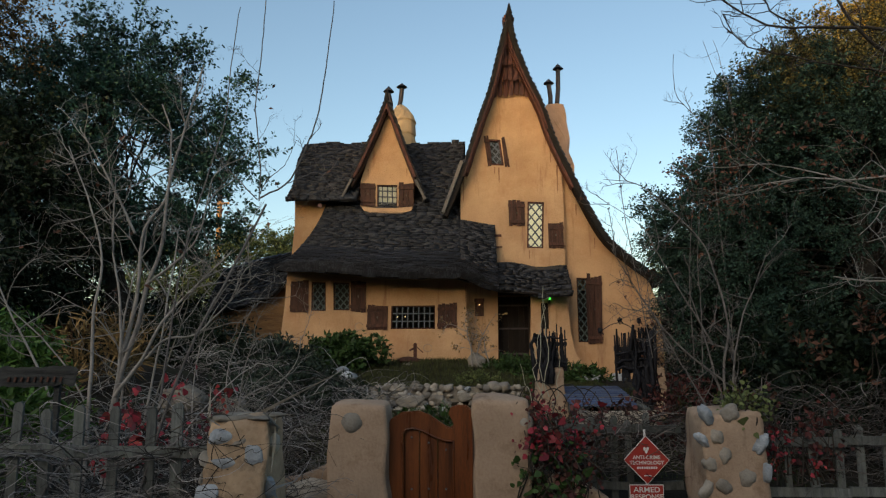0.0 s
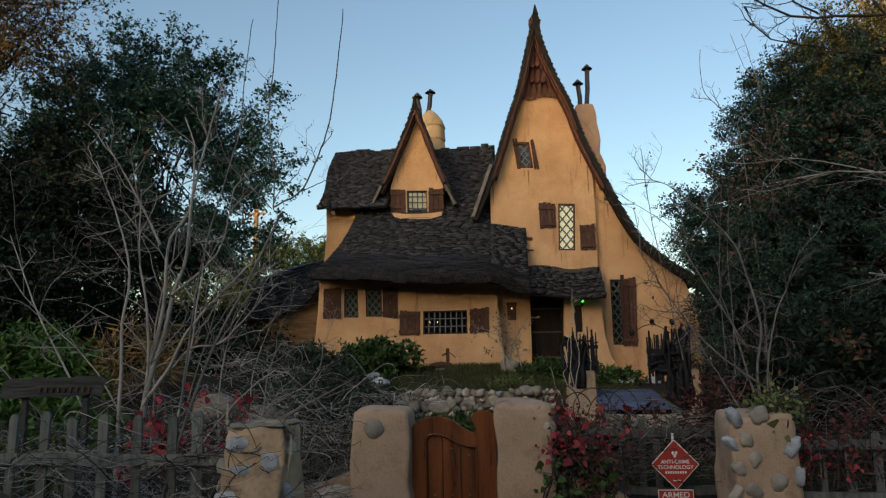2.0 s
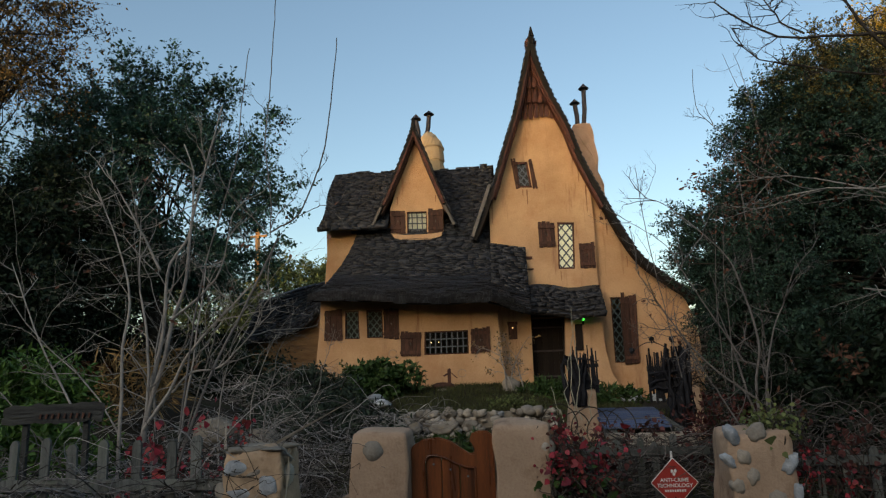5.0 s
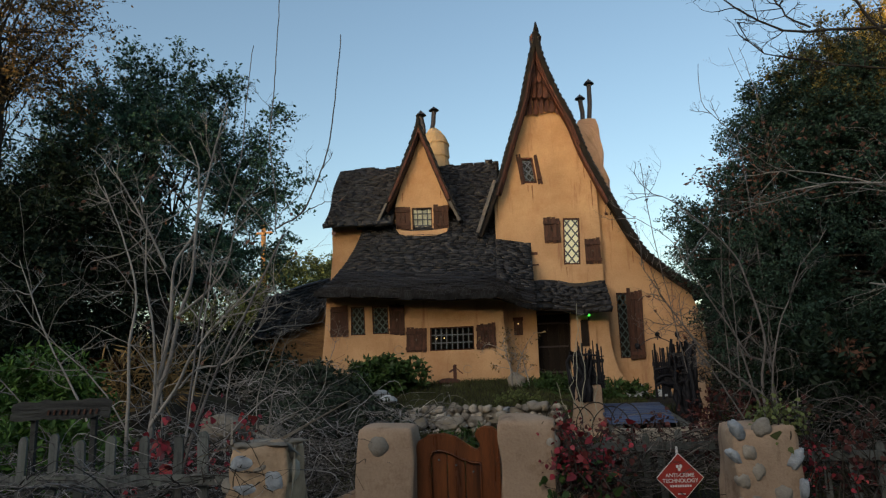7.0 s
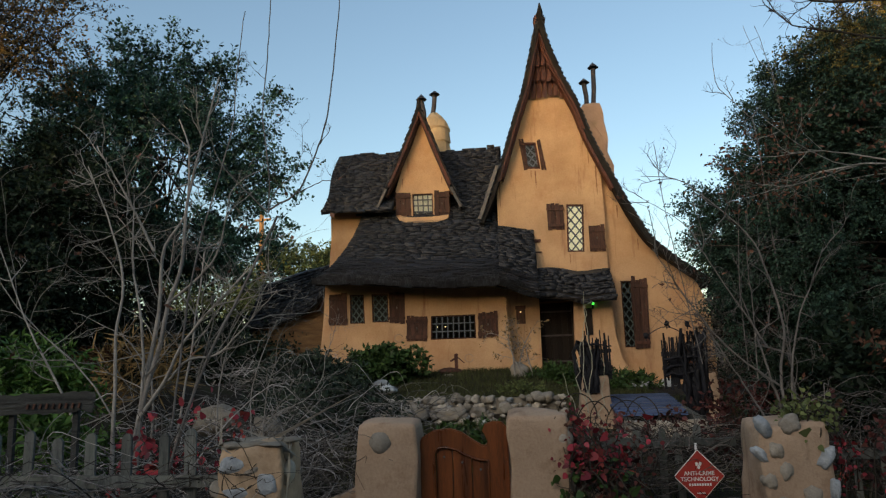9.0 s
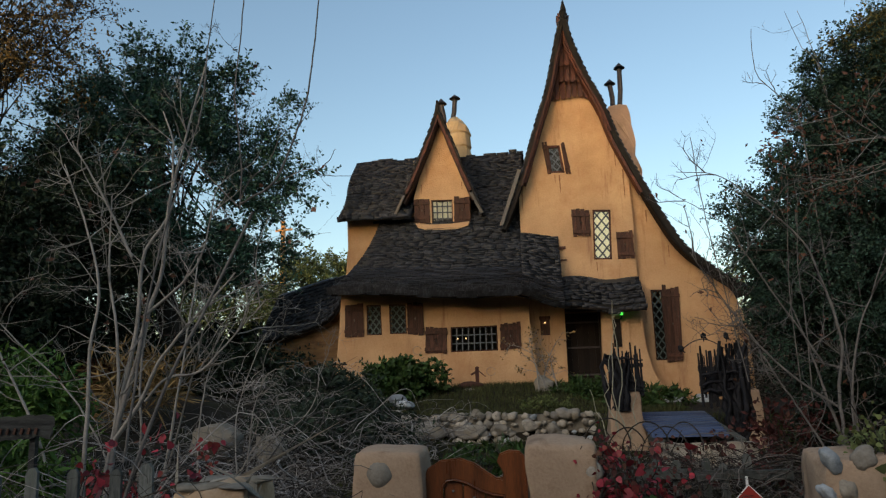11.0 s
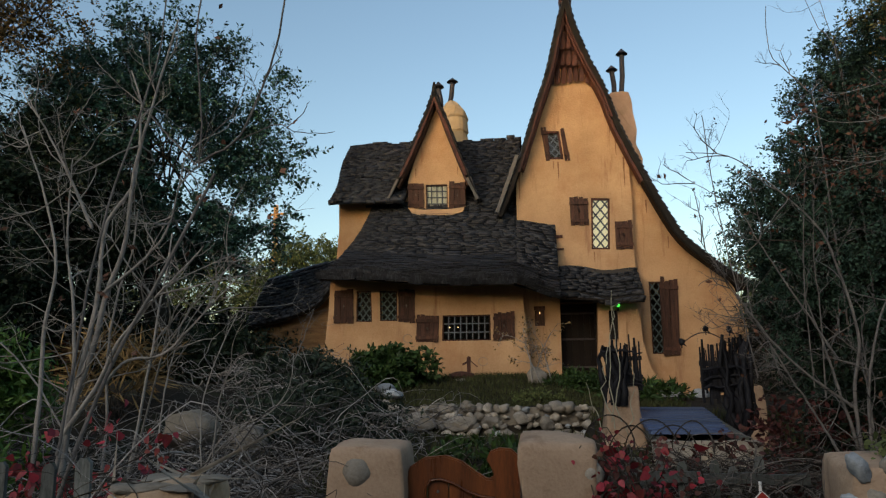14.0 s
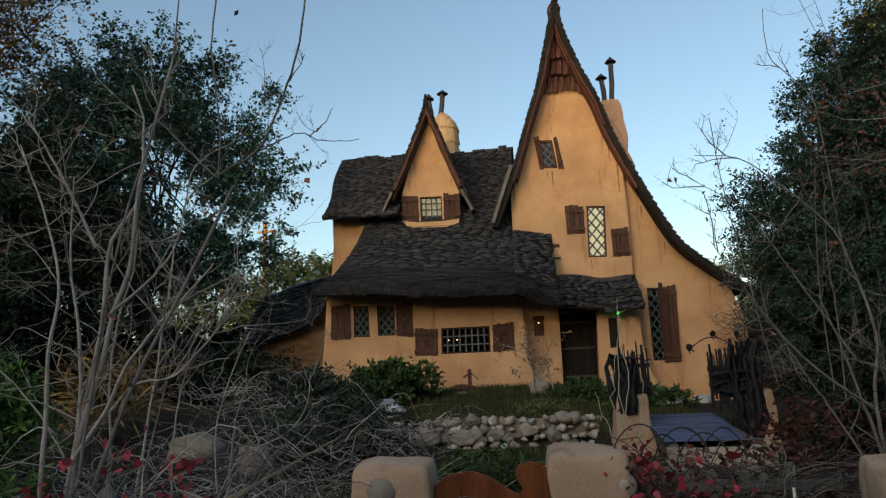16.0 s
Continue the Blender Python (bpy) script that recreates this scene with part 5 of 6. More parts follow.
# warning sign on a stake
at = (1.89, 7.5, 0)
sign = thing("warning_sign", "red diamond warning sign with white lettering on a stake", "sign", at=at)
bm = bmesh.new()
bmesh.ops.create_cone(bm, cap_ends=True, segments=8, radius1=0.012, radius2=0.012, depth=0.86, matrix=Matrix.Translation((1.89, 7.53, 0.43)))
hang(part("stake", bm, WHITE, sign), at)


def plate(outline, y, t, mat, name, label=""):
    return hang(part(name, slab(outline, [], y, y + t), mat, sign, label), at)


def diamond(cx, cz, r):
    return [(cx, cz + r), (cx + r * 0.97, cz), (cx, cz - r), (cx - r * 0.97, cz)]


border = plate(diamond(1.893, 0.555, 0.247), 7.504, 0.006, WHITE, "border")
plate(diamond(1.893, 0.555, 0.236), 7.499, 0.004, SIGNRED, "diamond_plate")
plate([(1.705, 0.31), (2.055, 0.31), (2.055, 0.02), (1.705, 0.02)], 7.504, 0.006, WHITE, "border")
plate([(1.713, 0.302), (2.047, 0.302), (2.047, 0.028), (1.713, 0.028)], 7.499, 0.004, SIGNRED, "lower_plate")


def words(text, x, z, size, squeeze=1.0):
    cu = bpy.data.curves.new("words", "FONT")
    cu.body, cu.size, cu.align_x, cu.extrude, cu.offset = text, size, "CENTER", 0.0015, 0.0008
    tmp = bpy.data.objects.new("words", cu)
    scene.collection.objects.link(tmp)
    me = bpy.data.meshes.new_from_object(tmp.evaluated_get(bpy.context.evaluated_depsgraph_get()))
    bpy.data.objects.remove(tmp)
    me.transform(Matrix.Translation((x, 7.4965, z)) @ Matrix.Rotation(radians(90), 4, "X") @ Matrix.Diagonal((squeeze, 1, 1, 1)))
    me.materials.clear()
    me.materials.append(WHITE)
    ob = new("lettering", me)
    ob.parent = sign
    hang(ob, at)


words("ANTI-CRIME", 1.893, 0.565, 0.052)
words("TECHNOLOGY", 1.893, 0.512, 0.052)
words("ARMED", 1.88, 0.235, 0.075, 1.1)
words("RESPONSE", 1.88, 0.165, 0.072, 1.0)
bm = bmesh.new()
for i in range(9):
    bar(bm, (1.79 + i * 0.024, 7.497, 0.478), (1.806 + i * 0.024, 7.497, 0.478), 0.022, 0.003)
for i in range(7):
    bar(bm, (1.86 + i * 0.011, 7.497, 0.40), (1.868 + i * 0.011, 7.497, 0.40), 0.012, 0.003)
for i in range(6):
    bar(bm, (1.76 + i * 0.045, 7.497, 0.10), (1.79 + i * 0.045, 7.497, 0.10), 0.04, 0.003)
hang(part("small_print", bm, WHITE, sign, "white small print"), at)
bm = bmesh.new()
for dx, dz in ((-0.018, 0.012), (0.016, 0.014), (0.0, -0.016)):
    lump(bm, (1.893 + dx, 7.497, 0.655 + dz), (0.017, 0.003, 0.02), 3, 0.1, 1)
hang(part("emblem", bm, WHITE, sign, "small white emblem"), at)


# ---- stone terrace wall, bridge and inner gate ----
at = (-1.0, 15.5, 0.4)
terrace = thing("terrace_wall", "dry-stone terrace wall of pale rounded field stones", "wall", at=at)
bm = bmesh.new()
bar(bm, (-3.3, 15.62, 0.62), (1.4, 15.62, 0.62), 0.75, 0.3)
hang(part("core", bm, MORTAR, terrace), at)
rnd = random.Random(21)
for c, r, s in (((-1.95, 15.36, 0.72), (0.40, 0.16, 0.24), 1), ((-1.15, 15.36, 0.70), (0.36, 0.16, 0.20), 2), ((-2.55, 15.40, 0.64), (0.22, 0.15, 0.14), 3), ((-0.55, 15.4, 0.72), (0.28, 0.14, 0.15), 4),
                ((0.02, 15.38, 0.80), (0.24, 0.15, 0.16), 5), ((0.45, 15.38, 0.70), (0.18, 0.14, 0.17), 6), ((-1.52, 15.45, 0.98), (0.16, 0.13, 0.14), 7), ((-1.05, 15.45, 1.02), (0.15, 0.13, 0.14), 8)):
    bm = bmesh.new()
    hull_stone(bm, c, r, s + 90, 20, 0.12)
    hang(part("stone", bm, STONE, terrace), at)
x = -3.2
n = 0
while x < 1.3:
    for z, k in ((0.98, 1.0), (0.83, 0.8), (0.66, 0.85), (0.5, 0.8)):
        r = rnd.uniform(0.035, 0.125) * k
        bm = bmesh.new()
        lump(bm, (x + rnd.uniform(-0.06, 0.06), 15.42 + rnd.uniform(-0.04, 0.04) - (0.98 - z) * 0.12, z + rnd.uniform(-0.03, 0.03)), (r * rnd.uniform(1.0, 1.6), r, r * rnd.uniform(0.75, 1.1)), n + 200, 0.6, 2, Matrix.Rotation(rnd.uniform(-0.5, 0.5), 3, "Y"))
        smooth_faces(hang(part("stone", bm, STONE if n % 9 else BLUESTONE, terrace), at))
        n += 1
    x += rnd.uniform(0.14, 0.22)
bm = bmesh.new()
bar(bm, (-3.0, 15.1, 0.40), (1.35, 15.05, 0.42), 0.14, 0.45, wob=0.03, side=(0, 1, 0))
hang(part("footing", bm, MORTAR, terrace, "low stone ledge at the wall's foot"), at)


def boulder(c, r, seed, label, mat=STONE):
    ob = thing("boulder", label, "boulder", at=(c[0], c[1], c[2] - r[2] * 0.6))
    bm = bmesh.new()
    lump(bm, c, r, seed, 0.35, 3)
    smooth_faces(hang(part("stone", bm, mat, ob), ob.location))


boulder((-4.4, 11.0, 0.95), (0.36, 0.3, 0.27), 1, "grey boulder half hidden in dry brush", MORTAR)
boulder((-3.7, 11.3, 0.78), (0.25, 0.25, 0.24), 2, "grey rounded boulder in the brush", MORTAR)
boulder((-3.0, 17.2, 1.30), (0.22, 0.2, 0.13), 3, "small grey boulder under a shrub", BLUESTONE)
boulder((-2.75, 16.8, 1.22), (0.2, 0.2, 0.1), 4, "small grey boulder under a shrub", BLUESTONE)
boulder((0.35, 18.6, 1.50), (0.24, 0.2, 0.24), 5, "rounded pale boulder beside the porch")
boulder((3.7, 20.3, 1.12), (0.32, 0.25, 0.25), 6, "grey boulder at the foot of the wall", BLUESTONE)
boulder((4.4, 20.2, 1.0), (0.28, 0.25, 0.2), 7, "grey boulder at the foot of the wall", BLUESTONE)
boulder((-1.5, 18.9, 1.44), (0.14, 0.12, 0.07), 8, "flat stone in the grass")
boulder((0.3, 11.6, 0.42), (0.5, 0.3, 0.16), 9, "flat mossy stone in the moat garden")

at = (2.55, 13.3, 0.7)
bridge = thing("plank_bridge", "blue-grey painted plank bridge leading to the inner gate", "bridge", at=at)
for i in range(11):
    t = (i + 0.5) / 11
    y = 12.15 + 2.4 * t
    z = 0.80 + 0.22 * t + 0.03 * math.sin(t * 3.1)
    bm = bmesh.new()
    bar(bm, (1.86 - 0.02 * t, y, z), (2.94 + 0.2 * t, y, z), 0.205, 0.05, side=(0, 0, 1), wob=0.004)
    hang(part("plank", bm, BLUEDECK, bridge), at)
for x in (1.98, 3.1):
    bm = bmesh.new()
    bar(bm, (x, 12.1, 0.66), (x, 14.6, 0.90), 0.12, 0.2, side=(0, 0, 1))
    hang(part("beam", bm, FENCEWOOD, bridge), at)
rnd = random.Random(4)
x = 1.85
while x < 3.2:
    w = rnd.uniform(0.14, 0.3)
    bm = bmesh.new()
    bar(bm, (x + w / 2, 12.02, 0.40), (x + w / 2, 12.02, 0.72), w * 0.94, 0.2, wob=0.015, rnd=rnd)
    hang(part("stone", bm, STONE, bridge, "pale stone block under the bridge's end"), at)
    x += w


def inner_gate(leaf, mass, y, seed, label):
    """Half of a crooked black gate: a close row of ragged charred pickets, two rails, and a driftwood post of twisted stems."""
    rnd = random.Random(seed)
    gen = np.random.default_rng(seed)
    (x0, x1, z0, z1), (m0, m1, f0, f1, b0, b1) = leaf, mass
    at = ((x0 + x1) / 2, y, z0)
    g = thing("inner_gate", label, "gate", "leaves of the inner gate", at=at)
    x = x0
    while x < x1:
        w = rnd.uniform(0.026, 0.064)
        bm = bmesh.new()
        lean = rnd.uniform(-0.02, 0.02)
        bar(bm, (x, y + rnd.uniform(-0.02, 0.02), z0 + rnd.uniform(-0.16, 0.14)), (x + lean, y + rnd.uniform(-0.02, 0.02), z1 + rnd.uniform(-0.14, 0.10)), w, rnd.uniform(0.02, 0.04), taper=rnd.uniform(0.2, 0.8), wob=0.006, rnd=rnd)
        hang(part("picket", bm, BLACKWOOD, g), at)
        x += w * rnd.uniform(0.5, 0.95)
    for z in (z0 + 0.25, z1 - 0.3):
        bm = bmesh.new()
        bar(bm, (x0 - 0.02, y + 0.04, z), (x1 + 0.02, y + 0.04, z + rnd.uniform(-0.05, 0.05)), 0.07, 0.04, wob=0.012, rnd=rnd)
        hang(part("rail", bm, BLACKWOOD, g), at)
    for k in range(15):
        t = (k + 0.5) / 15
        p = (f0 + (f1 - f0) * gen.uniform(), y - gen.uniform(0.02, 0.14), b0)
        q = (m0 + (m1 - m0) * t + gen.uniform(-0.03, 0.03), y - gen.uniform(0.0, 0.14), b1 - gen.uniform(0.0, 0.28))
        tb = Tubes(6)
        tb.add(bend(p, q, gen, 9, 0.10), gen.uniform(0.05, 0.085), gen.uniform(0.012, 0.045))
        hang(tb.make("driftwood_stem", BLACKWOOD, g), at)
    for k in range(3):
        tb = Tubes(6)
        tb.add(bend((min(x0, m0), y - 0.1, z1 - gen.uniform(0.15, 0.7)), (max(x1, m1), y - 0.12, z1 - gen.uniform(0.2, 0.8)), gen, 9, 0.12), 0.028, 0.012)
        hang(tb.make("brace", BLACKWOOD, g), at)


inner_gate((1.40, 1.95, 1.30, 2.16), (1.32, 1.72, 1.42, 1.66, 1.15, 2.10), 13.25, 3, "crooked black driftwood gate leaf on a stucco footing")
inner_gate((2.88, 3.56, 1.28, 2.08), (3.14, 3.66, 3.30, 3.46, 0.62, 2.24), 13.3, 4, "crooked black driftwood gate leaf, standing open beside the bridge")
# wrought wire arch with small dark finials over the inner gate
arch = thing("gate_arch", "thin black iron wire arch with small dark finials", "ornament", at=(3.0, 13.25, 2.1))
tb = Tubes(5)
tb.add([(2.58 + 0.76 * t, 13.25, 2.08 + 0.18 * math.sin(math.pi * min(1.0, t * 1.05))) for t in np.linspace(0, 1, 12)], 0.009, 0.009)
hang(tb.make("wire", IRON, arch), (3.0, 13.25, 2.1))
for x, z, r in ((2.59, 2.12, 0.05), (2.97, 2.32, 0.045), (3.33, 2.30, 0.05)):
    bm = bmesh.new()
    lump(bm, (x, 13.25, z), (r, r * 0.7, r * 1.15), int(x * 100), 0.5, 2)
    bar(bm, (x, 13.25, z - 0.1), (x, 13.25, z), 0.014, 0.014)
    bar(bm, (x, 13.25, z - 0.01), (x + 0.07, 13.25, z - 0.075), 0.035, 0.02, taper=0.4)
    hang(part("finial", bm, BLACKWOOD, arch), (3.0, 13.25, 2.1))
for x0, x1, top, s in ((1.38, 1.88, 1.46, 7), (3.50, 3.74, 1.46, 8)):
    ob, at = rounded_pillar("gate_stub", x0, x1, 13.15, 13.75, top, "lumpy pale stucco footing of the inner gate", STUCCO_PALE, 0.0, 0.75, s)

# iron pump on the terrace
at = (-1.35, 19.3, 1.5)
pump = thing("garden_pump", "small rusty red iron hand pump on a low basin", "pump", at=at)
bm = bmesh.new()
got = lump(bm, (-1.5, 19.3, 1.56), (0.34, 0.22, 0.12), 5, 0.1, 2)
hang(part("basin", bm, DARKWOOD, pump), at)
bm = bmesh.new()
bar(bm, (-1.32, 19.3, 1.5), (-1.32, 19.3, 1.98), 0.09, 0.09)
bar(bm, (-1.32, 19.3, 1.92), (-1.48, 19.3, 1.84), 0.05, 0.05)
bar(bm, (-1.32, 19.3, 1.97), (-1.1, 19.3, 1.78), 0.025, 0.025)
lump(bm, (-1.32, 19.3, 2.0), (0.06, 0.06, 0.05), 3, 0.0, 1)
hang(part("body", bm, REDWOOD, pump), at)


# ---- trees, shrubs and undergrowth ----
def evergreen(name, label, base, centre, radii, n, per, size, mat, seed, trunk=0.28, gap=0.25, limbs=9, spread=0.32, low=-1.0, rag=0.42, lobe=None):
    t = thing(name, label, "tree", at=base)
    g = np.random.default_rng(seed)
    tb = Tubes(8)
    top = np.array(centre) + np.array([0, 0, radii[2] * 0.5])
    tb.add(bend(base - np.array([0, 0, 0.2]), top, g, 9, 0.05), trunk, trunk * 0.3)
    hang(tb.make("trunk", BARK_DARK, t), base)
    c = clumps(n, centre, radii, seed, gap=gap, low=low, rag=rag)
    if lobe:
        c = np.concatenate([c, clumps(n // 4, lobe[0], lobe[1], seed + 5, gap=gap, rag=rag)])
    tb = Tubes(5)
    for k in range(limbs * 6):
        p = np.array(base) + (top - np.array(base)) * g.uniform(0.3, 0.95)
        q = c[g.integers(len(c))]
        tb.add(bend(p, q, g, 7, 0.08, -0.05), trunk * 0.10, 0.008)
    tagged(hang(tb.make("branchwork", BARK_DARK, t), base), kind="stuff")
    away = (c - np.array(centre)) / np.array(radii)
    away /= np.linalg.norm(away, axis=1, keepdims=True) + 1e-9
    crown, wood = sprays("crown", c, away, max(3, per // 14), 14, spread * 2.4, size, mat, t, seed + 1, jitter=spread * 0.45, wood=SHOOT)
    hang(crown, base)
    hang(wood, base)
    return t


evergreen("oak_tree", "large dark evergreen oak with a ragged open crown", np.array((-9.5, 20, 1.2)), (-10.9, 20, 7.3), (5.3, 3.2, 5.5), 940, 112, 0.058, LEAF_BLUE, 41, 0.4, 0.46, 12, 0.27, low=-0.46, rag=0.36, lobe=((-14.8, 19, 6.4), (2.9, 2.5, 4.0)))
# warm sun on this treetop is painted into the brown-gold leaf colour
evergreen("oak_tree", "tall evergreen tree, warm sunlight put into its brown leaf colour", np.array((-12.5, 15, 1.0)), (-12.6, 15, 10.9), (2.9, 2.2, 2.5), 200, 120, 0.045, LEAF_SUN_BROWN, 43, 0.4, 0.44, 12, 0.34)
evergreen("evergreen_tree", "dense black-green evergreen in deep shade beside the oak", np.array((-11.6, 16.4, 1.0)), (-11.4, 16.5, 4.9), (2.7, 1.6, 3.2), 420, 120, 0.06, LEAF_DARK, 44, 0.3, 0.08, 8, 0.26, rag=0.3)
evergreen("evergreen_tree", "broad dark evergreen tree leaning over the fence", np.array((7.2, 12.5, 0.5)), (8.0, 12.6, 3.5), (5.3, 3.0, 4.4), 1700, 200, 0.027, LEAF_FIR, 45, 0.35, 0.06, 12, 0.15, rag=0.24, lobe=((6.3, 12.5, 5.7), (2.1, 2.0, 1.7)))
# extra crown over the evergreen's top; low sunlight is painted as bronze leaves
evergreen("evergreen_tree", "upper crown of the evergreen, last sunlight put into its bronze leaf colour", np.array((7.0, 12.2, 0.5)), (6.7, 11.7, 6.65), (1.6, 1.0, 0.95), 170, 126, 0.026, LEAF_SUN_BRONZE, 46, 0.2, 0.2, 8, 0.15, rag=0.5)
evergreen("evergreen_tree", "low dense evergreen standing before the sweeping roof", np.array((5.0, 13.2, 0.5)), (4.75, 13.2, 3.6), (1.25, 1.0, 1.45), 260, 154, 0.028, LEAF_FIR, 48, 0.14, 0.04, 6, 0.14, rag=0.5)
evergreen("evergreen_tree", "dark evergreen behind the sweeping roof", np.array((9.6, 15.5, 0.5)), (10.2, 16, 4.4), (3.8, 2.8, 4.2), 520, 120, 0.07, LEAF_DARK, 47, 0.35, 0.05, 10, 0.4)
# autumn yellow, with the sunlight on the crown added to the leaf colour
evergreen("yellow_tree", "tall tree with yellow autumn leaves, sunlight brightened into their colour", np.array((20.5, 35, 0)), (21.2, 35, 17.6), (3.9, 3, 2.5), 150, 190, 0.08, LEAF_YELLOW, 49, 0.4, 0.28, 8, 0.42, rag=0.6)
for i, (x, y, z, r, s) in enumerate(((-14.0, 44, 7.0, 3.8, 51), (-10.6, 47, 7.6, 3.8, 52), (-20, 46, 6.4, 4.2, 53), (-7.5, 50, 6.5, 4.0, 54), (-27, 44, 6.5, 5.5, 56), (17, 48, 6, 5, 57), (26, 44, 7, 6, 58))):
    evergreen("distant_tree", "olive-green distant tree in late light", np.array((x, y, 0)), (x, y, z), (r, r * 0.8, r * 0.85), 150, 126, 0.10, LEAF_OLIVE, s, 0.3, 0.34, 6, 0.5, rag=0.5)


def shrub(name, label, base, centre, radii, n, per, size, mat, seed, spread=0.14, category="shrub", long=1.9):
    s = thing(name, label, category, at=base)
    g = np.random.default_rng(seed)
    c = clumps(n, centre, radii, seed, hollow=0.2, gap=0.0)
    tb = Tubes(4)
    for k in range(14):
        tb.add(bend(np.array(base) + g.normal(0, 0.08, 3) * (1, 1, 0), c[g.integers(len(c))], g, 6, 0.08), 0.018, 0.005)
    tagged(hang(tb.make("branchwork", BARK_DARK, s), base), kind="stuff")
    away = (c - np.array(centre)) / np.array(radii) + np.array([0, 0, 0.3])
    away /= np.linalg.norm(away, axis=1, keepdims=True) + 1e-9
    hang(sprays("foliage", c, away, max(2, per // 9), 9, spread * 2.2, size, mat, s, seed + 3, long, jitter=spread * 0.5)[0], base)
    return s


shrub("round_shrub", "dense dark green shrub before the low windows", (-3.1, 18.2, 1.35), (-3.1, 18.2, 1.72), (1.05, 0.6, 0.55), 150, 45, 0.07, LEAF_GREEN, 61, 0.11)
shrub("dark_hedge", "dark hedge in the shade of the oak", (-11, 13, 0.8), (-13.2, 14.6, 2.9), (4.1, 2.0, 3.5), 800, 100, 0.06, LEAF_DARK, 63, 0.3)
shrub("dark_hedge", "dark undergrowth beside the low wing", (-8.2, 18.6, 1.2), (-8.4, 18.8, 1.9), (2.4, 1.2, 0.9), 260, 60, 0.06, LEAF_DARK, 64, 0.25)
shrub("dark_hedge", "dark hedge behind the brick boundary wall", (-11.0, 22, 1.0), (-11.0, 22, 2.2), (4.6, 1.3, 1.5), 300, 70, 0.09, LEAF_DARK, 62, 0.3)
shrub("green_shrub", "fresh green leafy shrub behind the fence", (-6.9, 9.6, 0.6), (-6.9, 9.6, 1.4), (1.5, 0.9, 0.75), 190, 60, 0.034, LEAF_FRESH, 65, 0.14, long=3.6)
shrub("green_shrub", "low green plants among the fence pickets", (-5.0, 7.2, 0.1), (-5.1, 7.3, 0.8), (1.1, 0.7, 0.75), 120, 45, 0.032, LEAF_FRESH, 66, 0.12, long=3.6)
shrub("broadleaf_shrub", "broad-leaved dark shrub with reddish tips", (5.4, 9.2, 0.3), (5.3, 9.2, 1.45), (1.5, 0.8, 0.75), 170, 60, 0.042, LEAF_DARK, 67, 0.16, long=2.8)
shrub("broadleaf_shrub", "reddish-brown tips of a broad-leaved shrub", (5.2, 8.9, 0.3), (5.2, 8.8, 1.7), (1.2, 0.6, 0.45), 46, 26, 0.036, LEAF_BROWN, 68, 0.14, long=2.6)
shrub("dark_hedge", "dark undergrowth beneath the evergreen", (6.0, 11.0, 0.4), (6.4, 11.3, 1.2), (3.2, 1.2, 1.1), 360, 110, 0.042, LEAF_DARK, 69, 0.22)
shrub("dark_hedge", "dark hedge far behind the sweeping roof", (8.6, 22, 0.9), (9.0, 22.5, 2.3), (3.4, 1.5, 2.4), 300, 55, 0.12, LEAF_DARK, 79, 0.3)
shrub("fern_shrub", "low green plants in the moat garden", (-0.9, 11.5, 0.3), (-0.8, 11.8, 0.42), (1.4, 1.0, 0.28), 34, 30, 0.05, LEAF_GREEN, 70, 0.1, long=3)
shrub("silver_brush", "grey-green dry brush below the low bay", (-4.6, 16.5, 1.2), (-4.7, 16.4, 1.45), (1.5, 1.2, 0.6), 180, 45, 0.045, LEAF_SAGE, 71, 0.13, long=3)
shrub("silver_brush", "grey-green dry brush on the moat bank", (-3.2, 13.0, 0.6), (-3.3, 13.2, 0.95), (1.6, 1.6, 0.5), 180, 40, 0.04, LEAF_SAGE, 72, 0.13, long=3)
shrub("green_tuft", "green tufted plants beside the bridge", (2.6, 17.5, 1.0), (2.4, 17.8, 1.12), (1.3, 1.2, 0.25), 70, 30, 0.05, LEAF_GREEN, 73, 0.1, long=4)
shrub("red_shrub", "low shrub with dull red leaves beside the inner gate", (3.7, 11.2, 0.4), (3.6, 11.2, 0.85), (0.9, 0.5, 0.4), 60, 18, 0.045, LEAF_MAROON, 74, 0.1)
shrub("tan_grass", "tall tan and yellow grass clump under the oak", (-6.5, 12.5, 0.9), (-6.5, 12.5, 1.6), (0.8, 0.6, 0.8), 36, 22, 0.03, LEAF_TAN, 75, 0.16, long=12)


def grow(tb_main, tb_twig, p, d, length, r, depth, g, tips, wild=0.5, up=0.35):
    """One branch with side shoots, down to fine twigs."""
    k = 7
    pts = [np.array(p)]
    d = np.array(d) / np.linalg.norm(d)
    for i in range(k):
        d = d + g.normal(0, 0.17 * wild, 3) + np.array([0, 0, up * 0.12])
        d /= np.linalg.norm(d)
        pts.append(pts[-1] + d * length / k)
    (tb_main if r > 0.008 else tb_twig).add(pts, r, r * 0.45)
    if depth == 0:
        tips.append(pts[-1])
        return
    for i in range(g.integers(3, 6)):
        j = g.integers(2, k + 1)
        side = g.normal(0, 1, 3)
        side -= side.dot(d) * d
        side /= np.linalg.norm(side)
        nd = d * g.uniform(0.5, 0.9) + side * g.uniform(0.5, 1.0)
        grow(tb_main, tb_twig, pts[j], nd, length * g.uniform(0.28, 0.55), r * g.uniform(0.38, 0.55), depth - 1, g, tips, wild, up)


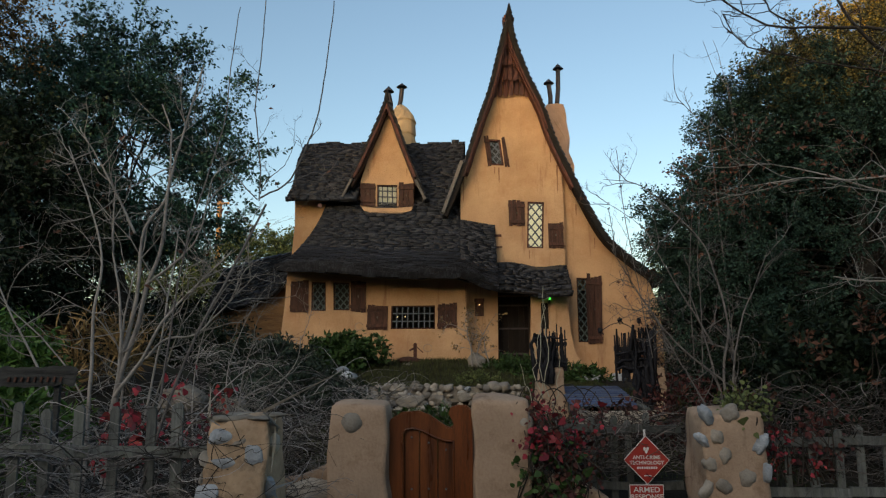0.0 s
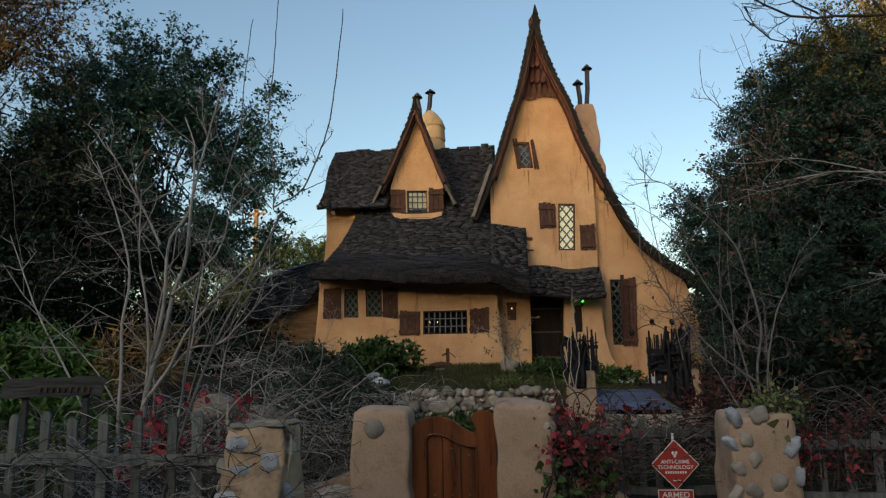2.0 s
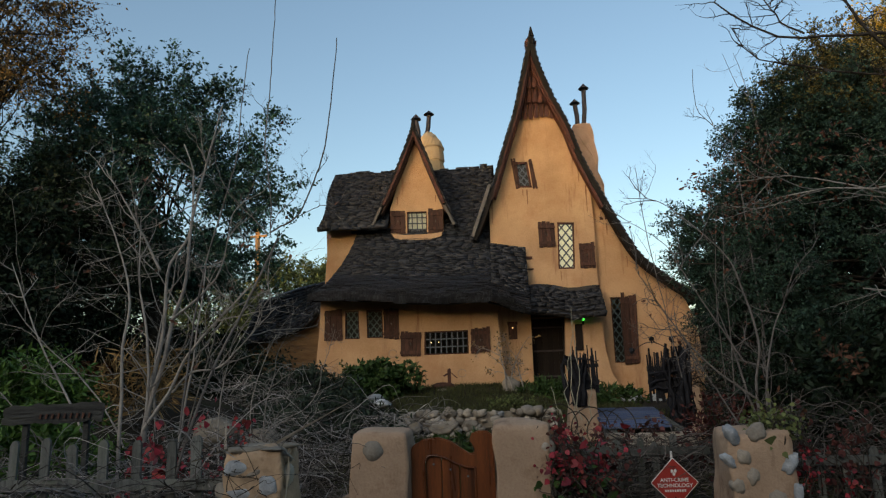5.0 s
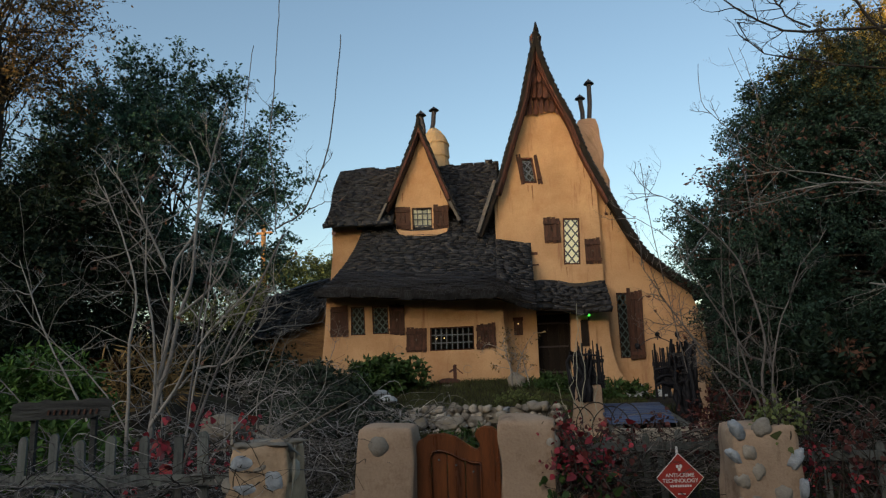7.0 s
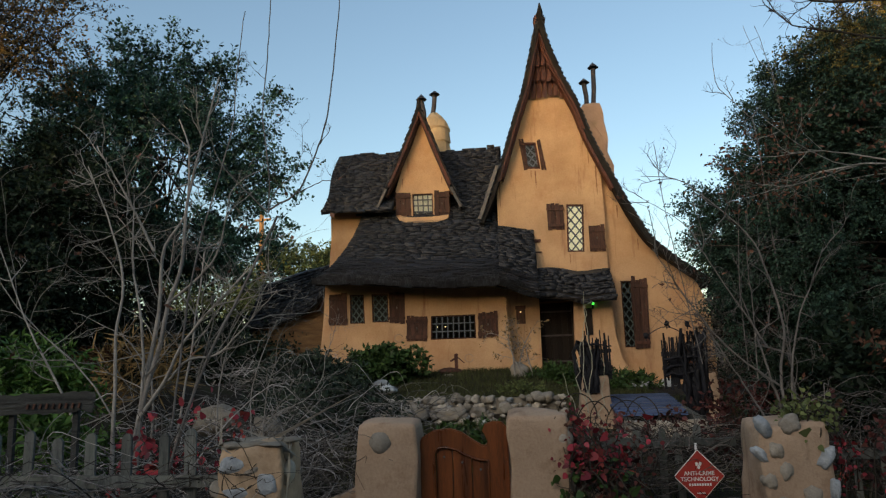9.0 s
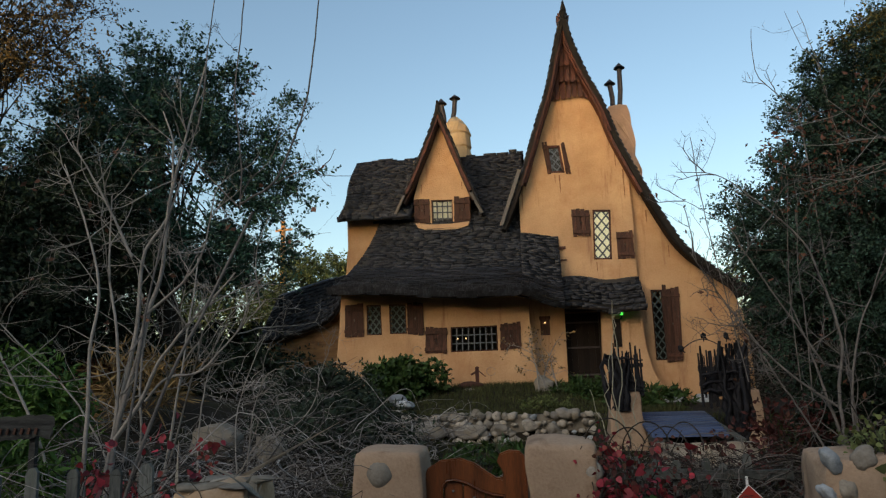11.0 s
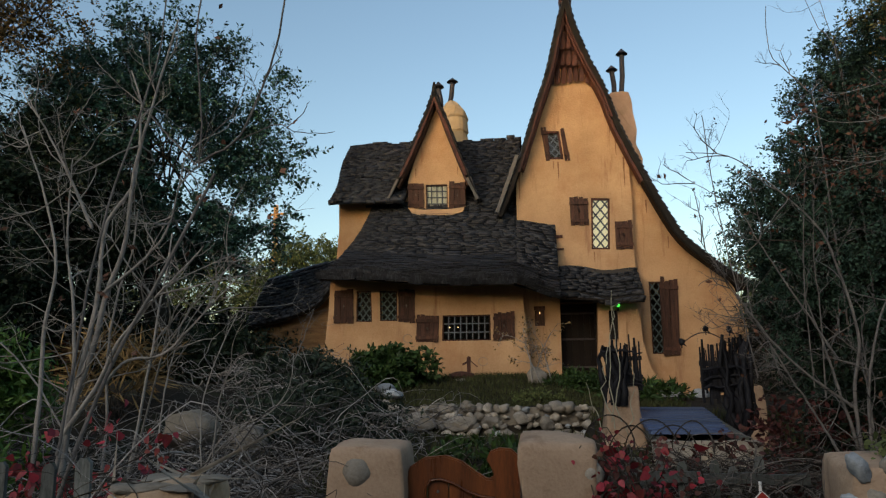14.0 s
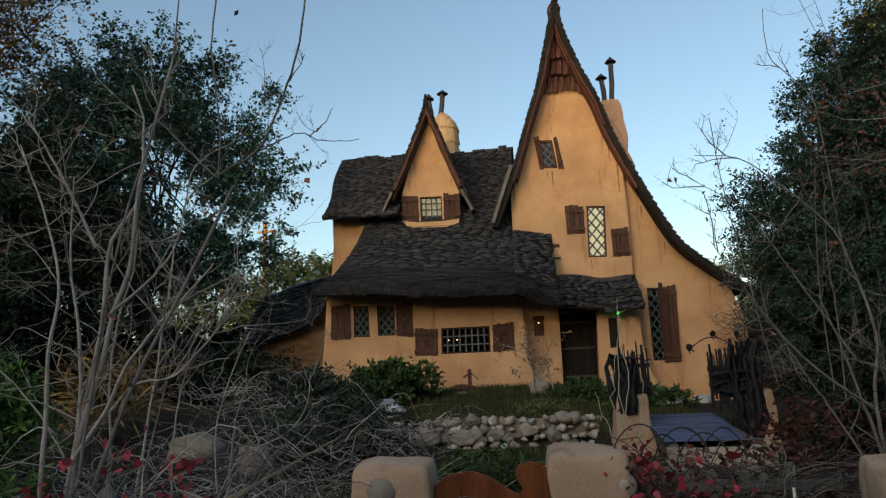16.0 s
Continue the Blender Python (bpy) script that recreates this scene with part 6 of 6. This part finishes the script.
def bare_shrub(name, label, base, stems, depth, seed, r=0.03, wild=0.5, leaf=None, leaf_n=2, leaf_share=0.3):
    s = thing(name, label, "shrub", at=base)
    g = np.random.default_rng(seed)
    tips, twigs = [], Tubes(4)
    for q in stems:
        main = Tubes(6)
        b = np.array(base) + g.normal(0, 0.12, 3) * (1, 1, 0)
        d = np.array(q) - b
        grow(main, twigs, b, d, np.linalg.norm(d), r * g.uniform(0.7, 1.2), depth, g, tips, wild, 0.0)
        if main.v:
            hang(main.make("stem", BARK, s), base)
    tagged(hang(twigs.make("brushwood", BARK, s), base), kind="stuff")
    if leaf:
        pick = np.array([t for t in tips if g.uniform() < leaf_share])
        hang(leaves("dry_leaves", pick, 0.03, leaf_n, 0.035, leaf, s, seed + 2), base)
    return s


def stem_shrub(name, label, base, y, lines, seed, bark, twig=0.5, count=7, leaf=None, leaf_share=0.05, category="shrub"):
    """A leafless shrub: bent stems that swell to the foot, each given by a few (x, z) places, with side twigs that branch again."""
    sh = thing(name, label, category, at=base)
    g = np.random.default_rng(seed)
    twigs, tips = Tubes(4), []
    for pts, r0, r1 in lines:
        line = [(x, y, z) for x, z in pts]
        n = 5 * len(line)
        path = np.array([curve_at(line, i / n) for i in range(n + 1)])
        path[:, 1] += 0.12 * g.normal() * np.linspace(0, 1, n + 1) * len(pts) / 4
        path += g.normal(0, 0.0025, path.shape)
        tb = Tubes(7)
        tb.add(path, r0 * 0.88, r1 * 0.9)
        hang(tb.make("stem", bark, sh), base)
        for k in range(count):
            i = g.integers(n // 4, n)
            d = path[i + 1] - path[i]
            d = d / (np.linalg.norm(d) + 1e-9) * 0.7 + g.normal(0, 0.75, 3)
            grow(twigs, twigs, path[i], d, twig * g.uniform(0.5, 1.4), min(0.0075, r0 * 0.45), 2, g, tips, 0.8, 0.25)
    tagged(hang(twigs.make("brushwood", bark, sh), base), kind="stuff")
    if leaf:
        pick = np.array([t for t in tips if g.uniform() < leaf_share])
        hang(leaves("dry_leaves", pick, 0.03, 2, 0.035, leaf, sh, seed + 2), base)
    return sh


stem_shrub("bare_shrub", "leafless pale-grey multi-stemmed shrub behind the fence", (-3.66, 7.2, 0.1), 7.2, (
    (((-3.64, 0.1), (-3.59, 1.32), (-3.42, 2.0), (-3.36, 2.4), (-3.24, 2.8), (-3.2, 3.5), (-3.08, 4.1), (-2.9, 4.9)), 0.040, 0.008),
    (((-3.68, 0.1), (-3.63, 1.29), (-3.5, 2.27), (-3.49, 3.0), (-3.28, 3.4), (-3.28, 4.1), (-3.42, 4.5)), 0.038, 0.008),
    (((-3.5, 2.95), (-3.83, 3.56), (-4.2, 4.15)), 0.018, 0.006),
    (((-3.36, 2.38), (-3.02, 2.65), (-2.8, 2.95), (-2.7, 3.5)), 0.018, 0.005),
    (((-3.60, 1.25), (-3.3, 1.62), (-3.12, 1.95), (-2.81, 2.28), (-2.35, 2.7)), 0.026, 0.006),
    (((-3.3, 1.62), (-3.1, 1.82), (-2.81, 1.86), (-2.56, 2.08), (-2.17, 2.49)), 0.016, 0.005),
    (((-3.86, 0.1), (-3.91, 1.54), (-3.95, 2.1), (-3.92, 2.69), (-4.14, 3.36), (-4.44, 4.0)), 0.030, 0.006),
    (((-3.66, 0.9), (-3.58, 1.59), (-3.65, 2.3), (-3.76, 2.8), (-3.8, 3.6)), 0.024, 0.006),
    (((-3.9, 0.1), (-4.3, 1.3), (-4.8, 2.2), (-5.2, 3.1)), 0.022, 0.005),
    (((-3.9, 0.1), (-4.5, 1.0), (-5.2, 1.8), (-5.5, 2.2)), 0.016, 0.004)), 81, BARK, 0.6, 8, LEAF_BROWN, 0.03)
stem_shrub("bare_shrub", "low arching bare canes beside the gate pillar", (-2.3, 7.2, 0.2), 7.2, (
    (((-2.35, 0.2), (-2.26, 1.2), (-2.19, 1.59), (-2.06, 1.83), (-1.93, 1.86)), 0.012, 0.004),
    (((-2.6, 0.3), (-2.3, 1.15), (-1.87, 1.4), (-1.71, 1.61), (-1.68, 1.85)), 0.011, 0.004),
    (((-2.7, 0.3), (-2.8, 1.2), (-2.72, 1.9), (-2.5, 2.3)), 0.012, 0.004),
    (((-2.3, 0.2), (-2.45, 1.2), (-2.4, 1.7), (-2.2, 2.2)), 0.010, 0.004)), 83, BARK, 0.4, 6)
bare_shrub("bare_shrub", "thin leafless grey shrub on the moat bank", (-4.4, 9.2, 0.3),
           ((-5.8, 9.3, 3.4), (-4.6, 9.4, 3.6), (-3.6, 9.2, 3.3), (-2.9, 9.2, 2.9)), 3, 84, 0.016, 0.9, LEAF_BROWN, 2, 0.04)
stem_shrub("bare_shrub", "tall bare shrub with long whip-like shoots above the fence", (-2.5, 5.3, 0.3), 5.3, (
    (((-2.5, 0.3), (-2.2, 1.5), (-1.81, 2.4), (-1.6, 2.86)), 0.014, 0.010),
    (((-1.6, 2.86), (-1.37, 2.98), (-1.24, 3.21), (-1.13, 3.49), (-1.05, 3.95), (-0.99, 4.4)), 0.0085, 0.004),
    (((-1.6, 2.84), (-1.60, 3.13), (-1.66, 3.63), (-1.63, 4.11), (-1.60, 4.97)), 0.006, 0.004),
    (((-2.3, 1.3), (-2.2, 2.4), (-2.03, 3.15), (-1.93, 3.56), (-1.91, 4.08), (-1.86, 4.56)), 0.010, 0.0035),
    (((-1.61, 2.85), (-1.81, 3.05), (-1.99, 3.26), (-2.1, 3.5)), 0.006, 0.003),
    (((-1.59, 2.9), (-1.53, 3.01), (-1.39, 3.12), (-1.3, 3.3)), 0.005, 0.002),
    (((-1.37, 2.98), (-1.17, 3.07), (-1.04, 3.02), (-0.85, 3.02)), 0.0045, 0.002),
    (((-1.1, 3.04), (-1.02, 3.1), (-0.97, 3.18)), 0.004, 0.002)), 82, BARK_MID, 0.18, 2)
stem_shrub("bare_shrub", "leafless grey shrub before the sweeping roof", (3.55, 9.5, 0.2), 9.5, (
    (((3.58, 0.2), (3.46, 1.06), (3.39, 1.39), (3.29, 1.95), (3.15, 2.5)), 0.030, 0.006),
    (((3.52, 0.4), (3.47, 1.39), (3.57, 2.0), (3.44, 2.7), (3.26, 3.2), (2.72, 3.77), (2.4, 4.0), (1.97, 4.06)), 0.026, 0.004),
    (((3.6, 0.3), (3.58, 1.39), (3.74, 2.15), (3.88, 2.46), (4.1, 3.0)), 0.024, 0.005),
    (((3.66, 0.3), (3.65, 1.17), (3.66, 1.64), (3.69, 2.2)), 0.022, 0.006),
    (((3.46, 1.3), (2.99, 1.68), (2.69, 2.02), (2.35, 2.55), (2.04, 3.1)), 0.018, 0.004),
    (((3.4, 0.6), (3.07, 1.26), (2.83, 1.71), (2.6, 2.17), (2.32, 2.61)), 0.016, 0.004),
    (((3.35, 1.8), (2.87, 2.67), (2.66, 3.07), (2.47, 3.41), (1.92, 3.81)), 0.014, 0.003),
    (((2.55, 1.6), (2.41, 2.52), (2.32, 3.11), (2.24, 3.72), (2.19, 4.5)), 0.008, 0.005),
    (((3.2, 1.4), (3.24, 2.25), (3.24, 2.92), (3.31, 3.5)), 0.010, 0.004),
    (((3.1, 1.5), (3.1, 2.7), (3.22, 3.9)), 0.008, 0.004)), 85, BARK_MID, 0.55, 9, LEAF_BROWN, 0.03)
stem_shrub("bare_shrub", "bare twigs standing out of the evergreen crown", (4.3, 12.0, 0.5), 12.0, (
    (((4.6, 0.6), (4.5, 2.6), (4.33, 5.29), (4.25, 5.55), (3.96, 5.90), (3.77, 6.12), (3.73, 6.49), (3.75, 6.87)), 0.020, 0.005),
    (((4.9, 0.6), (4.95, 3.0), (4.85, 6.22), (4.66, 6.64), (4.53, 7.04), (4.45, 7.35)), 0.018, 0.004),
    (((4.95, 4.6), (4.85, 6.22), (4.76, 6.67), (4.70, 7.03), (4.62, 7.32)), 0.008, 0.004)), 86, BARK_MID, 0.4, 7)
bare_shrub("bare_shrub", "leafless twiggy shrub beside the porch", (0.35, 18.4, 1.4), ((0.1, 18.4, 2.5), (0.5, 18.4, 2.6), (0.75, 18.5, 2.4), (0.3, 18.3, 2.3)), 3, 87, 0.022, 0.7, LEAF_TAN, 3, 0.35)

# bare tree at the side, its limbs reaching over with dry brown leaves
base = (6.4, 7.0, 0.0)
side_tree = thing("bare_tree", "pale bare tree with limp brown leaves reaching across", "tree", at=base)
g = np.random.default_rng(91)
tb, tw, tips = Tubes(8), Tubes(4), []
tb.add(bend(base, (6.2, 7.2, 6.5), g, 9, 0.05), 0.16, 0.08)
hang(tb.make("trunk", BARK, side_tree), base)
for p, q in (((6.2, 7.1, 3.6), (3.3, 6.9, 3.45)), ((6.2, 7.1, 2.9), (3.5, 7.2, 2.75)), ((6.2, 7.1, 4.2), (3.7, 7.0, 3.8)), ((6.2, 7.2, 5.0), (3.1, 6.8, 5.35)), ((6.2, 7.1, 2.4), (3.9, 7.0, 2.5))):
    main = Tubes(6)
    d = np.array(q) - np.array(p)
    grow(main, tw, p, d, np.linalg.norm(d), 0.017, 3, g, tips, 0.8, 0.0)
    hang(main.make("limb", BARK, side_tree), base)
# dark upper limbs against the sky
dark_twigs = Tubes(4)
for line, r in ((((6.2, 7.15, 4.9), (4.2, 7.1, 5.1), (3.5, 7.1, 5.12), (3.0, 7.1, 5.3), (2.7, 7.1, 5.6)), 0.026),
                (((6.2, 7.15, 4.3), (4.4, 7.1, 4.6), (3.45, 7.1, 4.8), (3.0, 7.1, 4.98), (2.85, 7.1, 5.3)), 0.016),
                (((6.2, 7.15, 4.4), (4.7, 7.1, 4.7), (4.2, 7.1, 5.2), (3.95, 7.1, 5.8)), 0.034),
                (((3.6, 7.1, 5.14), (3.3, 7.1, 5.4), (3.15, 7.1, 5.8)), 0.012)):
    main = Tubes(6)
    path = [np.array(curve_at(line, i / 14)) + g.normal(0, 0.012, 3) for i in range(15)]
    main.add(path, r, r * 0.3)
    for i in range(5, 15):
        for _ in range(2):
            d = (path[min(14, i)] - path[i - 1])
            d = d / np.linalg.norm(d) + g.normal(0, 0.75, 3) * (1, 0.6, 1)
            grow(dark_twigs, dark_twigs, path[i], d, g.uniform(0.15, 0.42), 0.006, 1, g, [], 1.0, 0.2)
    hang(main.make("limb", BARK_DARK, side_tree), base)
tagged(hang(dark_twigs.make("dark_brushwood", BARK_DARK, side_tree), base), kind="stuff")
tagged(hang(tw.make("brushwood", BARK, side_tree), base), kind="stuff")
pick = np.array([t for t in tips if 3.2 < t[2] < 4.4 and g.uniform() < 0.8])
hang(leaves("dry_leaves", pick, 0.09, 14, 0.023, LEAF_BROWN, side_tree, 93, 2.2), base)


def tangle(name, label, box_lo, box_hi, n, seed, mat=TWIG, r=0.005, length=0.9, rise=1.0):
    """A thicket of thin dry stems."""
    g = np.random.default_rng(seed)
    tb = Tubes(3)
    lo, hi = np.array(box_lo), np.array(box_hi)
    for k in range(n):
        p = g.uniform(lo, hi)
        p[2] = lo[2] + (hi[2] - lo[2]) * g.uniform(0, 1) ** 1.4
        a = g.uniform(0, 2 * math.pi)
        d = np.array([math.cos(a), math.sin(a) * 0.6, g.uniform(-0.25, 0.55) * rise]) * length * g.uniform(0.4, 1.2)
        line = bend(p, p + d, g, 11, 0.42 * min(1.0, 0.5 + rise), g.uniform(-0.1, 0.25) * rise)
        for _ in range(3):
            line[1:-1] = 0.25 * line[:-2] + 0.5 * line[1:-1] + 0.25 * line[2:]
        tb.add(line, r * g.uniform(0.6, 1.6), r * 0.4)
    return tagged(tb.make(name, mat), label, "vines", kind="stuff")


tangle("dry_vines", "grey dry vines tangled over the picket fence", (-6.6, 5.2, 0.5), (-2.0, 5.7, 1.0), 260, 101, r=0.0042, rise=0.5)
tangle("dry_vines", "pale dry vines wound along the fence rail", (-6.6, 5.16, 0.84), (-2.0, 5.30, 0.98), 170, 109, r=0.0045, length=1.1, rise=0.15)
tangle("dry_vines", "dry vines hanging below the fence rail", (-6.6, 5.18, 0.2), (-2.0, 5.32, 0.8), 150, 110, r=0.004, length=0.8, rise=0.6)
tangle("dry_brush", "thicket of dry grey stems behind the fence", (-6.5, 6.0, 0.1), (-1.5, 8.8, 1.0), 900, 102, r=0.0055, rise=0.7)
tangle("dry_brush", "thicket of dry grey-violet stems on the moat bank", (-5.5, 9.0, 0.2), (-1.2, 14.5, 1.15), 800, 103, TWIG, 0.0058, 1.1, 0.8)
tangle("dry_brush", "dry stems beside the gate pillar", (-2.3, 6.7, 0.1), (-1.75, 8.2, 1.0), 320, 104, TWIG_BROWN, 0.0045)
tangle("dry_vines", "dry vines heaped on the fence beside the creeper", (0.75, 7.5, 0.4), (2.4, 8.4, 0.98), 520, 105, TWIG_BROWN, 0.0042, 0.7, 0.4)
tangle("dry_vines", "dry vines heaped on the fence beyond the rubble pillar", (2.8, 7.0, 0.4), (6.2, 8.4, 1.22), 800, 106, TWIG_BROWN, 0.0042, 0.8, 0.6)
tangle("dry_brush", "dry brush below the bridge", (0.4, 9.0, 0.3), (4.6, 11.4, 0.55), 600, 107, TWIG_BROWN, 0.005, 0.8, 0.5)
tangle("dry_brush", "dry brush below the side wing", (-6.6, 14.5, 1.0), (-3.8, 19.0, 1.8), 700, 108, r=0.008, length=1.0)


tangle("dry_brush", "dry brown brush against the end of the sweeping wall", (5.5, 20.2, 0.9), (6.9, 20.9, 3.3), 700, 119, TWIG_BROWN, 0.008, 0.8, 1.0)


def creeper(label, lo, hi, n, per, seed, size=0.05, mat=LEAF_RED):
    g = np.random.default_rng(seed)
    base = ((lo[0] + hi[0]) / 2, (lo[1] + hi[1]) / 2, 0)
    t = thing("creeper", label, "creeper", at=base)
    tb, cs = Tubes(4), []
    for k in range(n):
        p = np.array([g.uniform(lo[0], hi[0]), g.uniform(lo[1], hi[1]), lo[2]])
        q = np.array([g.uniform(lo[0], hi[0]), g.uniform(lo[1], hi[1]), g.uniform(lo[2] + 0.3 * (hi[2] - lo[2]), hi[2])])
        line = bend(p, q, g, 8, 0.2, 0.05)
        tb.add(line, 0.008, 0.003)
        cs += [line[g.integers(2, 8)] for _ in range(3)]
    hang(tb.make("vines", BARK_DARK, t), base)
    hang(broad_leaves("red_leaves" if mat is LEAF_RED else "foliage", np.array(cs), 0.055, per, size, mat, t, seed + 1), base)


creeper("crimson creeper climbing over the gate pillar and fence", (0.5, 6.8, 0.55), (1.35, 7.4, 1.30), 26, 3, 111, 0.046)
creeper("dull maroon and brown creeper hanging on the gate pillar", (0.5, 6.85, 0.2), (1.35, 7.4, 1.2), 40, 6, 117, 0.036, LEAF_MAROON)
creeper("green creeper leaves hanging beside the gate pillar", (0.45, 6.8, 0.15), (1.2, 7.2, 0.8), 16, 4, 112, 0.06, LEAF_GREEN)
creeper("sparse crimson creeper in the dry brush behind the fence", (-3.1, 5.6, 0.7), (-1.9, 6.2, 1.42), 16, 5, 113, 0.046)
creeper("red creeper leaves beyond the rubble pillar", (2.85, 6.9, 0.4), (3.5, 7.3, 1.15), 9, 3, 114, 0.042)
creeper("dull maroon creeper beyond the rubble pillar", (2.8, 6.95, 0.4), (3.8, 7.5, 1.3), 20, 4, 118, 0.045, LEAF_MAROON)
creeper("dull red and brown creeper behind the warning sign", (1.2, 7.9, 0.6), (3.0, 8.4, 1.12), 20, 5, 115, 0.045, LEAF_MAROON)
creeper("yellow-green plant crowning the rubble pillar", (2.5, 6.75, 0.95), (2.95, 7.2, 1.36), 22, 6, 116, 0.035, LEAF_OLIVE)


def grass(name, label, area, n, h, seed, mat=GRASS):
    g = np.random.default_rng(seed)
    x0, x1, y0, y1 = area
    x, y = g.uniform(x0, x1, n), g.uniform(y0, y1, n)
    z = np.array([ground_z(a, b) for a, b in zip(x, y)])
    a = g.uniform(0, 2 * np.pi, n)
    hh = h * g.uniform(0.4, 1.3, n)
    w = 0.012
    dx, dy = np.cos(a) * w, np.sin(a) * w
    lx, ly = g.normal(0, 0.4, n) * hh, g.normal(0, 0.4, n) * hh
    v = np.stack([np.stack([x - dx, y - dy, z - 0.02], -1), np.stack([x + dx, y + dy, z - 0.02], -1), np.stack([x + lx, y + ly, z + hh], -1)], 1).reshape(-1, 3)
    return tagged(array_object(name, v, np.arange(3 * n).reshape(n, 3), mat), label, "grass", kind="stuff")


grass("terrace_grass", "dull uncut grass on the terrace", (-3.4, 3.2, 15.7, 20.1), 16000, 0.11, 121)
grass("moat_grass", "sparse dull grass in the moat garden", (-3.0, 4.5, 8.5, 14.8), 9000, 0.14, 122)

# brick boundary wall in the shade beyond the oak
at = (-12, 19, 1)
bw = thing("boundary_wall", "orange brick boundary wall behind the bare shrubs", "wall", at=at)
bm = bmesh.new()
bar(bm, (-16.5, 19.3, 1.7), (-8.6, 19.3, 1.7), 1.9, 0.2)
hang(part("core", bm, MORTAR, bw), at)
bm = bmesh.new()
bar(bm, (0, 0, 0), (0.24, 0, 0), 0.07, 0.1)
me_b = bpy.data.meshes.new("brick")
bmesh.ops.recalc_face_normals(bm, faces=bm.faces)
bm.to_mesh(me_b)
bm.free()
me_b.materials.append(BRICK)
for j in range(12):
    for i in range(25):
        x = -15.0 + i * 0.252 + (0.126 if j % 2 else 0)
        ob = new("brick", me_b)
        ob.parent = bw
        ob.matrix_parent_inverse = Matrix.Translation(-Vector(at))
        ob.location = (x, 19.18, 1.72 + j * 0.078)

# distant telephone pole; the last sun's orange is painted into its wood colour
at = (-16.8, 46.6, 0)
pole = thing("telephone_pole", "distant wooden telephone pole, orange sunlight put into its wood colour", "pole", at=at)
bm = bmesh.new()
bmesh.ops.create_cone(bm, cap_ends=True, segments=10, radius1=0.22, radius2=0.16, depth=13.0, matrix=Matrix.Translation((-16.8, 46.6, 6.5)))
hang(part("shaft", bm, POLEWOOD, pole), at)
bm = bmesh.new()
bar(bm, (-17.3, 46.5, 12.3), (-16.1, 46.5, 12.35), 0.14, 0.12)
hang(part("crossarm", bm, POLEWOOD, pole), at)


# vines across the rubble pillar, and looping vines over the creeper
tangle("dry_vines", "thin dry vines clinging to the rubble pillar", (-1.95, 4.80, 0.3), (-1.4, 4.85, 1.15), 90, 131, BARK_DARK, 0.003, 0.5)
g = np.random.default_rng(133)
loops = thing("vine_loops", "bare looping vine canes above the crimson creeper", "creeper", at=(0.85, 7.2, 0.9))
for k in range(5):
    tb = Tubes(5)
    c, r = np.array([0.75 + 0.16 * k, 7.2 + 0.05 * k, 1.12 + g.uniform(-0.05, 0.08)]), g.uniform(0.12, 0.24)
    a = np.linspace(g.uniform(-0.6, 0.3), g.uniform(3.0, 4.4), 14)
    tb.add(c + np.stack([r * np.cos(a), 0.1 * np.sin(a * 2), r * np.sin(a)], -1), 0.007, 0.004)
    hang(tb.make("cane", BARK_DARK, loops), (0.85, 7.2, 0.9))
stalks = thing("dry_stalks", "pale crooked dry stalks beside the inner gate", "plant", at=(1.45, 12.9, 1.0))
for p, m, q in (((1.42, 12.9, 0.9), (1.35, 12.9, 2.4), (1.62, 12.9, 2.75)), ((1.5, 12.9, 0.9), (1.62, 12.9, 1.9), (1.48, 12.9, 2.95)), ((1.4, 12.85, 0.8), (1.25, 12.9, 1.5), (1.42, 12.9, 2.1)), ((1.6, 12.8, 0.7), (1.8, 12.8, 1.2), (1.72, 12.8, 1.75)), ((1.3, 12.8, 0.6), (1.2, 12.8, 1.0), (1.05, 12.8, 1.5))):
    t = np.linspace(0, 1, 10)[:, None]
    tb = Tubes(5)
    tb.add((1 - t) ** 2 * np.array(p) + 2 * t * (1 - t) * np.array(m) + t * t * np.array(q) + g.normal(0, 0.03, (10, 3)), 0.010, 0.005)
    hang(tb.make("stalk", STALK, stalks), (1.45, 12.9, 1.0))
shrub("moss_tuft", "yellow-green mossy clump on the terrace", (0.3, 16.4, 1.1), (0.3, 16.5, 1.12), (0.7, 0.4, 0.14), 40, 60, 0.025, LEAF_OLIVE, 135, 0.07)
shrub("moss_tuft", "dark green tuft beside the porch steps", (1.3, 18.4, 1.25), (1.3, 18.4, 1.35), (0.8, 0.6, 0.2), 50, 50, 0.03, LEAF_GREEN, 137, 0.09, long=4)

whip = thing("last_leaves", "a few last brown leaves on the whip-like shoots", "leaves", at=(-1.5, 5.3, 3.6))
hang(leaves("leaf", np.array([(-1.56, 5.3, 3.72), (-1.50, 5.3, 3.80), (-1.54, 5.3, 3.62), (-1.46, 5.3, 2.98), (-1.25, 5.3, 3.22), (-1.05, 5.3, 3.1), (-1.12, 5.3, 2.78)]), 0.02, 1, 0.032, LEAF_BROWN, whip, 141, 1.6), (-1.5, 5.3, 3.6))
